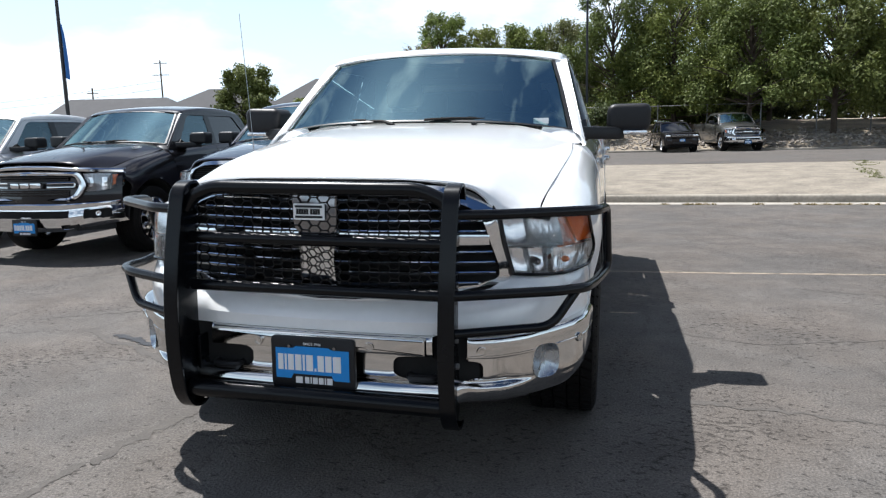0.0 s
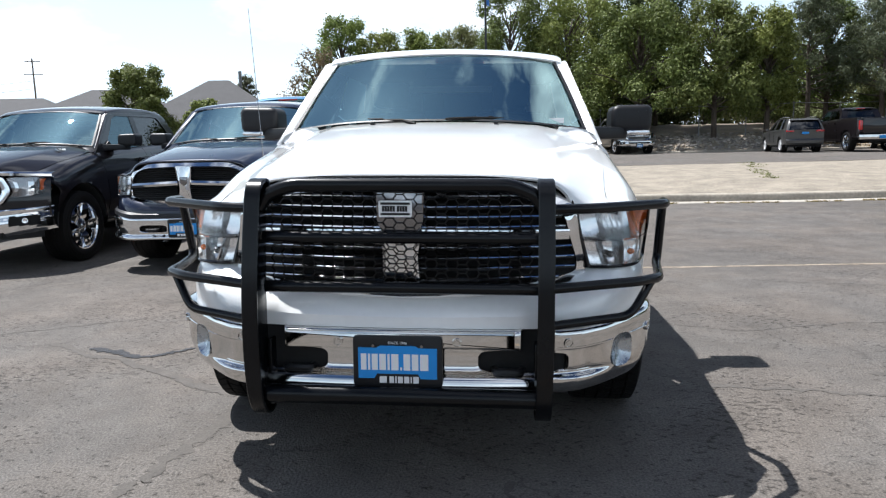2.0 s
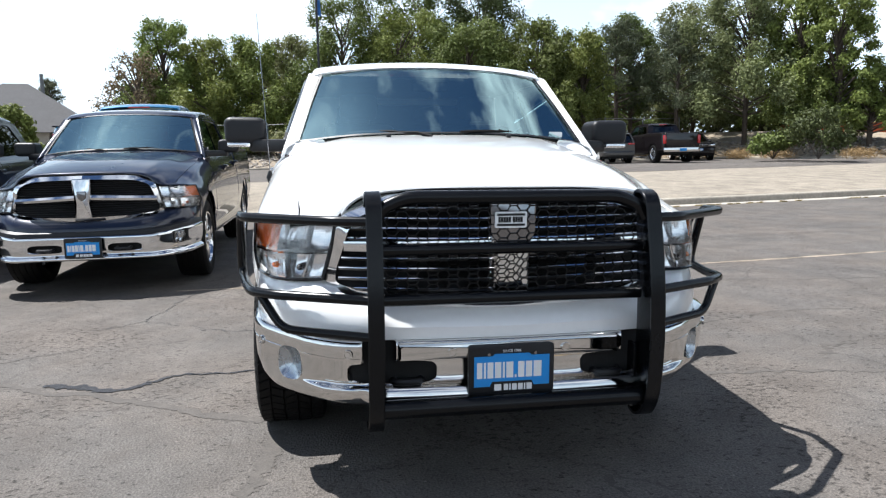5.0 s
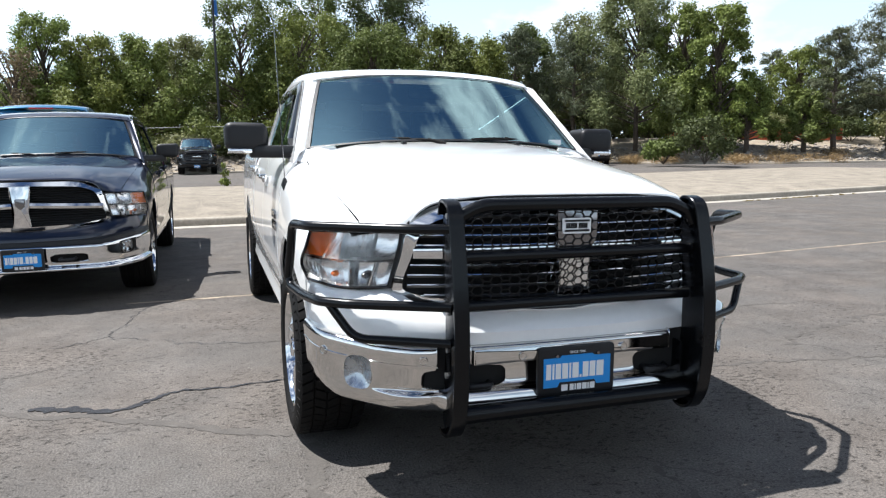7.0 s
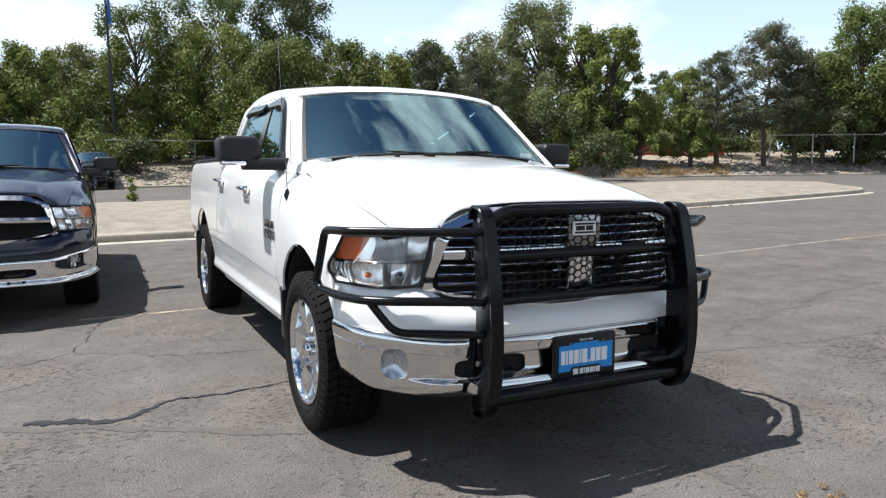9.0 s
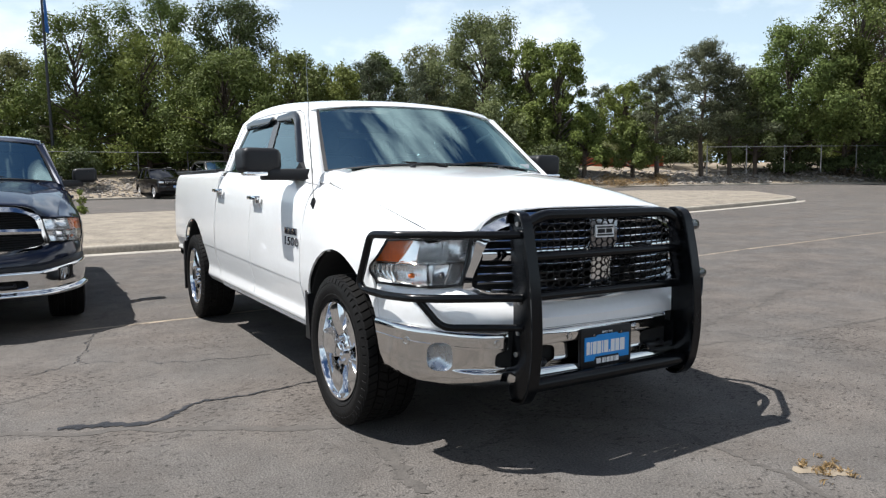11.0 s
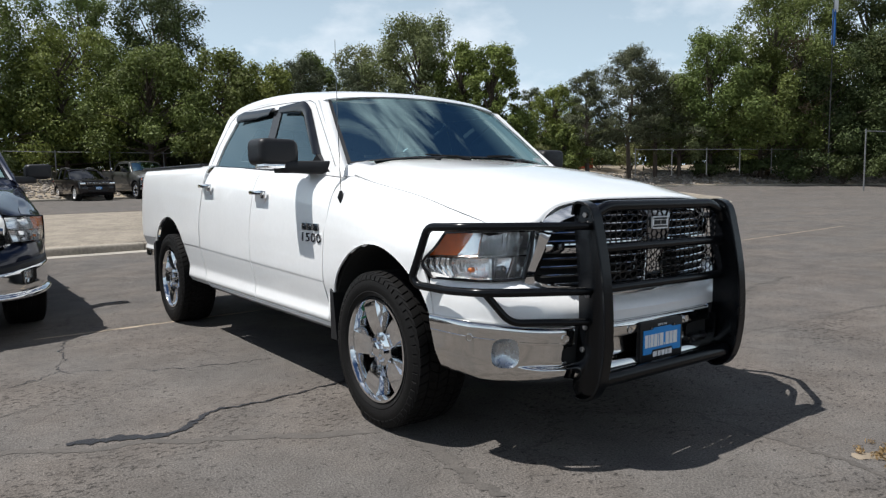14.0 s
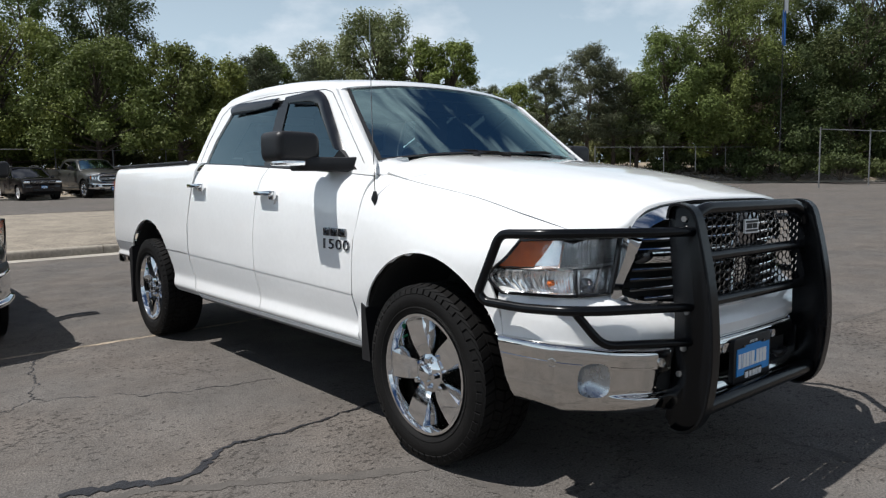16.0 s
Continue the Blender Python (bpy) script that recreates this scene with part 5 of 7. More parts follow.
                rows.append([(s * x, f + 0.03, zc - h), (s * x, f - 0.004, zc - h + 0.004), (s * x, f - 0.016, zc), (s * x, f - 0.004, zc + h - 0.004), (s * x, f + 0.03, zc + h)])
            sheet(bm, np.array(rows))
        part("cross_bar", bm, CHROME, gr)
        bm = bmesh.new()
        prism(bm, rounded([(-0.045, 0.99), (0.045, 0.99), (0.036, 0.925), (0, 0.895), (-0.036, 0.925)], 0.012), "y", -0.972, -0.93, 0.006)
        part("badge", bm, DARK_CHROME, gr, "dark shield badge")
    else:
        bm = bmesh.new()
        for z in np.linspace(0.76, 1.08, 12):
            hw = half_width(z) - 0.004
            if hw > 0.1:
                rows = [[(x, front_y(x, z) + 0.03, z - 0.006), (x, front_y(x, z) + 0.018, z), (x, front_y(x, z) + 0.03, z + 0.006)] for x in np.linspace(-hw, hw, 17)]
                sheet(bm, np.array(rows))
        part("grille_insert", bm, GLOSSBLACK, gr)
        bm = bmesh.new()
        x = -0.20
        for w in (0.085, 0.085, 0.115):
            prism(bm, rounded([(x, 0.895), (x + w, 0.895), (x + w, 0.955), (x, 0.955)], 0.012), "y", -0.93, -0.89, 0.005)
            x += w + 0.03
        for s in (-1, 1):
            prism(bm, rounded([(s * 0.22, 0.90), (s * 0.55, 0.90), (s * 0.55, 0.95), (s * 0.22, 0.95)], 0.012), "y", -0.89 + 0.02, -0.84 + 0.02, 0.005)
        part("badge", bm, CHROME, gr, "chrome block badge")
    # painted fascia under the lamps
    plan = [(0, -0.985), (0.30, -0.980), (0.52, -0.965), (0.68, -0.905), (0.80, -0.800), (0.89, -0.680), (0.940, -0.56), (0.957, -0.46)]
    if near:
        plan = [(0, -0.972), (0.30, -0.965), (0.52, -0.943), (0.68, -0.893), (0.80, -0.800), (0.89, -0.690), (0.940, -0.57), (0.957, -0.46)]
    pl = crom(np.array(plan), 25)
    pl = np.concatenate([(pl * [-1, 1])[:0:-1], pl])
    rows = []
    for x, y in pl:
        a = abs(x)
        top = float(np.interp(a, [0, 0.40, 0.57, 0.655, 0.680, 0.80, 0.92, 0.962], [0.712, 0.722, 0.740, 0.758, 0.794, 0.793, 0.800, 0.83]))
        bot = float(np.interp(a, [0, 0.55, 0.75, 0.96], [0.600, 0.600, 0.610, 0.625] if near else [0.585, 0.585, 0.605, 0.625]))
        under = float(np.interp(a, [0.66, 0.694, 0.785, 0.880, 0.954], [-0.782, -0.776, -0.760, -0.676, -0.462]))
        k = min(1.0, max(0.0, (a - 0.63) / 0.04))
        yt = (y + 0.055) * (1 - k) + max(under, y + 0.02) * k
        rows.append([(x * 0.985, yt + 0.03, top + 0.004), (x * 0.99, yt, top - 0.006), (x, y + 0.020, top * 0.7 + bot * 0.3 - 0.01), (x, y, (top + bot) / 2 - 0.015), (x, y + 0.004, bot), (x * 0.98, y + 0.05, bot - 0.006)])
    bm = bmesh.new()
    sheet(bm, np.array(rows))
    thicken(bm, 0.006)
    part("bumper_cover", bm, P, t)
    bumper(t, style, near)
    if plate_on:
        p = plate(t, -1.011 if near else -1.060, 0.486 if near else 0.47)
        p.location.x = -0.009 if near else 0.0


def bumper(t, style, near):
    """The chrome bumper with its lower opening, lamps, sensors and tow hooks."""
    plan = [(0, -1.000), (0.35, -0.998), (0.60, -0.985), (0.72, -0.938), (0.82, -0.85), (0.90, -0.735), (0.950, -0.60), (0.972, -0.455)]
    if near:
        plan = [(0, -0.985), (0.35, -0.976), (0.60, -0.944), (0.72, -0.888), (0.82, -0.808), (0.90, -0.728), (0.936, -0.678), (0.960, -0.600), (0.972, -0.455)]
    pl = crom(np.array(plan), 121 if near else 61)
    pl = np.concatenate([(pl * [-1, 1])[:0:-1], pl])
    n, m_ = len(pl), 61 if near else 41
    along = np.gradient(pl, axis=0)
    along /= np.linalg.norm(along, axis=1)[:, None]
    # rows of the section: z from top to bottom
    sec = [(0.0, 0.055), (0.02, 0.0), (0.28, -0.004), (0.55, 0.0), (0.70, 0.012), (0.79, 0.010), (0.86, -0.012), (0.95, -0.014), (1.0, 0.010), (1.02, 0.06)]
    if near:
        sec = [(0.0, 0.055), (0.02, 0.0), (0.26, 0.0), (0.30, 0.030), (0.57, 0.030), (0.66, 0.014), (0.72, -0.006), (0.85, -0.016), (0.97, 0.0), (1.02, 0.06)]
    plain = [(0.0, 0.055), (0.02, 0.0), (0.28, -0.004), (0.55, -0.002), (0.70, 0.002), (0.79, 0.006), (0.86, 0.011), (0.95, 0.022), (1.0, 0.045), (1.02, 0.08)]
    ledge = [(0, 0), (0, 0), (0, 0), (0, 0.002), (0, 0.010), (0, 0.010), (0, -0.016), (0, -0.018), (0, -0.010), (0, 0)]
    pts = np.zeros((n, m_, 3))
    for i, (x, y) in enumerate(pl):
        a = abs(x)
        top = float(np.interp(a, [0, 0.60, 0.66, 0.75, 0.96], [0.598, 0.598, 0.600, 0.606, 0.632] if near else [0.575, 0.575, 0.588, 0.602, 0.632]))
        bot = float(np.interp(a, [0, 0.60, 0.80, 0.90, 0.96], [0.345, 0.345, 0.350, 0.358, 0.375]))
        lip = 1 - min(1.0, max(0.0, (a - 0.50) / 0.06)) if near else 1.0
        step = float(np.interp(a, [0.50, 0.58, 0.70, 0.80], [0, 1, 1, 0])) if near else 0.0
        prof = crom(np.array([(u, d * lip + e * (1 - lip) + w * step) for (u, d), (_, e), (_, w) in zip(sec, plain, ledge)]), m_)
        for j, (u, d) in enumerate(prof):
            pts[i, j] = (x - along[i, 1] * d, y + along[i, 0] * d - 0.45 * u * max(0.0, y + 0.60), top + (bot - top) * u)
    # openings: (middle, half width, middle height, half height, squareness); points inside are drawn out to the rim
    if style == "slats":
        holes = ((0.445, 0.165, 0.476, 0.040, 5), (0.495, 0.062, 0.560, 0.056, 8), (0.822, 0.043, 0.493, 0.064, 3.0))
    else:
        holes = ((0.35, 0.15, 0.462, 0.038, 5),)
    ax, ay = pl[len(pl) // 2:, 0], pl[len(pl) // 2:, 1]
    inside = np.zeros(pts.shape[:2], bool)
    for cx, hw, cz, hh, k in holes:
        a, z, side = np.abs(pts[..., 0]), pts[..., 2], np.sign(pts[..., 0])
        f = (np.abs((a - cx) / hw) ** k + np.abs((z - cz) / hh) ** k) ** (1 / k)
        hit = f < 1
        g = 1 / np.maximum(f, 1e-3)
        na = np.where(hit, cx + (a - cx) * g, a)
        pts[..., 1] += np.where(hit, np.interp(na, ax, ay) - np.interp(a, ax, ay), 0)
        pts[..., 0], pts[..., 2] = np.where(hit, side * na, pts[..., 0]), np.where(hit, cz + (z - cz) * g, z)
        inside |= hit
    bm = bmesh.new()
    sheet(bm, pts, skip=inside)
    bmesh.ops.delete(bm, geom=[v for v in bm.verts if not v.link_faces], context="VERTS")
    thicken(bm, 0.006)
    b = part("front_bumper", bm, WORN_CHROME if near else CHROME, t, "chrome front bumper")
    bm = bmesh.new()
    box(bm, -0.60, 0.60, -0.925, -0.84, 0.36, 0.60, 0.02)
    part("bumper_beam", bm, VOIDM, b)
    if style == "slats":
        # silver bar with sensors across the opening, and lower braces
        bm = bmesh.new()
        prism(bm, rounded([(-0.428, 0.528), (0.412, 0.530), (0.412, 0.594), (-0.428, 0.592)], 0.006), "y", -0.994, -0.94, 0.010)
        part("sensor_bar", bm, WORN_CHROME, b, "brushed silver bar")
        for s in (-1, 1):
            bm = bmesh.new()
            tube(bm, bend([(s * 0.34, -0.90, 0.44), (s * 0.34, -0.962, 0.44), (s * 0.44, -0.960, 0.44), (s * 0.44, -0.90, 0.44)], 0.03), 0.014, 8)
            part("tow_hook", bm, PLASTIC, b, "black tow hook")
        for s in (-1, 1):
            # fog lamp: a smooth hollow in its opening, deepest at the outer side
            def cup(f, d):
                loop = []
                for q in np.linspace(0, 2 * math.pi, 49):
                    cx, cz = math.cos(q), math.sin(q)
                    xx = 0.822 + 0.044 * f * math.copysign(abs(cx) ** 0.667, cx)
                    d2 = d * (1 + 0.55 * cx * f)
                    loop.append((s * (xx - 0.62 * d2), float(np.interp(xx, ax, ay)) + 0.79 * d2, 0.493 + 0.065 * f * math.copysign(abs(cz) ** 0.667, cz)))
                return loop
            bm = bmesh.new()
            sheet(bm, np.array([cup(f, 0.030 * (1 - f**2.4)) for f in np.linspace(1.0, 0.02, 14)]))
            part("fog_lamp", bm, FOGLENS, b, "smooth oblong fog lamp sunk in the bumper")
        for x, z in ((0.205, 0.556), (-0.230, 0.554)):
            sensor(b, x, -0.995, z, 0)
        for s in (-1, 1):
            sensor(b, s * 0.607, -0.950, 0.552, s * 18)
            sensor(b, s * 0.934, -0.697, 0.557, s * 58)
    else:
        for s in (-1, 1):
            bm = bmesh.new()
            tube(bm, bend([(s * 0.28, -0.98, 0.46), (s * 0.28, -1.06, 0.455), (s * 0.40, -1.06, 0.455), (s * 0.40, -0.98, 0.46)], 0.03), 0.014, 8)
            part("tow_hook", bm, PLASTIC, b, "black tow hook")
        if style == "cross":
            bm = bmesh.new()
            rows = []
            for x, y in pl:
                a = abs(x)
                z0 = float(np.interp(a, [0, 0.6, 0.96], [0.578, 0.582, 0.635]))
                rows.append([(x, y - 0.004, z0 - 0.004), (x * 0.995, y + 0.004, z0 + 0.03), (x * 0.985, y + 0.035, z0 + 0.05)])
            sheet(bm, np.array(rows))
            part("bumper_pad", bm, PLASTIC, b)


def revolve_m(bm, profile, m):
    rings = []
    for t in np.linspace(0, 2 * math.pi, 24, endpoint=False):
        rings.append([bm.verts.new(m @ Vector((r * math.cos(t), y, r * math.sin(t)))) for r, y in profile])
    for A, B in zip(rings, rings[1:] + rings[:1]):
        for i in range(len(profile) - 1):
            bm.faces.new((A[i], A[i + 1], B[i + 1], B[i]))


def sensor(parent, x, y, z, turn):
    bm = bmesh.new()
    m = Matrix.Translation((x, y, z)) @ Matrix.Rotation(radians(turn), 4, "Z")
    revolve_m(bm, [(0.001, -0.004), (0.009, -0.004), (0.010, -0.001), (0.0125, -0.001), (0.0135, -0.005), (0.0165, -0.005), (0.018, 0.004)], m)
    part("parking_sensor", bm, WORN_CHROME, parent, "round parking sensor")


def grille_guard(t):
    """Welded black tube guard: two plate posts, four cross tubes, hex mesh and a loop round each lamp."""
    bm = bmesh.new()
    gy = -0.985
    tube(bm, bend([(-0.508, gy, 1.040), (-0.478, gy, 1.086), (-0.395, gy, 1.121), (0.395, gy, 1.121), (0.478, gy, 1.086), (0.508, gy, 1.040)], 0.06, 6), 0.0255, 14)
    g = part("grille_guard", bm, POWDER, t, "black powder-coated steel grille guard")
    for z, r in ((0.935, 0.0215), (0.754, 0.0215), (0.364, 0.034)):
        bm = bmesh.new()
        y0 = gy if z > 0.5 else -1.03
        tube(bm, [(-0.495, y0, z), (0.495, y0, z)], r, 14)
        part("cross_tube", bm, POWDER, g)
    ahead = [(-0.913, 1.085), (-0.922, 1.126), (-0.945, 1.141), (-0.985, 1.136), (-1.015, 1.119), (-1.035, 1.086), (-1.050, 1.03), (-1.072, 0.94), (-1.098, 0.80), (-1.110, 0.66), (-1.111, 0.55), (-1.103, 0.46), (-1.085, 0.37), (-1.055, 0.315), (-1.020, 0.285), (-0.975, 0.275), (-0.940, 0.284)]
    ahead = [tuple(q) for q in crom(np.array(ahead), 49)]
    front = ahead + [(-0.918, 0.32), (-0.932, 0.45), (-0.948, 0.60), (-0.946, 0.72), (-0.930, 0.88), (-0.914, 1.04)]
    for s in (-1, 1):
        bm = bmesh.new()
        prism(bm, front, "x", s * 0.506, s * 0.522, 0.003)
        # folded front flange that follows the edge of the plate
        rows = []
        for k, (y0, z0) in enumerate(ahead):
            (ya, za), (yb, zb) = ahead[max(0, k - 1)], ahead[min(len(ahead) - 1, k + 1)]
            n = Vector((zb - za, -(yb - ya))).normalized()
            rows.append([(s * x, y0 + n.x * d, z0 + n.y * d) for x, d in ((0.487, -0.009), (0.4855, 0.0), (0.489, 0.003), (0.539, 0.003), (0.5425, 0.0), (0.541, -0.009))])
        b2 = bmesh.new()
        sheet(b2, np.array(rows))
        thicken(b2, 0.004)
        part("post", bm, POWDER, g, smooth=True)
        part("post_flange", b2, POWDER, g)
        for y0, z0 in ((-0.98, 1.085), (-0.99, 0.60), (-0.975, 0.50), (-1.00, 0.74)):
            bm = bmesh.new()
            m = Matrix.Translation((s * 0.524, y0, z0)) @ Matrix.Rotation(math.pi / 2, 4, "Y")
            bmesh.ops.create_cone(bm, segments=6, radius1=0.012, radius2=0.011, depth=0.014, cap_ends=True, matrix=m)
            part("bolt", bm, STEEL, g, "plated bolt head")
        # brackets back to the frame
        bm = bmesh.new()
        box(bm, s * 0.484, s * 0.499, -0.98, -0.70, 0.42, 0.55, 0.004)
        part("bracket", bm, POWDER, g)
        # loop round the lamp
        loop = [(s * 0.52, -1.01, 1.040), (s * 0.66, -0.965, 1.040), (s * 0.985, -0.70, 1.037), (s * 1.016, -0.508, 1.030), (s * 1.028, -0.402, 0.796), (s * 1.018, -0.430, 0.764), (s * 0.988, -0.610, 0.757), (s * 0.955, -0.775, 0.764), (s * 0.86, -0.865, 0.765), (s * 0.52, -1.01, 0.760)]
        bm = bmesh.new()
        tube(bm, bend(loop, 0.038, 5), 0.0185, 12)
        part("lamp_loop", bm, POWDER, g)
        bm = bmesh.new()
        tube(bm, bend([(s * 0.930, -0.79, 0.766), (s * 0.842, -0.856, 0.634), (s * 0.52, -1.01, 0.626)], 0.05, 5), 0.0165, 12)
        part("lamp_loop_brace", bm, POWDER, g)
    # hexagonal punched mesh in the two upper bays
    for z0, z1, nm in ((0.778, 0.916, "mesh_panel"), (0.958, 1.096, "mesh_panel")):
        bm = bmesh.new()
        y = -0.978
        dx, dz, wd = 0.0744, 0.0169, 0.0041
        h, q = dz, dx / 6
        seen = set()
        rows = int((z1 - z0) / dz) + 2
        cols = int(0.93 / dx) + 2
        for r in range(-1, rows):
            for c in range(-cols, cols + 1):
                cx = (c + (0.5 if r % 2 else 0.0)) * dx
                cz = z0 + 0.012 + r * dz
                pts = [(cx - 2 * q, cz), (cx - q, cz + h), (cx + q, cz + h), (cx + 2 * q, cz), (cx + q, cz - h), (cx - q, cz - h)]
                for a, b in zip(pts, pts[1:] + pts[:1]):
                    key = tuple(sorted(((round(a[0], 3), round(a[1], 3)), (round(b[0], 3), round(b[1], 3)))))
                    if key in seen:
                        continue
                    seen.add(key)
                    if max(abs(a[0]), abs(b[0])) > 0.492 or (max(a[1], b[1]) > 1.085 and max(abs(a[0]), abs(b[0])) > 0.42) or min(a[1], b[1]) < z0 - 0.012 or max(a[1], b[1]) > z1 + 0.014:
                        continue
                    d = Vector((b[0] - a[0], 0, b[1] - a[1]))
                    nrm = Vector((-d.z, 0, d.x)).normalized() * wd / 2
                    A, B = Vector((a[0], y, a[1])), Vector((b[0], y, b[1]))
                    up = Vector((0, 0.004, 0))
                    f = [bm.verts.new(p) for p in (A - nrm, B - nrm, B + nrm, A + nrm, A - nrm + up, B - nrm + up, B + nrm + up, A + nrm + up)]
                    for k in ((0, 1, 2, 3), (7, 6, 5, 4), (0, 4, 5, 1), (2, 6, 7, 3)):
                        bm.faces.new([f[i] for i in k])
        part(nm, bm, POWDER, g, "black hexagonal punched mesh", smooth=False)
    # maker's plate, its name as bars
    bm = bmesh.new()
    prism(bm, rounded([(-0.073, 1.009), (0.045, 1.009), (0.045, 1.067), (-0.073, 1.067)], 0.006), "y", -0.990, -0.982)
    mk = part("maker_plate", bm, PLATEWHITE, g, "white maker's plate with black bars")
    bars = [(-0.066, 0.038, 1.016, 1.024), (-0.066, 0.038, 1.053, 1.061)] + [(-0.061 + 0.0095 * k + 0.006 * (k > 4), -0.053 + 0.0095 * k + 0.006 * (k > 4), 1.029, 1.049) for k in range(9)]
    for x0, x1, z0, z1 in bars:
        bm = bmesh.new()
        box(bm, x0, x1, -0.992, -0.989, z0, z1)
        part("bar", bm, PLASTIC, mk)
    return g


def white_truck_extras(t):
    """Aerial, side badge and washer jets of the white truck."""
    bm = bmesh.new()
    base = Vector((-0.955, 0.385, 1.150))
    tip = base + Vector((-0.040, -0.030, 0.83))
    tube(bm, [base + Vector((0, 0, 0.03)), base + (tip - base) * 0.5 + Vector((0, 0.006, 0)), tip], [0.0028, 0.0022, 0.0016], 6)
    a = part("aerial", bm, DARK_CHROME, t, "thin whip aerial")
    bm = bmesh.new()
    tube(bm, [base + Vector((0, -0.01, -0.045)), base + Vector((-0.004, 0, 0.0)), base + Vector((0, 0, 0.035))], [0.004, 0.017, 0.008], 10)
    part("aerial_base", bm, PLASTIC, a)
    # badge on the front door: maker's word as bars, then the model number
    y, bd = 0.800, None
    for w in (0.056, 0.058, 0.064):
        bm = bmesh.new()
        prism(bm, rounded([(y, 0.956), (y - w, 0.956), (y - w, 0.998), (y, 0.998)], 0.008), "x", -0.996, -0.984, 0.002)
        bar = part("badge", bm, DARK_CHROME, t if bd is None else bd, "chrome badge bar")
        bd = bd or bar
        y -= w + 0.014
    for k, digit in enumerate("1500"):
        num = words(digit, (-0.991, 0.795 - 0.069 * k, 0.890), 0.074, DARK_CHROME, bd, "chrome numeral", rx=90, rz=-90, extrude=0.004)
        num.scale = (1.6, 1, 1)
    for s in (-1, 1):
        bm = bmesh.new()
        box(bm, s * 0.33 - 0.012, s * 0.33 + 0.012, 0.32, 0.36, 1.362, 1.378, 0.004)
        part("washer_jet", bm, PLASTIC, t)


# ---- the site ----
def kerb_line(x):
    return float(np.interp(x, [-60, -2, 6, 12, 19, 24, 40], [11.2, 11.1, 10.8, 11.5, 12.6, 13.6, 16.5]))


def rise(s):
    """Height of the paved ground at s metres behind the kerb line."""
    return float(np.interp(s, [0, 9.0, 12.5, 18, 40, 400], [0.0, 0.28, 0.36, 0.40, 0.42, 0.42]))


def spaced(lo, a, b, hi, fine, coarse):
    return np.concatenate([np.linspace(lo, a, coarse, endpoint=False), np.linspace(a, b, fine, endpoint=False), np.linspace(b, hi, coarse)])


def strip(name, bm, material_, label, category="ground"):
    ob = part(name, bm, material_, None)
    return tagged(ob, label, category, kind="structure")


bm = bmesh.new()
gx, gs = spaced(-900, -40, 60, 900, 60, 8), spaced(-500, -30, 30, 1500, 60, 8)
sheet(bm, np.array([[(x, kerb_line(x) + s, rise(s) if s < 40 else 0.42) for s in gs] for x in gx]), flip=True)
strip("ground", bm, ASPHALT, "old grey asphalt car park and road with fine cracks")

ISLE_END = 27.2


def isle_outline():
    xs = list(np.linspace(-45, ISLE_END - 3.2, 60)) + [ISLE_END - 3.2 + 3.2 * math.sin(a) for a in np.linspace(0.08, math.pi / 2, 14)]
    return xs


def isle_front(x):
    back = 0.0 if x <= ISLE_END - 3.2 else 2.4 * (1 - math.sqrt(max(0, 1 - ((x - ISLE_END + 3.2) / 3.2) ** 2)))
    return back


bm = bmesh.new()
rows = []
for x in isle_outline():
    f, b = isle_front(x) + 0.15, 8.8 - isle_front(x) * 2.2
    b = max(b, f + 0.02)
    rows.append([(x, kerb_line(x) + f + (b - f) * u, rise(f + (b - f) * u) + 0.15 + 0.10 * math.sin(u * math.pi) + 0.02 * noise.noise((x * 0.4, u * 4, 0))) for u in np.linspace(0, 1, 10)])
sheet(bm, np.array(rows), flip=True)
strip("planting_island", bm, ISLEM, "dead mown turf and grit on a kerbed island", "verge")

# kerb in cast lengths round the island
kerb_path = [(x, isle_front(x)) for x in isle_outline()] + [(x, 8.95 - isle_front(x) * 2.2) for x in isle_outline()[::-1]]


def kerb_run(name, path, width, label, top=0.15):
    root = thing(name, Matrix.Identity(4), label, "kerb", kind="structure")
    pts = [Vector((x, kerb_line(x) + s, rise(s))) for x, s in path]
    run = [pts[0]]
    for a, b in zip(pts, pts[1:]):
        n = max(1, int((b - a).length / 0.5))
        run += [a.lerp(b, k / n) for k in range(1, n + 1)]
    i = 0
    while i < len(run) - 1:
        j = min(i + 6, len(run) - 1)
        seg = run[i:j + 1]
        rows = []
        for k, p in enumerate(seg):
            q = seg[min(k + 1, len(seg) - 1)] - seg[max(k - 1, 0)]
            n = Vector((-q.y, q.x, 0)).normalized()
            e = q.normalized() * (0.006 if k == 0 else -0.006 if k == len(seg) - 1 else 0)
            p = p + e
            rows.append([tuple(p + n * o + Vector((0, 0, h))) for o, h in ((-0.012, -0.05), (-0.012, 0.01), (0.006, top - 0.035), (0.022, top - 0.010), (0.045, top), (width, top + 0.004), (width + 0.01, -0.05))])
        bm = bmesh.new()
        sheet(bm, np.array(rows))
        part("kerb_stone", bm, CONCRETE, root)
        i = j
    return root


kerb_run("kerb", kerb_path, 0.16, "weathered concrete kerb with joints round the island")
bm = bmesh.new()
rows = []
for x, s in kerb_path[:74]:
    rows.append([(x, kerb_line(x) + s - 0.42 + 0.015 * noise.noise((x * 3, 0, 0)), 0.005), (x, kerb_line(x) + s - 0.012, 0.008)])
sheet(bm, np.array(rows), flip=True)
strip("gutter", bm, GUTTER, "pale concrete gutter along the kerb", "gutter")

# far verge: kerb, gravel bank rising to the trees
bm = bmesh.new()


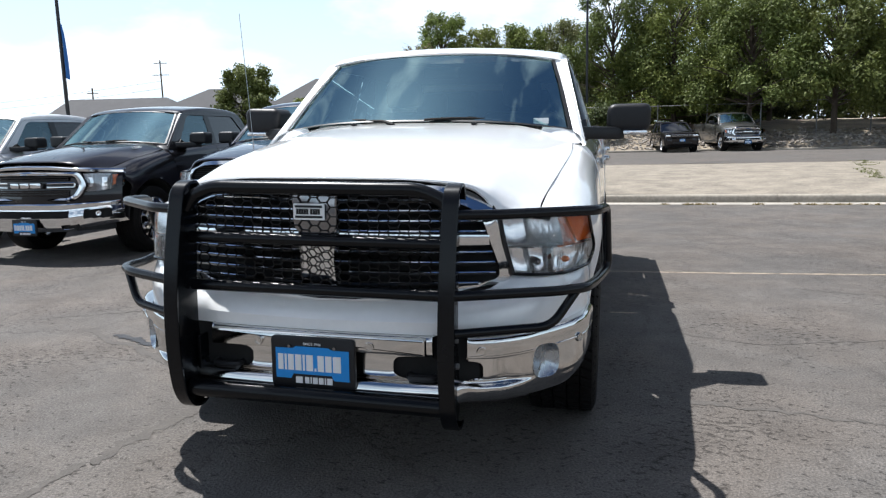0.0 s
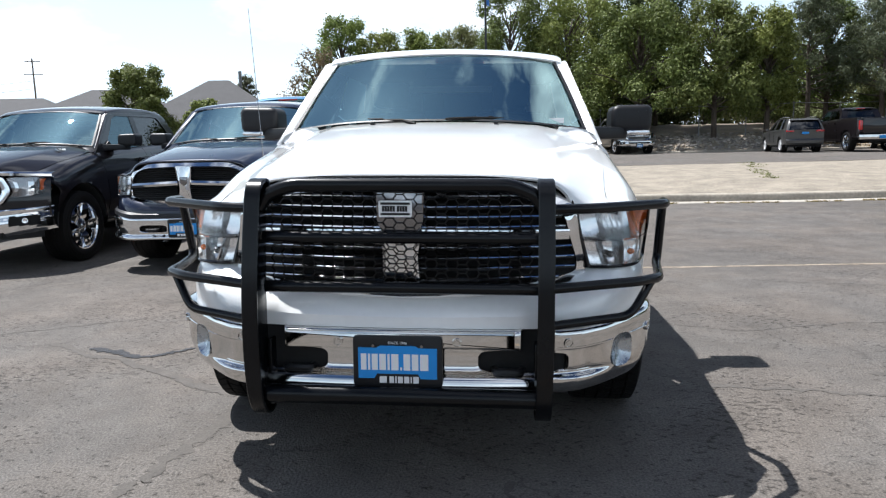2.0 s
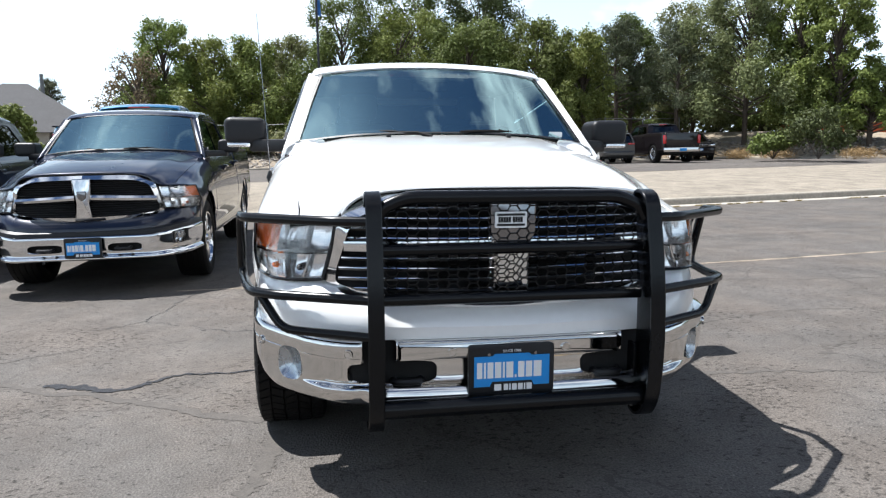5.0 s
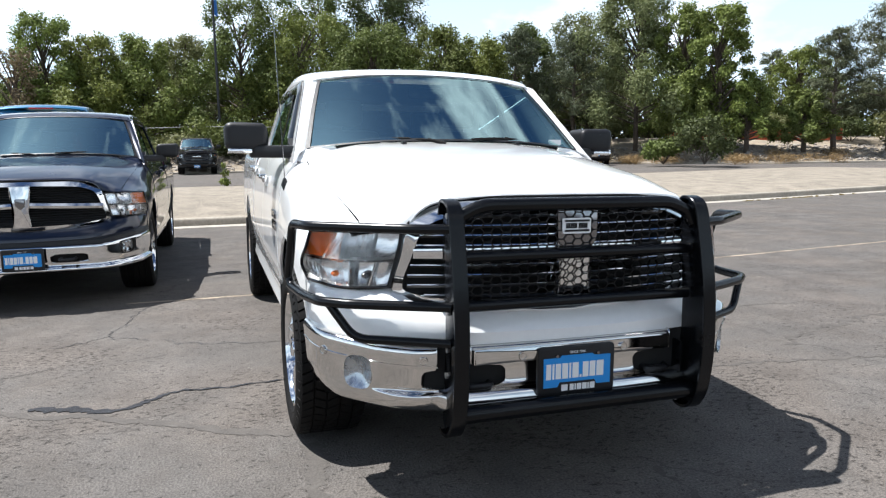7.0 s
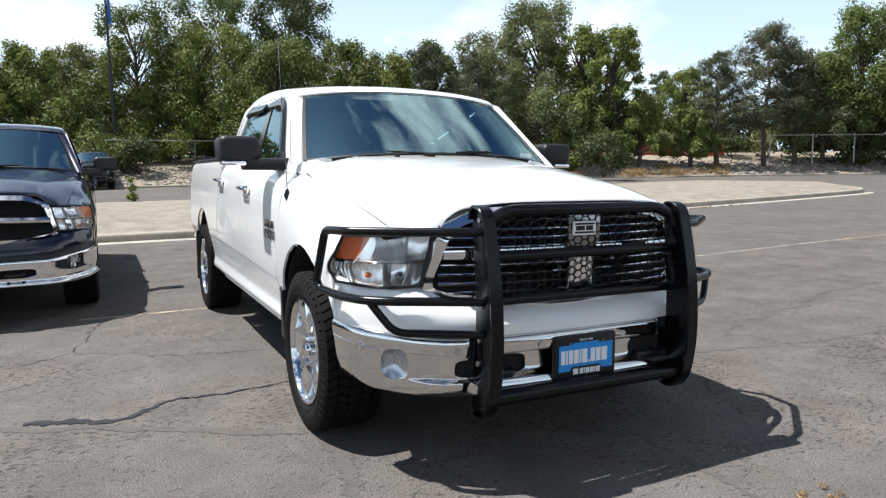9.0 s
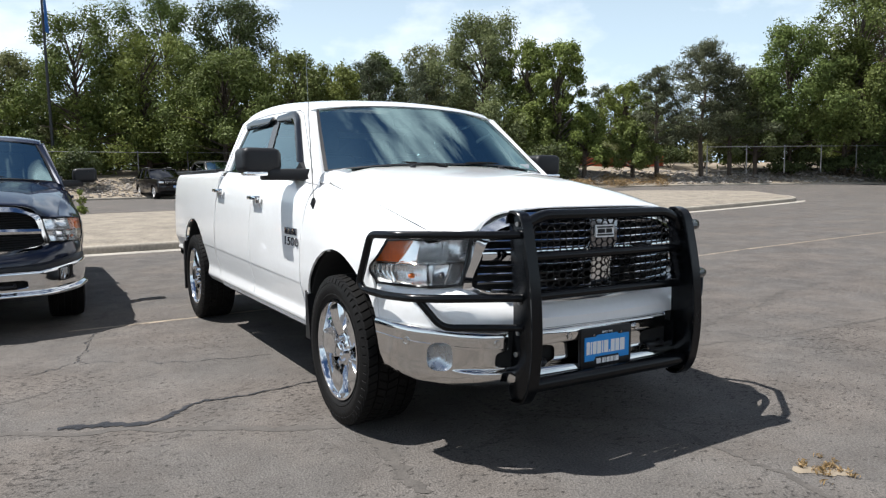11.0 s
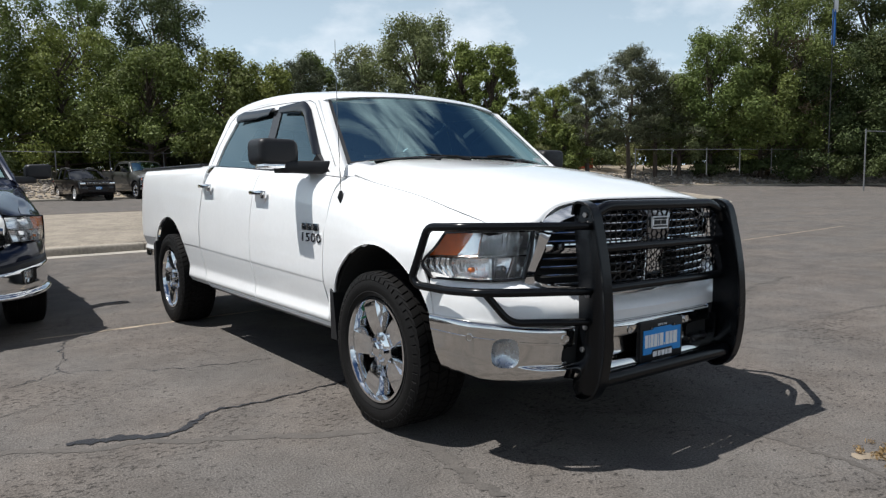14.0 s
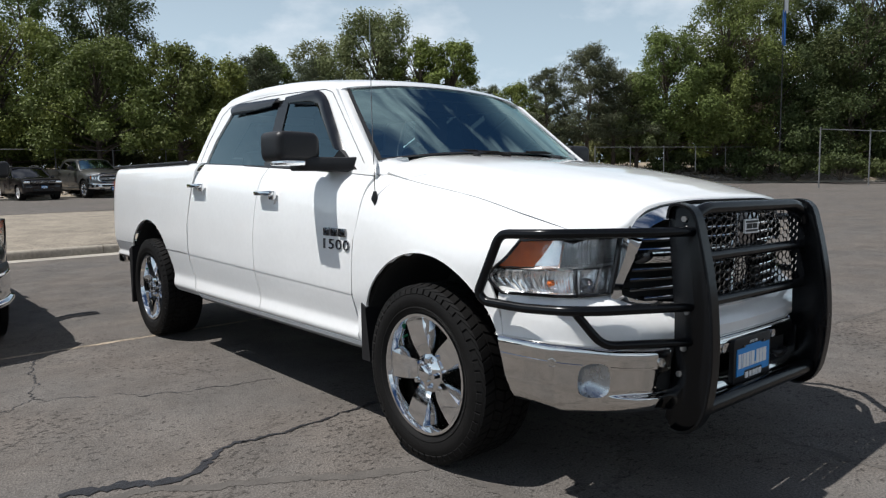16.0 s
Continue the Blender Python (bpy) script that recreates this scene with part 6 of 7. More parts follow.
def verge_line(x):
    return float(np.interp(x, [-60, 8.5, 11, 25, 31, 45, 70], [29.0, 29.0, 27.0, 26.0, 15.5, 9.0, -6.0]))


def verge_z(x, d):
    return rise(max(0.0, verge_line(x))) + 0.12 + float(np.interp(d, [0, 2, 6, 12, 40], [0.0, 0.35, 1.1, 1.7, 2.2])) * 1.0 + 0.14 * noise.noise((x * 0.35, d * 0.35, 2)) * min(1, d)


vx = np.concatenate([np.linspace(-300, -50, 8), np.linspace(-45, 75, 90), np.linspace(80, 400, 8)])
vd = np.concatenate([np.linspace(0, 14, 26), [20, 30, 60, 140, 400]])
sheet(bm, np.array([[(x + d * 0.0, kerb_line(min(x, 40)) + verge_line(x) + d, verge_z(x, d)) for d in vd] for x in vx]), flip=True)
strip("verge", bm, DIRT, "gravel and dry earth bank under the trees", "verge")
kerb_run("verge_kerb", [(x, verge_line(x) - 0.15) for x in np.linspace(-40, 74, 110)], 0.16, "low concrete kerb along the gravel bank", 0.12)

# stones on the bank
rng = random.Random(5)
ico = bmesh.new()
bmesh.ops.create_icosphere(ico, subdivisions=1, radius=1)
base_v = np.array([v.co[:] for v in ico.verts])
base_f = [[v.index for v in f.verts] for f in ico.faces]
ico.free()
V, F = [], []
for k in range(7000):
    x = rng.uniform(-22, 58)
    d = rng.uniform(0.1, 5.5) ** 1.0
    r = rng.uniform(0.04, 0.125)
    c = np.array((x, kerb_line(min(x, 40)) + verge_line(x) + d, verge_z(x, d) + r * 0.25))
    sc = np.array((rng.uniform(0.8, 1.5), rng.uniform(0.8, 1.4), rng.uniform(0.45, 0.8))) * r
    v = base_v * (1 + 0.22 * np.array([[rng.uniform(-1, 1)] for _ in base_v])) * sc
    a = rng.uniform(0, 6.28)
    v = v @ np.array([[math.cos(a), -math.sin(a), 0], [math.sin(a), math.cos(a), 0], [0, 0, 1]]) + c
    o = len(V)
    V += v.tolist()
    F += [[i + o for i in f] for f in base_f]
me = bpy.data.meshes.new("stones")
me.from_pydata(V, [], F)
me.materials.append(STONE)
tagged(new("stones", me), "tan and grey landscape stones strewn on the bank", "stones", kind="stuff")


# plain unseen wall added behind the camera; shapes reflections and sky light on the nose
bm = bmesh.new()
box(bm, -38, 30, -22.6, -22.2, -0.3, 3.0)
strip("unseen_wall_south", bm, WALLGREY, "plain grey wall added out of view for reflections", "wall")


# ---- cracks and lines on the asphalt ----
def ribbon(name, path, width, material_, label, jag=0.03, z=0.002, seed=1, category="crack", rag=0.09):
    """A ragged flat ribbon of sealant, crack or paint."""
    r = random.Random(seed)
    pts = [Vector((x, y, 0)) for x, y in path]
    run = [pts[0]]
    for a, b in zip(pts, pts[1:]):
        n = max(1, int((b - a).length / 0.015))
        run += [a.lerp(b, k / n) for k in range(1, n + 1)]
    rows, off, wide, ja, jb = [], 0.0, 1.0, 0.0, 0.0
    for k, p in enumerate(run):
        q = run[min(k + 1, len(run) - 1)] - run[max(k - 1, 0)]
        n = Vector((-q.y, q.x, 0)).normalized()
        off = off * 0.9 + r.uniform(-jag, jag) * 0.35
        wide = wide * 0.88 + r.uniform(0.3, 1.7) * 0.12
        w = width * wide * (0.3 if k in (0, len(run) - 1) else 1)
        ja, jb = ja * 0.6 + r.uniform(-rag, rag) * width, jb * 0.6 + r.uniform(-rag, rag) * width
        c = p + n * off
        s = c.y - kerb_line(c.x)
        rows.append([tuple(c + n * (w / 2 + ja) + Vector((0, 0, z + rise(s)))), tuple(c - n * (w / 2 + jb) + Vector((0, 0, z + rise(s))))])
    bm = bmesh.new()
    sheet(bm, np.array(rows))
    ob = part(name, bm, material_, None, smooth=False)
    return tagged(ob, label, category, kind="structure")


# ---- the trucks ----
LEAN = 1.25
white_truck = pickup(pose(0, 0, 0, 0, LEAN, 0), "white_pickup_truck", "white crew-cab pickup truck with a black steel grille guard", WHITE, "slats", CHROME, True, wheels_dz=(-0.02, 0.02))
grille_guard(white_truck)
white_truck_extras(white_truck)
pickup(pose(-2.87, 4.50, 0, 0, 0, 0), "dark_blue_pickup_truck", "dark blue crew-cab pickup truck with chrome cross grille", NAVY, "cross", CHROME, False, "trucks in the row")
black_truck = pickup(pose(-5.48, 4.40, 0, 0, 0, 0), "black_pickup_truck", "black-brown crew-cab pickup truck with chrome grille and bumper", BLACKP, "new", CHROME, False, "trucks in the row")


pickup(pose(-8.35, 4.6, 0, 0, 0, 0), "silver_pickup_truck", "silver-white crew-cab pickup truck parked in the row", SILVER, "new", CHROME, False, "trucks in the row")
pickup(pose(-4.35, 15.0, 0.36, 0, 0, 180), "bright_blue_pickup_truck", "bright blue crew-cab pickup truck parked tail out", TEAL, "new", CHROME, False, "trucks in the row").scale = (1.06, 1.06, 1.09)
pickup(pose(8.05, 38.6, 0.42, 0, 0, 10), "silver_heavy_pickup_truck", "grey heavy-duty pickup truck with bright chrome grille", GREYP, "new", CHROME, False, "vehicles across the road").scale = (1.13, 1.13, 1.15)
pickup(pose(18.39, 36.7, 0.42, 0, 0, 179), "black_heavy_pickup_truck", "black heavy-duty pickup truck parked tail out across the road", BLACKP, "new", CHROME, False, "vehicles across the road", plate_on=False).scale = (1.12, 1.12, 1.16)
pickup(pose(-2.0, 38.2, 0.42, 0, 0, 0), "black_heavy_pickup_truck", "black heavy-duty pickup truck with a blacked-out nose across the road", BLACKP, "new", GLOSSBLACK, False, "vehicles across the road", trim=GLOSSBLACK).scale = (1.06, 1.06, 1.1)
hood_plate(black_truck)


# ---- sport utility cars ----
def suv(m, name, label, P, rear_plate=False, group="vehicles across the road"):
    """A five-door sport utility car. Nose towards -y, front axle at y = 0."""
    t = thing(name, m, label, "car", group)
    sec = []
    for y, wz in ((-0.86, ((0.80, 0.42), (0.84, 0.55), (0.84, 0.70), (0.82, 0.95), (0.70, 1.02), (0.0, 1.05))),
                  (-0.70, ((0.90, 0.36), (0.93, 0.55), (0.94, 0.75), (0.91, 0.97), (0.76, 1.06), (0.0, 1.10))),
                  (0.10, ((0.93, 0.36), (0.96, 0.55), (0.97, 0.80), (0.95, 0.99), (0.80, 1.10), (0.0, 1.15))),
                  (0.62, ((0.93, 0.36), (0.96, 0.55), (0.97, 0.80), (0.95, 1.02), (0.84, 1.13), (0.0, 1.19))),
                  (2.00, ((0.93, 0.36), (0.96, 0.55), (0.97, 0.80), (0.96, 1.04), (0.86, 1.15), (0.0, 1.20))),
                  (3.30, ((0.93, 0.38), (0.96, 0.55), (0.97, 0.80), (0.96, 1.06), (0.86, 1.17), (0.0, 1.22))),
                  (3.80, ((0.84, 0.44), (0.88, 0.58), (0.90, 0.80), (0.88, 1.06), (0.80, 1.17), (0.0, 1.22)))):
        half = [(x, y + (0.10 * (x / 0.9) ** 2 if y < 0 else -0.10 * (x / 0.9) ** 2 if y > 3.5 else 0), z) for x, z in wz]
        sec.append(half + [(-x, b, c) for x, b, c in half[-2::-1]])
    pts = net_points(sec, 72, 61)
    inside = cut_arch(pts, 0.0, 0.40, 0.41) | cut_arch(pts, 2.93, 0.40, 0.41)
    bm = bmesh.new()
    sheet(bm, pts, skip=inside & (np.abs(pts[..., 0]) > 0.6))
    bm.faces.new([v for v in (bm.verts.new(tuple(q)) for q in pts[0])])
    bm.faces.new([v for v in (bm.verts.new(tuple(q)) for q in pts[-1])])
    bmesh.ops.delete(bm, geom=[v for v in bm.verts if not v.link_faces], context="VERTS")
    bmesh.ops.recalc_face_normals(bm, faces=bm.faces)
    part("body", bm, P, t)
    # glasshouse
    def ring(z, yf, yr, w):
        return [(-w, yf + 0.14, z), (-w * 0.55, yf + 0.03, z), (0, yf, z), (w * 0.55, yf + 0.03, z), (w, yf + 0.14, z), (w * 1.01, (yf + yr) / 2, z), (w, yr - 0.10, z), (w * 0.55, yr - 0.02, z), (0, yr, z), (-w * 0.55, yr - 0.02, z), (-w, yr - 0.10, z), (-w * 1.01, (yf + yr) / 2, z), (-w, yf + 0.14, z)]
    lv = [ring(1.12, 0.52, 3.82, 0.88), ring(1.40, 0.98, 3.70, 0.80), ring(1.64, 1.42, 3.55, 0.70)]
    bm = bmesh.new()
    sheet(bm, np.array(lv))
    bmesh.ops.recalc_face_normals(bm, faces=bm.faces)
    part("glasshouse", bm, TINTGLASS, t, "dark tinted glass")
    bm = bmesh.new()
    rf = [[(x * w, yy, z) for x in (-1, -0.6, 0, 0.6, 1)] for yy, w, z in ((1.40, 0.69, 1.640), (1.55, 0.72, 1.70), (2.3, 0.72, 1.735), (3.2, 0.70, 1.71), (3.62, 0.68, 1.63))]
    for r in rf:
        r[0] = (r[0][0] * 1.02, r[0][1], r[0][2] - 0.035)
        r[4] = (r[4][0] * 1.02, r[4][1], r[4][2] - 0.035)
    sheet(bm, net_points(rf, 14, 13))
    thicken(bm, 0.04)
    part("roof", bm, P, t)
    for s in (-1, 1):
        for a, b in (((0.88, 0.66, 1.13), (0.71, 1.54, 1.64)), ((0.885, 1.75, 1.14), (0.715, 1.95, 1.66)), ((0.885, 2.75, 1.15), (0.715, 2.75, 1.66))):
            bm = bmesh.new()
            tube(bm, [(s * a[0], a[1], a[2]), (s * b[0], b[1], b[2])], 0.045, 6)
            part("pillar", bm, P, t)
        # painted rear quarter that wraps round to the hatch
        bm = bmesh.new()
        quarter = [[(s * 0.900, 3.24, 1.10), (s * 0.898, 3.62, 1.10), (s * 0.870, 3.76, 1.10), (s * 0.76, 3.81, 1.10)],
                   [(s * 0.818, 3.20, 1.40), (s * 0.815, 3.50, 1.40), (s * 0.785, 3.63, 1.40), (s * 0.69, 3.69, 1.40)],
                   [(s * 0.718, 3.12, 1.66), (s * 0.716, 3.36, 1.65), (s * 0.69, 3.48, 1.64), (s * 0.60, 3.555, 1.63)]]
        sheet(bm, net_points(quarter, 9, 10))
        thicken(bm, 0.012)
        part("rear_quarter", bm, P, t)
        bm = bmesh.new()
        box(bm, s * 0.95, s * 1.10, 0.78, 0.90, 1.10, 1.24, 0.03)
        part("door_mirror", bm, P, t)
        for y0, z0 in ((1.62, 1.02), (2.62, 1.04)):
            bm = bmesh.new()
            box(bm, s * 0.955, s * 0.995, y0 - 0.10, y0 + 0.10, z0 - 0.015, z0 + 0.015, 0.008)
            part("door_handle", bm, P, t)
        for y0 in (1.02, 1.86, 2.86):
            bm = bmesh.new()
            tube(bm, [(s * 0.972, y0, 0.50), (s * 0.982, y0, 0.80), (s * 0.966, y0, 1.06)], 0.006, 4)
            part("door_gap", bm, VOIDM, t)
        bm = bmesh.new()
        box(bm, s * 0.58, s * 0.86, -0.83, -0.60, 0.84, 0.96, 0.03)
        part("head_lamp", bm, REFLECT, t, "clear head lamp")
        bm = bmesh.new()
        box(bm, s * 0.52, s * 0.885, 3.58, 3.80, 1.015, 1.10, 0.02)
        part("tail_light", bm, REDLENS, t, "red tail light")
        for y in (0.0, 2.93):
            wheel(t, s * 0.875, y, 0.385, s, SILVER, False, 0.385, 0.265)
        bm = bmesh.new()
        tube(bm, [(s * 0.62, 1.6, 1.735), (s * 0.63, 2.4, 1.775), (s * 0.61, 3.3, 1.73)], 0.018, 6)
        part("roof_rail", bm, STEEL, t)
    bm = bmesh.new()
    prism(bm, rounded([(-0.56, 0.84), (0.56, 0.84), (0.58, 0.98), (-0.58, 0.98)], 0.03), "y", -0.885, -0.80, 0.01)
    g = part("grille", bm, GLOSSBLACK, t, "black seven-slot grille")
    for k in range(7):
        bm = bmesh.new()
        x = -0.48 + k * 0.16
        loop = rounded([(x - 0.055, 0.862), (x + 0.055, 0.862), (x + 0.055, 0.962), (x - 0.055, 0.962)], 0.03)
        tube(bm, [(a, -0.892, b) for a, b in loop], 0.012, 6, closed=True)
        part("slot_frame", bm, CHROME, g)
    bm = bmesh.new()
    box(bm, -0.50, 0.50, -0.925, -0.80, 0.46, 0.56, 0.03)
    part("lower_grille", bm, PLASTIC, t)
    bm = bmesh.new()
    sheet(bm, np.array([[(x, 3.50 - 0.10 * (x / 0.68) ** 2, 1.665), (x, 3.62 - 0.10 * (x / 0.68) ** 2, 1.650), (x, 3.70 - 0.10 * (x / 0.68) ** 2, 1.615)] for x in np.linspace(-0.66, 0.66, 13)]))
    thicken(bm, 0.02)
    part("spoiler", bm, P, t)
    bm = bmesh.new()
    sheet(bm, np.array([[(x, 3.84 - 0.12 * (x / 0.9) ** 2, 0.66), (x, 3.90 - 0.14 * (x / 0.9) ** 2, 0.60), (x, 3.89 - 0.14 * (x / 0.9) ** 2, 0.46), (x, 3.80 - 0.12 * (x / 0.9) ** 2, 0.38)] for x in np.linspace(-0.88, 0.88, 21)]))
    thicken(bm, 0.015)
    part("rear_bumper", bm, P, t)
    bm = bmesh.new()
    sheet(bm, np.array([[(x, -0.86 + 0.14 * (x / 0.85) ** 2, 0.78), (x, -0.93 + 0.18 * (x / 0.85) ** 2, 0.72), (x, -0.93 + 0.18 * (x / 0.85) ** 2, 0.62), (x, -0.90 + 0.16 * (x / 0.85) ** 2, 0.44), (x, -0.80 + 0.14 * (x / 0.85) ** 2, 0.36)] for x in np.linspace(-0.84, 0.84, 21)]))
    thicken(bm, 0.012)
    part("front_bumper", bm, P, t)
    bm = bmesh.new()
    box(bm, -0.80, 0.80, -0.5, 3.5, 0.26, 0.50)
    part("underside", bm, VOIDM, t)
    plate(t, -0.95, 0.66)
    if rear_plate:
        bm = bmesh.new()
        box(bm, -0.16, 0.16, 3.82, 3.85, 0.90, 1.01, 0.004)
        part("rear_plate", bm, PLATEBLUE, t, "blue dealer plate")
    return t


suv(pose(4.75, 38.0, 0.42, 0, 0, 7), "dark_suv", "dark green-black sport utility car with slotted grille", BLACKP)
suv(pose(15.93, 37.0, 0.42, 0, 0, 174), "grey_suv", "grey sport utility car parked facing away", GREYP, True)
suv(pose(21.8, 36.15, 0.42, 0, 0, -15), "black_suv", "black sport utility car behind the pickup", BLACKP)


# ---- trees ----
def leaf_cloud(lobes, count, size, seed, material_, name, parent, slim=0.55):
    """Leaves strewn through lobes (centre, radii), thicker towards their skin and clumped along twigs."""
    g = np.random.default_rng(seed)
    wts = np.array([r[0] * r[1] * r[2] for _, r in lobes]) ** 0.7
    pick = g.choice(len(lobes), size=count, p=wts / wts.sum())
    C, R = np.array([c for c, _ in lobes])[pick], np.array([r for _, r in lobes])[pick]
    unit = lambda a: a / (np.linalg.norm(a, axis=1, keepdims=True) + 1e-9)
    d = unit(g.normal(size=(count, 3)))
    # twigs: leaves gather round a limited set of directions, which leaves gaps between them
    tw = unit(g.normal(size=(260, 3)))
    d = unit(d * 0.42 + tw[g.integers(0, 260, count)] * 0.75)
    k = g.random((count, 1)) ** 0.42
    bulge = 0.82 + 0.26 * np.sin(d[:, :1] * 5 + C[:, :1] * 3) * np.cos(d[:, 2:3] * 6 + C[:, 1:2] * 2) + 0.10 * g.normal(size=(count, 1))
    P = C + d * R * k * bulge
    w = unit(d * 0.9 + unit(g.normal(size=(count, 3))) * 0.85 + np.array((0, 0, 0.35)))
    u = unit(np.cross(w, g.normal(size=(count, 3))) + np.array((0, 0, -0.3)))
    v = np.cross(w, u)
    s = size * g.uniform(0.6, 1.4, (count, 1))
    V = np.stack([P - u * s, P + v * s * slim + w * s * 0.18, P + u * s, P - v * s * slim + w * s * 0.18], 1).reshape(-1, 3)
    F = np.arange(count * 4).reshape(-1, 4)
    me = bpy.data.meshes.new(name)
    me.vertices.add(count * 4)
    me.vertices.foreach_set("co", V.ravel())
    me.loops.add(count * 4)
    me.loops.foreach_set("vertex_index", F.ravel())
    me.polygons.add(count)
    me.polygons.foreach_set("loop_start", np.arange(count) * 4)
    me.update(calc_edges=True)
    me.materials.append(material_)
    ob = new(name, me)
    ob.parent = parent
    return ob


def tree(m, height, width, material_, seed, label, kind="broad", leaves=7000, trunk=0.18, low=0.12):
    rng = random.Random(seed)
    t = thing("tree" if kind == "broad" else "pine_tree", m, label, "tree", "trees along the bank")
    bm = bmesh.new()
    lobes = []
    lean = rng.uniform(-0.04, 0.04)
    top = Vector((lean * height, 0, height * 0.82))
    tube(bm, [(0, 0, -0.3), (0.02 * height * rng.uniform(-1, 1), 0, height * 0.3), (lean * height * 0.6, 0.02 * height, height * 0.6), tuple(top)], [trunk, trunk * 0.8, trunk * 0.5, trunk * 0.12], 8)
    if kind == "broad":
        n = 44
        for k in range(n):
            f = low + (0.95 - low) * (k + 0.5) / n
            a = k * 2.4 + rng.uniform(-0.5, 0.5)
            reach = width * 0.5 * (0.62 + 0.38 * math.sin(math.pi * min(1, 0.15 + f * 0.8))) * (1.25 - 0.75 * f) * rng.uniform(0.35, 1.02)
            c = Vector((math.cos(a) * reach, math.sin(a) * reach, height * f))
            tube(bm, [(lean * height * f, 0, height * f * 0.72), tuple(c * 0.6 + Vector((0, 0, height * f * 0.35))), tuple(c)], [trunk * 0.35, trunk * 0.2, trunk * 0.06], 6)
            r = width * rng.uniform(0.085, 0.175) * (1.1 - 0.35 * f)
            lobes.append((tuple(c), (r, r, r * rng.uniform(0.75, 1.2))))
        lobes.append(((lean * height, 0, height * 0.92), (width * 0.12, width * 0.12, height * 0.09)))
        size, slim = 0.097, 0.5
    else:
        n = 34
        for k in range(n):
            f = low + (0.97 - low) * k / n
            a = k * 2.4 + rng.uniform(-0.4, 0.4)
            reach = width * 0.5 * (1.05 - f) ** 0.6 * rng.uniform(0.5, 1.0)
            c = Vector((math.cos(a) * reach, math.sin(a) * reach, height * f + reach * 0.15))
            tube(bm, [(0, 0, height * f * 0.93), tuple(c)], [trunk * 0.25, trunk * 0.06], 6)
            r = width * rng.uniform(0.06, 0.11)
            lobes.append((tuple(c), (r * 1.15, r * 1.15, r * 0.8)))
            lobes.append((tuple(c * 0.6 + Vector((0, 0, height * f * 0.4))), (r, r, r * 0.7)))
        lobes.append(((0, 0, height * 0.94), (width * 0.06, width * 0.06, height * 0.07)))
        size, slim = 0.15, 0.15
    part("trunk", bm, BARK, t, "rough bark trunk and limbs")
    leaf_cloud(lobes, int(leaves * (2.3 if kind == "broad" else 1.4)), size, seed, material_, "crown", t, slim)
    return t


# bearing, distance, top's height, width, leaves, kind, leaf count
TREES_BEHIND = [
    (-10.4, 46, 9.6, 6.0, LEAF_LIGHT, "broad", 11000), (-7.2, 42, 7.9, 6.5, LEAF_LIGHT, "broad", 11000), (-4.2, 44, 8.2, 6.0, LEAF_LIGHT, "broad", 11000),
    (-1.2, 49, 9.2, 6.5, LEAF_OLIVE, "broad", 9000), (3.0, 46, 11.2, 8.0, LEAF, "broad", 15000),
]
TREES_ROAD = [
    (7.5, 38, 8.6, 8.0, LEAF_LIGHT, "broad", 15000), (9.0, 49, 13.2, 10.0, LEAF, "broad", 17000), (14.0, 47, 13.0, 10.0, LEAF_DARK, "broad", 17000),
    (13.0, 37, 7.8, 7.5, LEAF, "broad", 14000), (18.5, 43, 9.0, 7.0, LEAF, "broad", 12000), (22.0, 48, 9.0, 6.0, LEAF_LIGHT, "broad", 9000),
    (25.5, 48, 9.8, 5.0, LEAF, "broad", 9000), (24.5, 40, 8.0, 6.5, NEEDLE, "pine", 9000), (29.0, 39, 7.8, 6.5, NEEDLE, "pine", 9000),
    (30.0, 51, 11.0, 8.0, LEAF_OLIVE, "broad", 12000),
]
TREES_ISLAND = [
    (33.8, 50, 12.8, 9.5, LEAF_OLIVE, "broad", 15000), (37.2, 44, 9.8, 5.0, LEAF_LIGHT, "broad", 9000), (39.8, 42, 9.3, 4.5, LEAF_LIGHT, "broad", 8000),
    (38.5, 39, 5.0, 5.0, LEAF, "broad", 8000), (41.8, 43, 5.2, 3.6, LEAF_LIGHT, "broad", 5000), (45.6, 45, 4.6, 3.4, LEAF, "broad", 4500),
    (43.3, 66, 9.5, 5.0, NEEDLE, "pine", 5000), (45.2, 62, 9.0, 7.0, LEAF_LIGHT, "broad", 8000), (47.5, 43, 7.6, 4.6, NEEDLE, "pine", 7000),
]
TREES_GATE = [
    (50.8, 44, 8.9, 7.4, NEEDLE, "pine", 12500), (52.8, 47, 8.0, 7.0, NEEDLE, "pine", 9000), (54.6, 46, 7.4, 5.0, LEAF_OLIVE, "broad", 8000), (57.0, 52, 11.0, 9.4, LEAF, "broad", 15000),
    (61.0, 52, 13.6, 10.0, LEAF, "broad", 14000), (60.5, 47, 9.0, 6.0, LEAF, "broad", 11000), (69.6, 44, 9.5, 7.5, LEAF_DARK, "broad", 14000),
    (64.5, 44, 8.4, 7.0, LEAF_DARK, "broad", 14000), (70.5, 58, 16.0, 11.0, LEAF_DARK, "broad", 20000), (62.8, 45, 9.2, 4.0, NEEDLE_DRY, "broad", 2600), (73.5, 47, 13.0, 9.0, LEAF_DARK, "broad", 15000),
]
TREES_DEEP = [
    (63.6, 68, 17.5, 12.0, LEAF, "broad", 20000), (67.2, 69, 18.5, 12.0, LEAF_DARK, "broad", 19000), (71.5, 70, 19.0, 12.0, LEAF, "broad", 20000), (76.5, 62, 17.5, 12.0, LEAF, "broad", 18000),
]
TREES = TREES_BEHIND + TREES_ROAD + TREES_ISLAND + TREES_GATE + TREES_DEEP
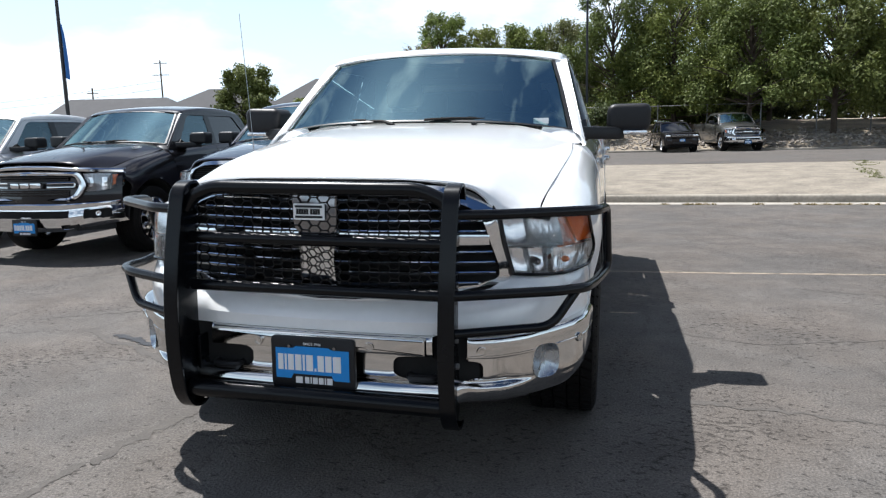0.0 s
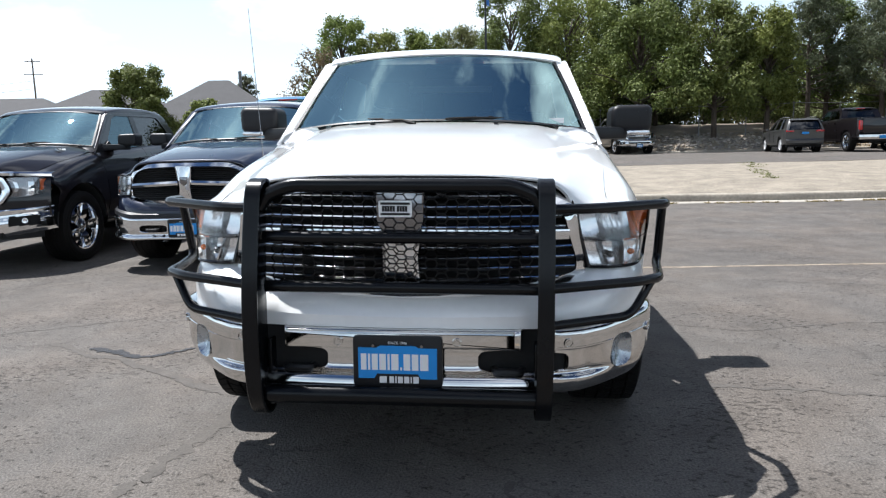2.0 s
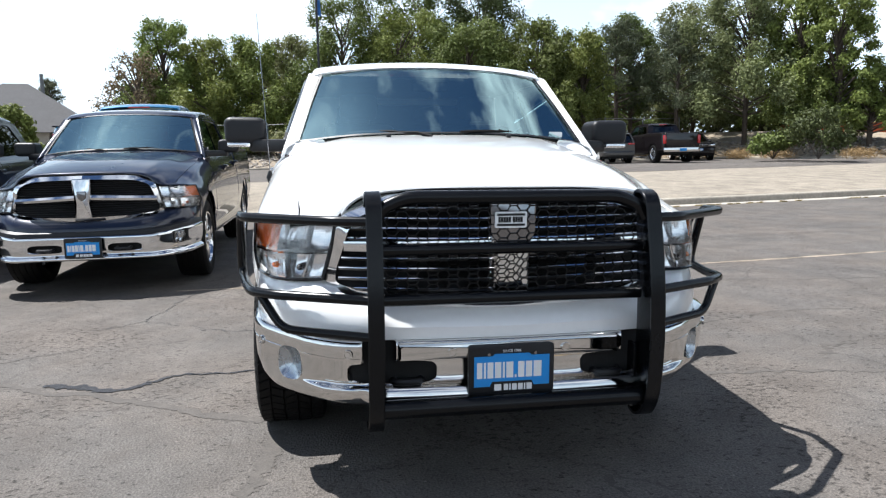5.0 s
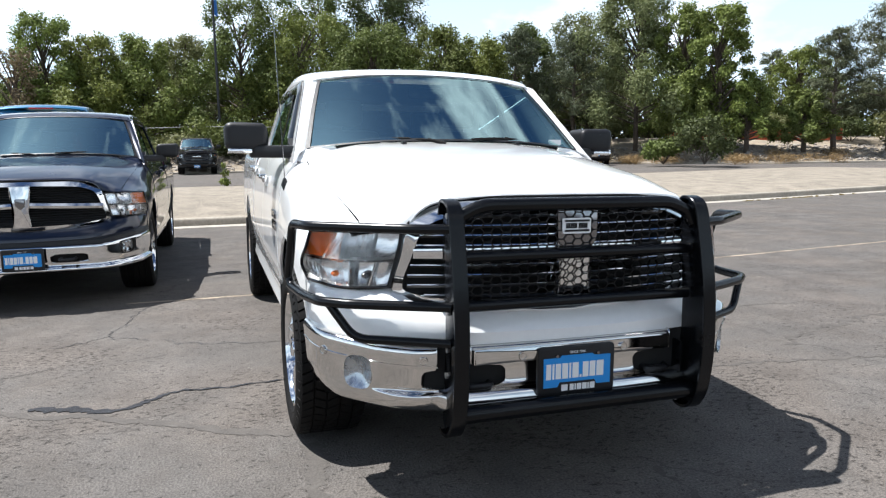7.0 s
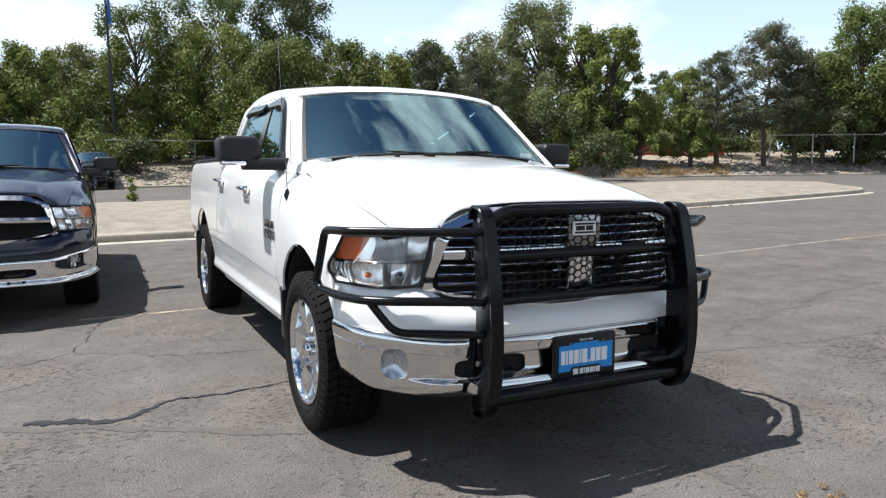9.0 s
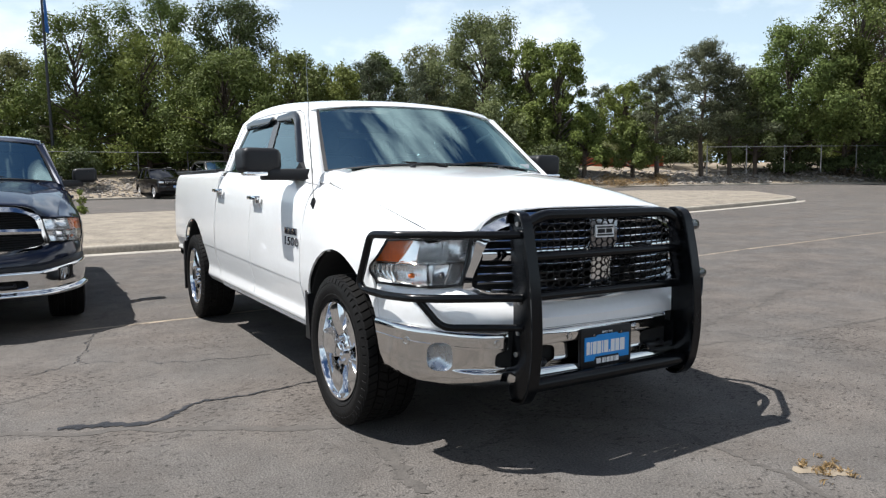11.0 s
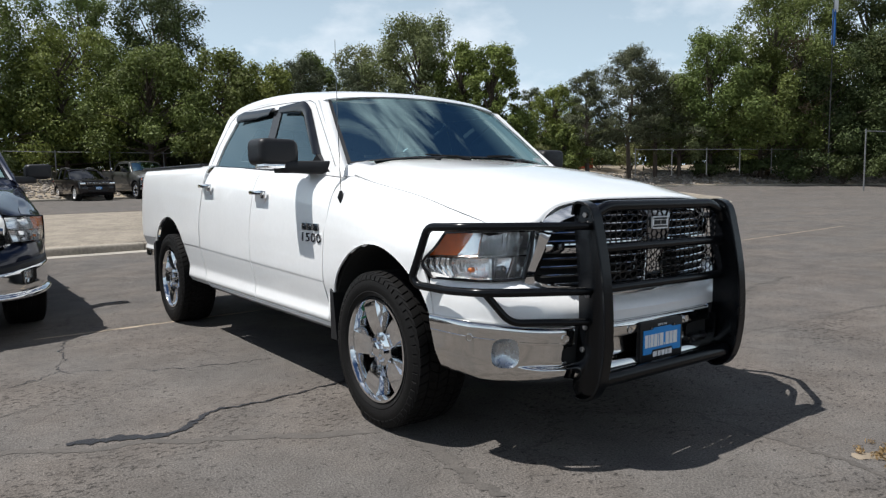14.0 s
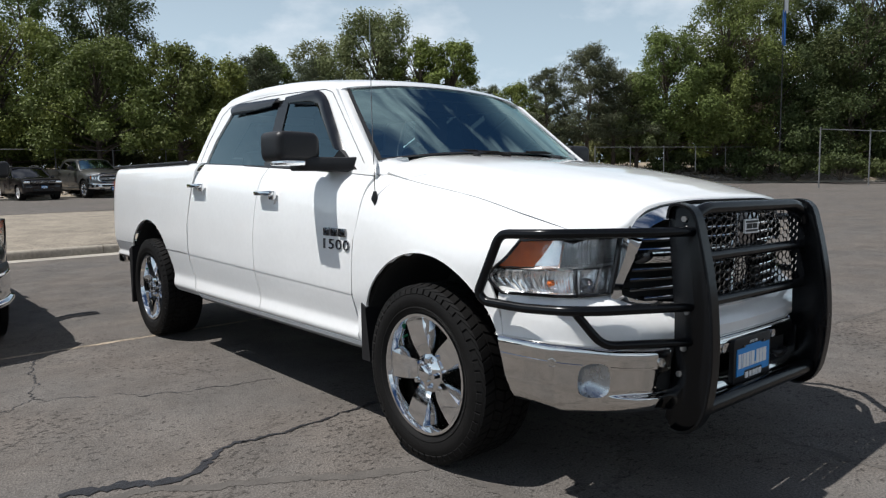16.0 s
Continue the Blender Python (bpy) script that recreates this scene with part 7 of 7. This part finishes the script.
for k, (az, dist, top, w, mt, kd, count) in enumerate(TREES):
    front = 12 < az < 23 and top < 9.1
    far = max(1.17, 53 / dist) if az < 31 and not front else 1.0
    dist, top, w = dist * far, 1.27 + (top - 1.27) * far, w * far
    x, y = -1.5 + dist * math.sin(radians(az)), -3.2 + dist * math.cos(radians(az))
    d = y - kerb_line(min(x, 40)) - verge_line(x)
    while d < (4.0 if front else 2.6):
        dist, top, w = dist * 1.02, 1.27 + (top - 1.27) * 1.02, w * 1.02
        x, y = -1.5 + dist * math.sin(radians(az)), -3.2 + dist * math.cos(radians(az))
        d = y - kerb_line(min(x, 40)) - verge_line(x)
    z = verge_z(x, max(0.5, d))
    low = (0.20 if 30 < az < 62 else 0.24 if front else 0.14 if 18 < az <= 30 else 0.05 if 5 < az <= 18 else 0.06) if kd == "broad" else 0.28
    tree(pose(x, y, z, 0, 0, k * 37), top - z, w, mt, k + 1, "leafy green tree on the gravel bank" if kd == "broad" else "dark pine with bare lower trunk on the bank", kd, count, low=low)

# undergrowth at the foot of the trees, and the wood behind them
def shrub(m, w, h, material_, seed):
    rng = random.Random(seed)
    t = thing("shrub", m, "dense green shrub at the foot of the trees", "shrub", "undergrowth along the bank")
    bm = bmesh.new()
    lobes = []
    for k in range(7):
        a = k * 2.4
        c = (math.cos(a) * w * 0.3 * rng.uniform(0.4, 1), math.sin(a) * w * 0.3, h * rng.uniform(0.25, 0.75))
        tube(bm, [(0, 0, -0.1), c], [0.03, 0.01], 5)
        lobes.append((c, (w * 0.26, w * 0.26, h * 0.28)))
    part("stem", bm, BARK, t)
    leaf_cloud(lobes, 2600, 0.10, seed, material_, "foliage", t)


SHRUBS = [(5.0, 49), (7.5, 50), (10.0, 51), (12.5, 50), (15.0, 51), (17.5, 50), (22.0, 51), (24.5, 52), (27.0, 51), (29.5, 52), (32.0, 52), (34.5, 51), (-11, 47), (-9, 48), (-6.5, 47), (-4.5, 48), (-2.5, 47), (0.5, 48), (2.5, 47), (20.0, 50), (36.0, 42), (39.0, 40), (43.5, 57), (46.0, 58), (48.5, 57), (51.0, 58), (54.0, 58), (57.0, 57), (60.0, 58), (63.0, 57), (66.0, 58), (69.0, 57), (72.0, 58), (75.0, 57)]
for k, (az, dist) in enumerate(SHRUBS):
    x, y = -1.5 + dist * math.sin(radians(az)), -3.2 + dist * math.cos(radians(az))
    if 3 < az < 36:
        x, y = x * 1.16, y * 1.16
    d = y - kerb_line(min(x, 40)) - verge_line(x)
    shrub(pose(x, y, verge_z(x, max(0.5, d)), 0, 0, k * 50), 3.2 + (k * 7 % 5) * 0.4, 1.7 + (k * 3 % 4) * 0.3, (LEAF_DARK, LEAF_OLIVE, LEAF)[k % 3 if az < 58 else 0], 300 + k)
lobes = []
rng = random.Random(77)
for az in np.linspace(-13, 84, 50):
    dist = 72 + rng.uniform(-3, 6)
    top = rng.uniform(7.4, 9.0) if az < 33 else rng.uniform(5.2, 7.4) if not 40 < az < 48 else 4.2
    x, y = -1.5 + dist * math.sin(radians(az)), -3.2 + dist * math.cos(radians(az))
    for f in (0.02, 0.25, 0.5, 0.78):
        lobes.append(((x + rng.uniform(-1, 1), y, 1.5 + top * f), (2.6, 2.2, top * 0.24)))
wood = leaf_cloud(lobes, 80000, 0.26, 9, LEAF_DARK, "far_wood", None)
tagged(wood, "green wood far behind the trees of the bank", "wood", kind="stuff")

# cracks and painted line
ribbon("tar_crack", [(-2.28, 0.78), (-2.12, 0.68), (-2.02, 0.64), (-1.86, 0.57), (-1.76, 0.60), (-1.68, 0.68)], 0.052, TAR, "black sealed crack in the asphalt", seed=3, rag=0.30, z=0.0045)
ribbon("tar_crack", [(-1.70, 0.67), (-1.56, 0.78), (-1.46, 0.80)], 0.040, TAR, "black sealed crack in the asphalt", seed=23, rag=0.30, z=0.0045)
ribbon("tar_crack", [(-1.48, 0.80), (-1.28, 0.77), (-0.96, 0.83), (-0.65, 0.86), (-0.4, 0.88)], 0.018, TAR, "thin black crack running under the truck", seed=13, rag=0.3, z=0.0045)
ribbon("old_crack", [(-2.62, 0.88), (-2.48, 0.80), (-2.15, 0.60), (-1.92, 0.50), (-1.55, 0.28), (-1.27, 0.08), (-1.00, -0.08)], 0.055, CRACKM, "weathered crack in the asphalt", seed=4, rag=0.16)
ribbon("old_crack", [(-0.90, -0.20), (-0.92, -0.37), (-0.95, -0.61), (-1.01, -0.81), (-1.05, -1.0)], 0.075, CRACKM, "crumbling dark crack in the asphalt", 0.05, seed=24, rag=0.25)
ribbon("old_crack", [(-1.05, -1.0), (-1.04, -1.3), (-1.08, -1.8), (-1.12, -2.4)], 0.05, CRACKM, "weathered crack in the asphalt", 0.04, seed=25, rag=0.3)
ribbon("hairline_crack", [(-2.34, 2.12), (-2.24, 2.17), (-2.10, 2.30), (-1.92, 2.20), (-1.77, 2.11), (-1.59, 1.90), (-1.36, 1.80), (-1.14, 1.76), (-0.83, 1.71)], 0.007, TAR, "hairline crack in the asphalt", 0.05, seed=26, rag=0.4)
ribbon("hairline_crack", [(-2.10, 2.30), (-2.03, 2.60), (-2.02, 2.84), (-1.95, 3.12), (-1.94, 3.35)], 0.007, TAR, "hairline crack in the asphalt", 0.05, seed=27, rag=0.4)
ribbon("hairline_crack", [(-2.60, 2.07), (-2.40, 2.10), (-2.24, 2.17)], 0.006, TAR, "hairline crack in the asphalt", 0.04, seed=28, rag=0.4)
ribbon("old_crack", [(-3.2, 1.08), (-2.99, 1.20), (-2.70, 1.37), (-2.28, 1.59)], 0.016, CRACKM, "weathered crack in the asphalt", seed=29, rag=0.3)
ribbon("old_crack", [(1.0, 0.60), (1.05, 0.55), (1.26, 0.26), (1.49, 0.12), (1.85, 0.06), (2.24, -0.04), (3.2, -0.16), (4.5, -0.3)], 0.030, CRACKM, "weathered crack in the asphalt", seed=5, rag=0.4)
ribbon("old_crack", [(1.10, 0.80), (1.13, 0.93), (1.29, 1.48), (1.38, 2.57), (1.33, 3.58)], 0.022, CRACKM, "weathered crack in the asphalt", seed=6, rag=0.4)
ribbon("old_crack", [(1.29, 1.48), (1.50, 1.37), (1.97, 1.18), (2.73, 1.42), (3.6, 1.30)], 0.012, CRACKM, "weathered crack in the asphalt", seed=7, rag=0.4)
ribbon("old_crack", [(-4.6, 1.95), (-4.2, 2.07), (-4.0, 2.2)], 0.010, CRACKM, "weathered crack in the asphalt", seed=8)
ribbon("old_crack", [(2.6, 2.9), (4.0, 2.45), (5.2, 2.35), (6.4, 1.9)], 0.020, CRACKM, "weathered crack in the asphalt", 0.05, seed=9, rag=0.4)
ribbon("old_crack", [(3.2, 6.2), (4.8, 5.6), (6.6, 5.7), (8.6, 5.2)], 0.022, CRACKM, "weathered crack in the asphalt", 0.05, seed=30, rag=0.4)
ribbon("old_crack", [(2.3, 0.35), (2.9, 0.62), (3.7, 0.70), (4.6, 1.10), (5.6, 1.12)], 0.045, CRACKM, "crumbling crack in the asphalt", 0.08, seed=31, rag=0.6)
ribbon("old_crack", [(0.42, -0.95), (0.40, -1.26), (0.40, -1.47), (0.38, -1.70), (0.35, -1.88), (0.33, -2.3)], 0.028, CRACKM, "weathered crack in the asphalt", seed=14, rag=0.3)
ribbon("worn_patch", [(0.44, -1.70), (0.52, -1.77), (0.62, -1.86)], 0.08, DIRT, "pale worn patch with grit in the asphalt", 0.02, seed=15, category="patch")
# two short pale dashes, same material as the parking line
ribbon("pale_dash", [(1.06, 1.88), (1.26, 1.885)], 0.035, LINE, "short pale dash on the asphalt", 0.004, seed=21, category="line")
ribbon("pale_dash", [(-1.40, 4.95), (-1.05, 5.0)], 0.035, LINE, "short pale dash on the asphalt", 0.004, seed=22, category="line")
ribbon("parking_line", [(-2.1, 3.56), (-1.0, 3.53), (2.0, 3.54), (4.46, 3.65), (8.0, 3.95), (14, 4.2)], 0.055, LINE, "worn cream parking line", 0.006, seed=10, category="line")


# ---- poles, flags, fences and the house ----
def flagpole(x, y, z, h, label, cloth_mat, flag_z, r=0.07, drop=1.9, slim=1.0):
    t = thing("flagpole", pose(x, y, z), label, "flagpole")
    bm = bmesh.new()
    tube(bm, [(0, 0, -0.1), (0, 0, h * 0.5), (0, 0, h)], [r, r * 0.85, r * 0.6], 12)
    part("pole", bm, POLEDARK, t)
    bm = bmesh.new()
    rows = []
    for u in np.linspace(0, 1, 12):
        wd = slim * (0.10 + 0.34 * u ** 0.7 * (1 - 0.3 * u))
        rows.append([(r * 0.8 + wd * v, 0.10 * slim * math.sin(v * 7 + u * 2), flag_z - drop * u - 0.12 * v) for v in np.linspace(0, 1, 8)])
    sheet(bm, np.array(rows))
    thicken(bm, 0.01)
    part("flag", bm, cloth_mat, t, "limp hanging flag")
    return t


def at_bearing(az, dist, z=0.0, eye=(-1.5, -3.2)):
    return (eye[0] + dist * math.sin(radians(az)), eye[1] + dist * math.cos(radians(az)), z)


flagpole(-0.56, 46.9, 0.9, 13.5, "dark flagpole with a limp blue flag", FLAGBLUE, 12.4, 0.10, 2.6, slim=0.6)
flagpole(*at_bearing(-41.1, 30, 0.0, (1.05, -3.29)), 10.5, "dark flagpole with a limp blue flag", FLAGBLUE, 5.9, 0.075, 1.9, slim=0.5)
ft = flagpole(*at_bearing(66.3, 58.0, 1.0, (-2.86, -2.35)), 15.0, "slim pole with a hanging blue and white banner", FLAGBLUE, 11.7, 0.04, 2.5)
bm = bmesh.new()
box(bm, 0.05, 0.60, -0.06, 0.06, 11.5, 13.1, 0.03)
part("banner_head", bm, FLAGWHITE, ft, "white head of the banner")


def utility_pole(x, y, h, label, arms=((0.97, 1.6), (0.85, 2.0))):
    t = thing("utility_pole", pose(x, y, 0.3, 0, 0, 20), label, "utility pole")
    bm = bmesh.new()
    tube(bm, [(0, 0, -0.2), (0, 0, h)], [0.13, 0.08], 8)
    part("pole", bm, WOODPOLE, t)
    for f, w in arms:
        bm = bmesh.new()
        box(bm, -w / 2, w / 2, -0.05, 0.05, h * f - 0.045, h * f + 0.045, 0.01)
        part("crossarm", bm, WOODPOLE, t)
    return t


E0 = (1.05, -3.29)
pa = at_bearing(-34.7, 95, 0.3, E0)
utility_pole(pa[0], pa[1], 11.8, "tall wooden utility pole with crossarms")
pb = at_bearing(-39.4, 85, 0.3, E0)
utility_pole(pb[0], pb[1], 7.6, "wooden street pole with one crossarm", ((0.93, 1.2),))
for k, (za, zb) in enumerate(((9.6, 9.2), (8.7, 8.5), (7.2, 7.4))):
    bm = bmesh.new()
    A, B = Vector((pa[0], pa[1], za)), Vector((pa[0] - 90, pa[1] + 12, zb))
    tube(bm, [tuple(A.lerp(B, f) - Vector((0, 0, 1.6 * math.sin(math.pi * f)))) for f in np.linspace(0, 1, 10)], 0.02, 4)
    ob = part("overhead_cable", bm, POLEDARK, None)
    tagged(ob, "thin dark overhead cable from the utility pole", "cable")

# the house behind the trucks
hx, hy, _ = at_bearing(-30.5, 62, 0, E0)
house = thing("house", pose(hx, hy, 0.2, 0, 0, 12), "low pale house with brown hipped shingle roofs", "house")
bm = bmesh.new()
box(bm, -13, 11, -4, 6, -0.2, 3.0)
part("wall", bm, STUCCO, house)


def hip(x0, x1, y0, y1, z0, z1, ridge, nm="roof"):
    bm = bmesh.new()
    ym = (y0 + y1) / 2
    v = [bm.verts.new(p) for p in ((x0, y0, z0), (x1, y0, z0), (x1, y1, z0), (x0, y1, z0), (x0 + ridge[0], ym, z1), (x1 - ridge[1], ym, z1))]
    for f in ((0, 1, 5, 4), (1, 2, 5), (2, 3, 4, 5), (3, 0, 4), (3, 2, 1, 0)):
        bm.faces.new([v[i] for i in f])
    return part(nm, bm, ROOFM, house, "brown shingle roof", smooth=False)


hip(-13.6, -1.0, -5, 7, 2.9, 5.4, (0.3, 4.0))
hip(-6.0, 7.0, -6, 6, 2.9, 5.9, (5.0, 4.5))
hip(2.5, 14.5, -5, 7, 2.9, 6.6, (5.2, 5.2))
bm = bmesh.new()
tube(bm, [(10.2, 1, 5.5), (10.2, 1, 7.3)], 0.13, 8)
part("vent_pipe", bm, STEEL, house)
tx, ty, _ = at_bearing(-28.6, 48, 0, E0)
tree(pose(tx, ty, 0.3), 6.2, 6.0, LEAF, 71, "round leafy green tree before the house", "broad", 12000, low=0.15)
tx, ty, _ = at_bearing(-19.5, 62, 0, (-0.15, -3.45))
tree(pose(tx, ty, 0.3), 7.2, 4.2, NEEDLE, 72, "dark conifer beyond the trucks", "pine", 6000, low=0.1)
tx, ty, _ = at_bearing(-22.5, 40, 0, (-0.15, -3.45))
tree(pose(tx, ty, 0.3), 3.6, 3.6, LEAF_LIGHT, 73, "bright green bush beyond the trucks", "broad", 7000, low=0.08)
tx, ty, _ = at_bearing(-14.0, 52, 0, (-0.15, -3.45))
tree(pose(tx, ty, 0.3), 8.2, 5.5, NEEDLE_DRY, 74, "half-bare brownish tree beyond the trucks", "broad", 1500, low=0.2)
for az, dist, h in ((-40.5, 110, 6.8), (-38.9, 100, 6.6), (-43.5, 120, 6.6), (-47, 120, 6)):
    tx, ty, _ = at_bearing(az, dist, 0, E0)
    tree(pose(tx, ty, 0.3), h, 7, LEAF_OLIVE, int(80 - az), "distant round leafy green tree", "broad", 4000, low=0.1)


def chain_fence(pts, h, label, name="chain_link_fence"):
    """Posts, top rail and a few of the wires of a chain-link fence."""
    t = thing(name, Matrix.Identity(4), label, "fence")
    P = [Vector(p) for p in pts]
    for p in P:
        bm = bmesh.new()
        tube(bm, [tuple(p - Vector((0, 0, 0.1))), tuple(p + Vector((0, 0, h + 0.1)))], 0.035, 8)
        part("post", bm, STEEL, t)
    for a, b in zip(P, P[1:]):
        bm = bmesh.new()
        tube(bm, [tuple(a + Vector((0, 0, h))), tuple(b + Vector((0, 0, h)))], 0.024, 6)
        part("top_rail", bm, STEEL, t)
    return t


chain_fence([(x, kerb_line(x) + verge_line(x) + 4.5, verge_z(x, 4.5)) for x in np.arange(-8, 26, 3.0)], 1.9, "grey chain-link fence posts and rail on the bank")
chain_fence([(x, 27.5 - (x - 34) * 0.25, 1.2) for x in np.arange(36, 52, 3.0)], 1.7, "grey chain-link fence behind the stones")
gp = at_bearing(68.9, 37, 0.35, (-2.86, -2.35))
chain_fence([(gp[0] + 4.5 * k * math.sin(radians(98)), gp[1] + 4.5 * k * math.cos(radians(98)), 0.40) for k in range(5)], 2.6, "tall steel gate frame at the car park edge", "chain_link_gate")
bm = bmesh.new()
rows = []
for u in np.linspace(0, 1, 24):
    p = Vector(at_bearing(36 + 12 * u, 56, 0))
    rows.append([(p.x, p.y, 1.8), (p.x, p.y, 2.55 + 0.08 * math.sin(u * 40))])
sheet(bm, np.array(rows))
thicken(bm, 0.03)
tagged(part("safety_barrier", bm, ORANGE, None), "orange plastic safety mesh strung behind the trees", "barrier")


# weeds in the island's cracks and along the gutter, dry grass on the bank
def weeds(spots, count, size, material_, seed, label, slim=0.25):
    ob = leaf_cloud(spots, count, size, seed, material_, "weeds", None, slim)
    return tagged(ob, label, "weeds", kind="stuff")


def isle_z(x, s):
    u = (s - 0.15) / 8.65
    return rise(s) + 0.15 + 0.10 * math.sin(u * math.pi)


CRACK_WEEDS = [(8.3, 8.5), (7.9, 7.2), (7.4, 6.0), (7.0, 4.4), (6.85, 3.6), (6.75, 3.1), (6.6, 2.6)]
rng = random.Random(31)
spots = []
for x, s in CRACK_WEEDS:
    for _ in range(9):
        px, ps = x + rng.gauss(0, 0.10), s + rng.gauss(0, 0.22)
        spots.append(((px, kerb_line(px) + ps, isle_z(px, ps) + 0.01), (0.10, 0.10, 0.03)))
weeds(spots, 800, 0.026, LEAF_OLIVE, 32, "low green weeds along a crack in the island")
spots = []
for _ in range(70):
    x = rng.uniform(2, 16)
    spots.append(((x, kerb_line(x) - 0.43 + rng.gauss(0, 0.02), 0.012), (0.10, 0.03, 0.02)))
weeds(spots, 2400, 0.022, DRYGRASS, 33, "dry weeds along the gutter's edge")
spots = []
for az, dist in ((27, 49), (29, 50), (31, 50), (33, 48), (36, 47), (41, 46), (44, 47), (47, 49)):
    for _ in range(5):
        a, d0 = radians(az + rng.uniform(-1.2, 1.2)), dist + rng.uniform(-1.5, 3)
        x, y = -1.5 + d0 * math.sin(a), -3.2 + d0 * math.cos(a)
        spots.append(((x, y, verge_z(x, max(0.5, y - kerb_line(min(x, 40)) - verge_line(x))) + 0.1), (1.0, 0.8, 0.35)))
weeds(spots, 12000, 0.12, DRYGRASS, 34, "tan dry grass on the bank", 0.10)
t = thing("weed", pose(-0.92, 19.75, 0.42), "tall green weed at the island's edge", "weed")
bm = bmesh.new()
for k in range(4):
    tube(bm, [(0, 0, -0.05), (0.05 * math.cos(k * 1.7), 0.05 * math.sin(k * 1.7), 0.35), (0.13 * math.cos(k * 1.7), 0.13 * math.sin(k * 1.7), 0.7)], [0.008, 0.006, 0.003], 5)
part("stem", bm, BARK, t)
leaf_cloud([((0.02, 0, 0.15), (0.22, 0.22, 0.14)), ((0.05, 0, 0.42), (0.15, 0.15, 0.16)), ((0, 0.03, 0.66), (0.10, 0.10, 0.12))], 260, 0.05, 35, LEAF_LIGHT, "foliage", t)
spots = []
for _ in range(16):
    spots.append(((0.55 + rng.gauss(0, 0.07), -1.78 + rng.gauss(0, 0.05), 0.012), (0.03, 0.03, 0.008)))
weeds(spots, 260, 0.012, DRYGRASS, 36, "dry leaf litter on the worn patch")
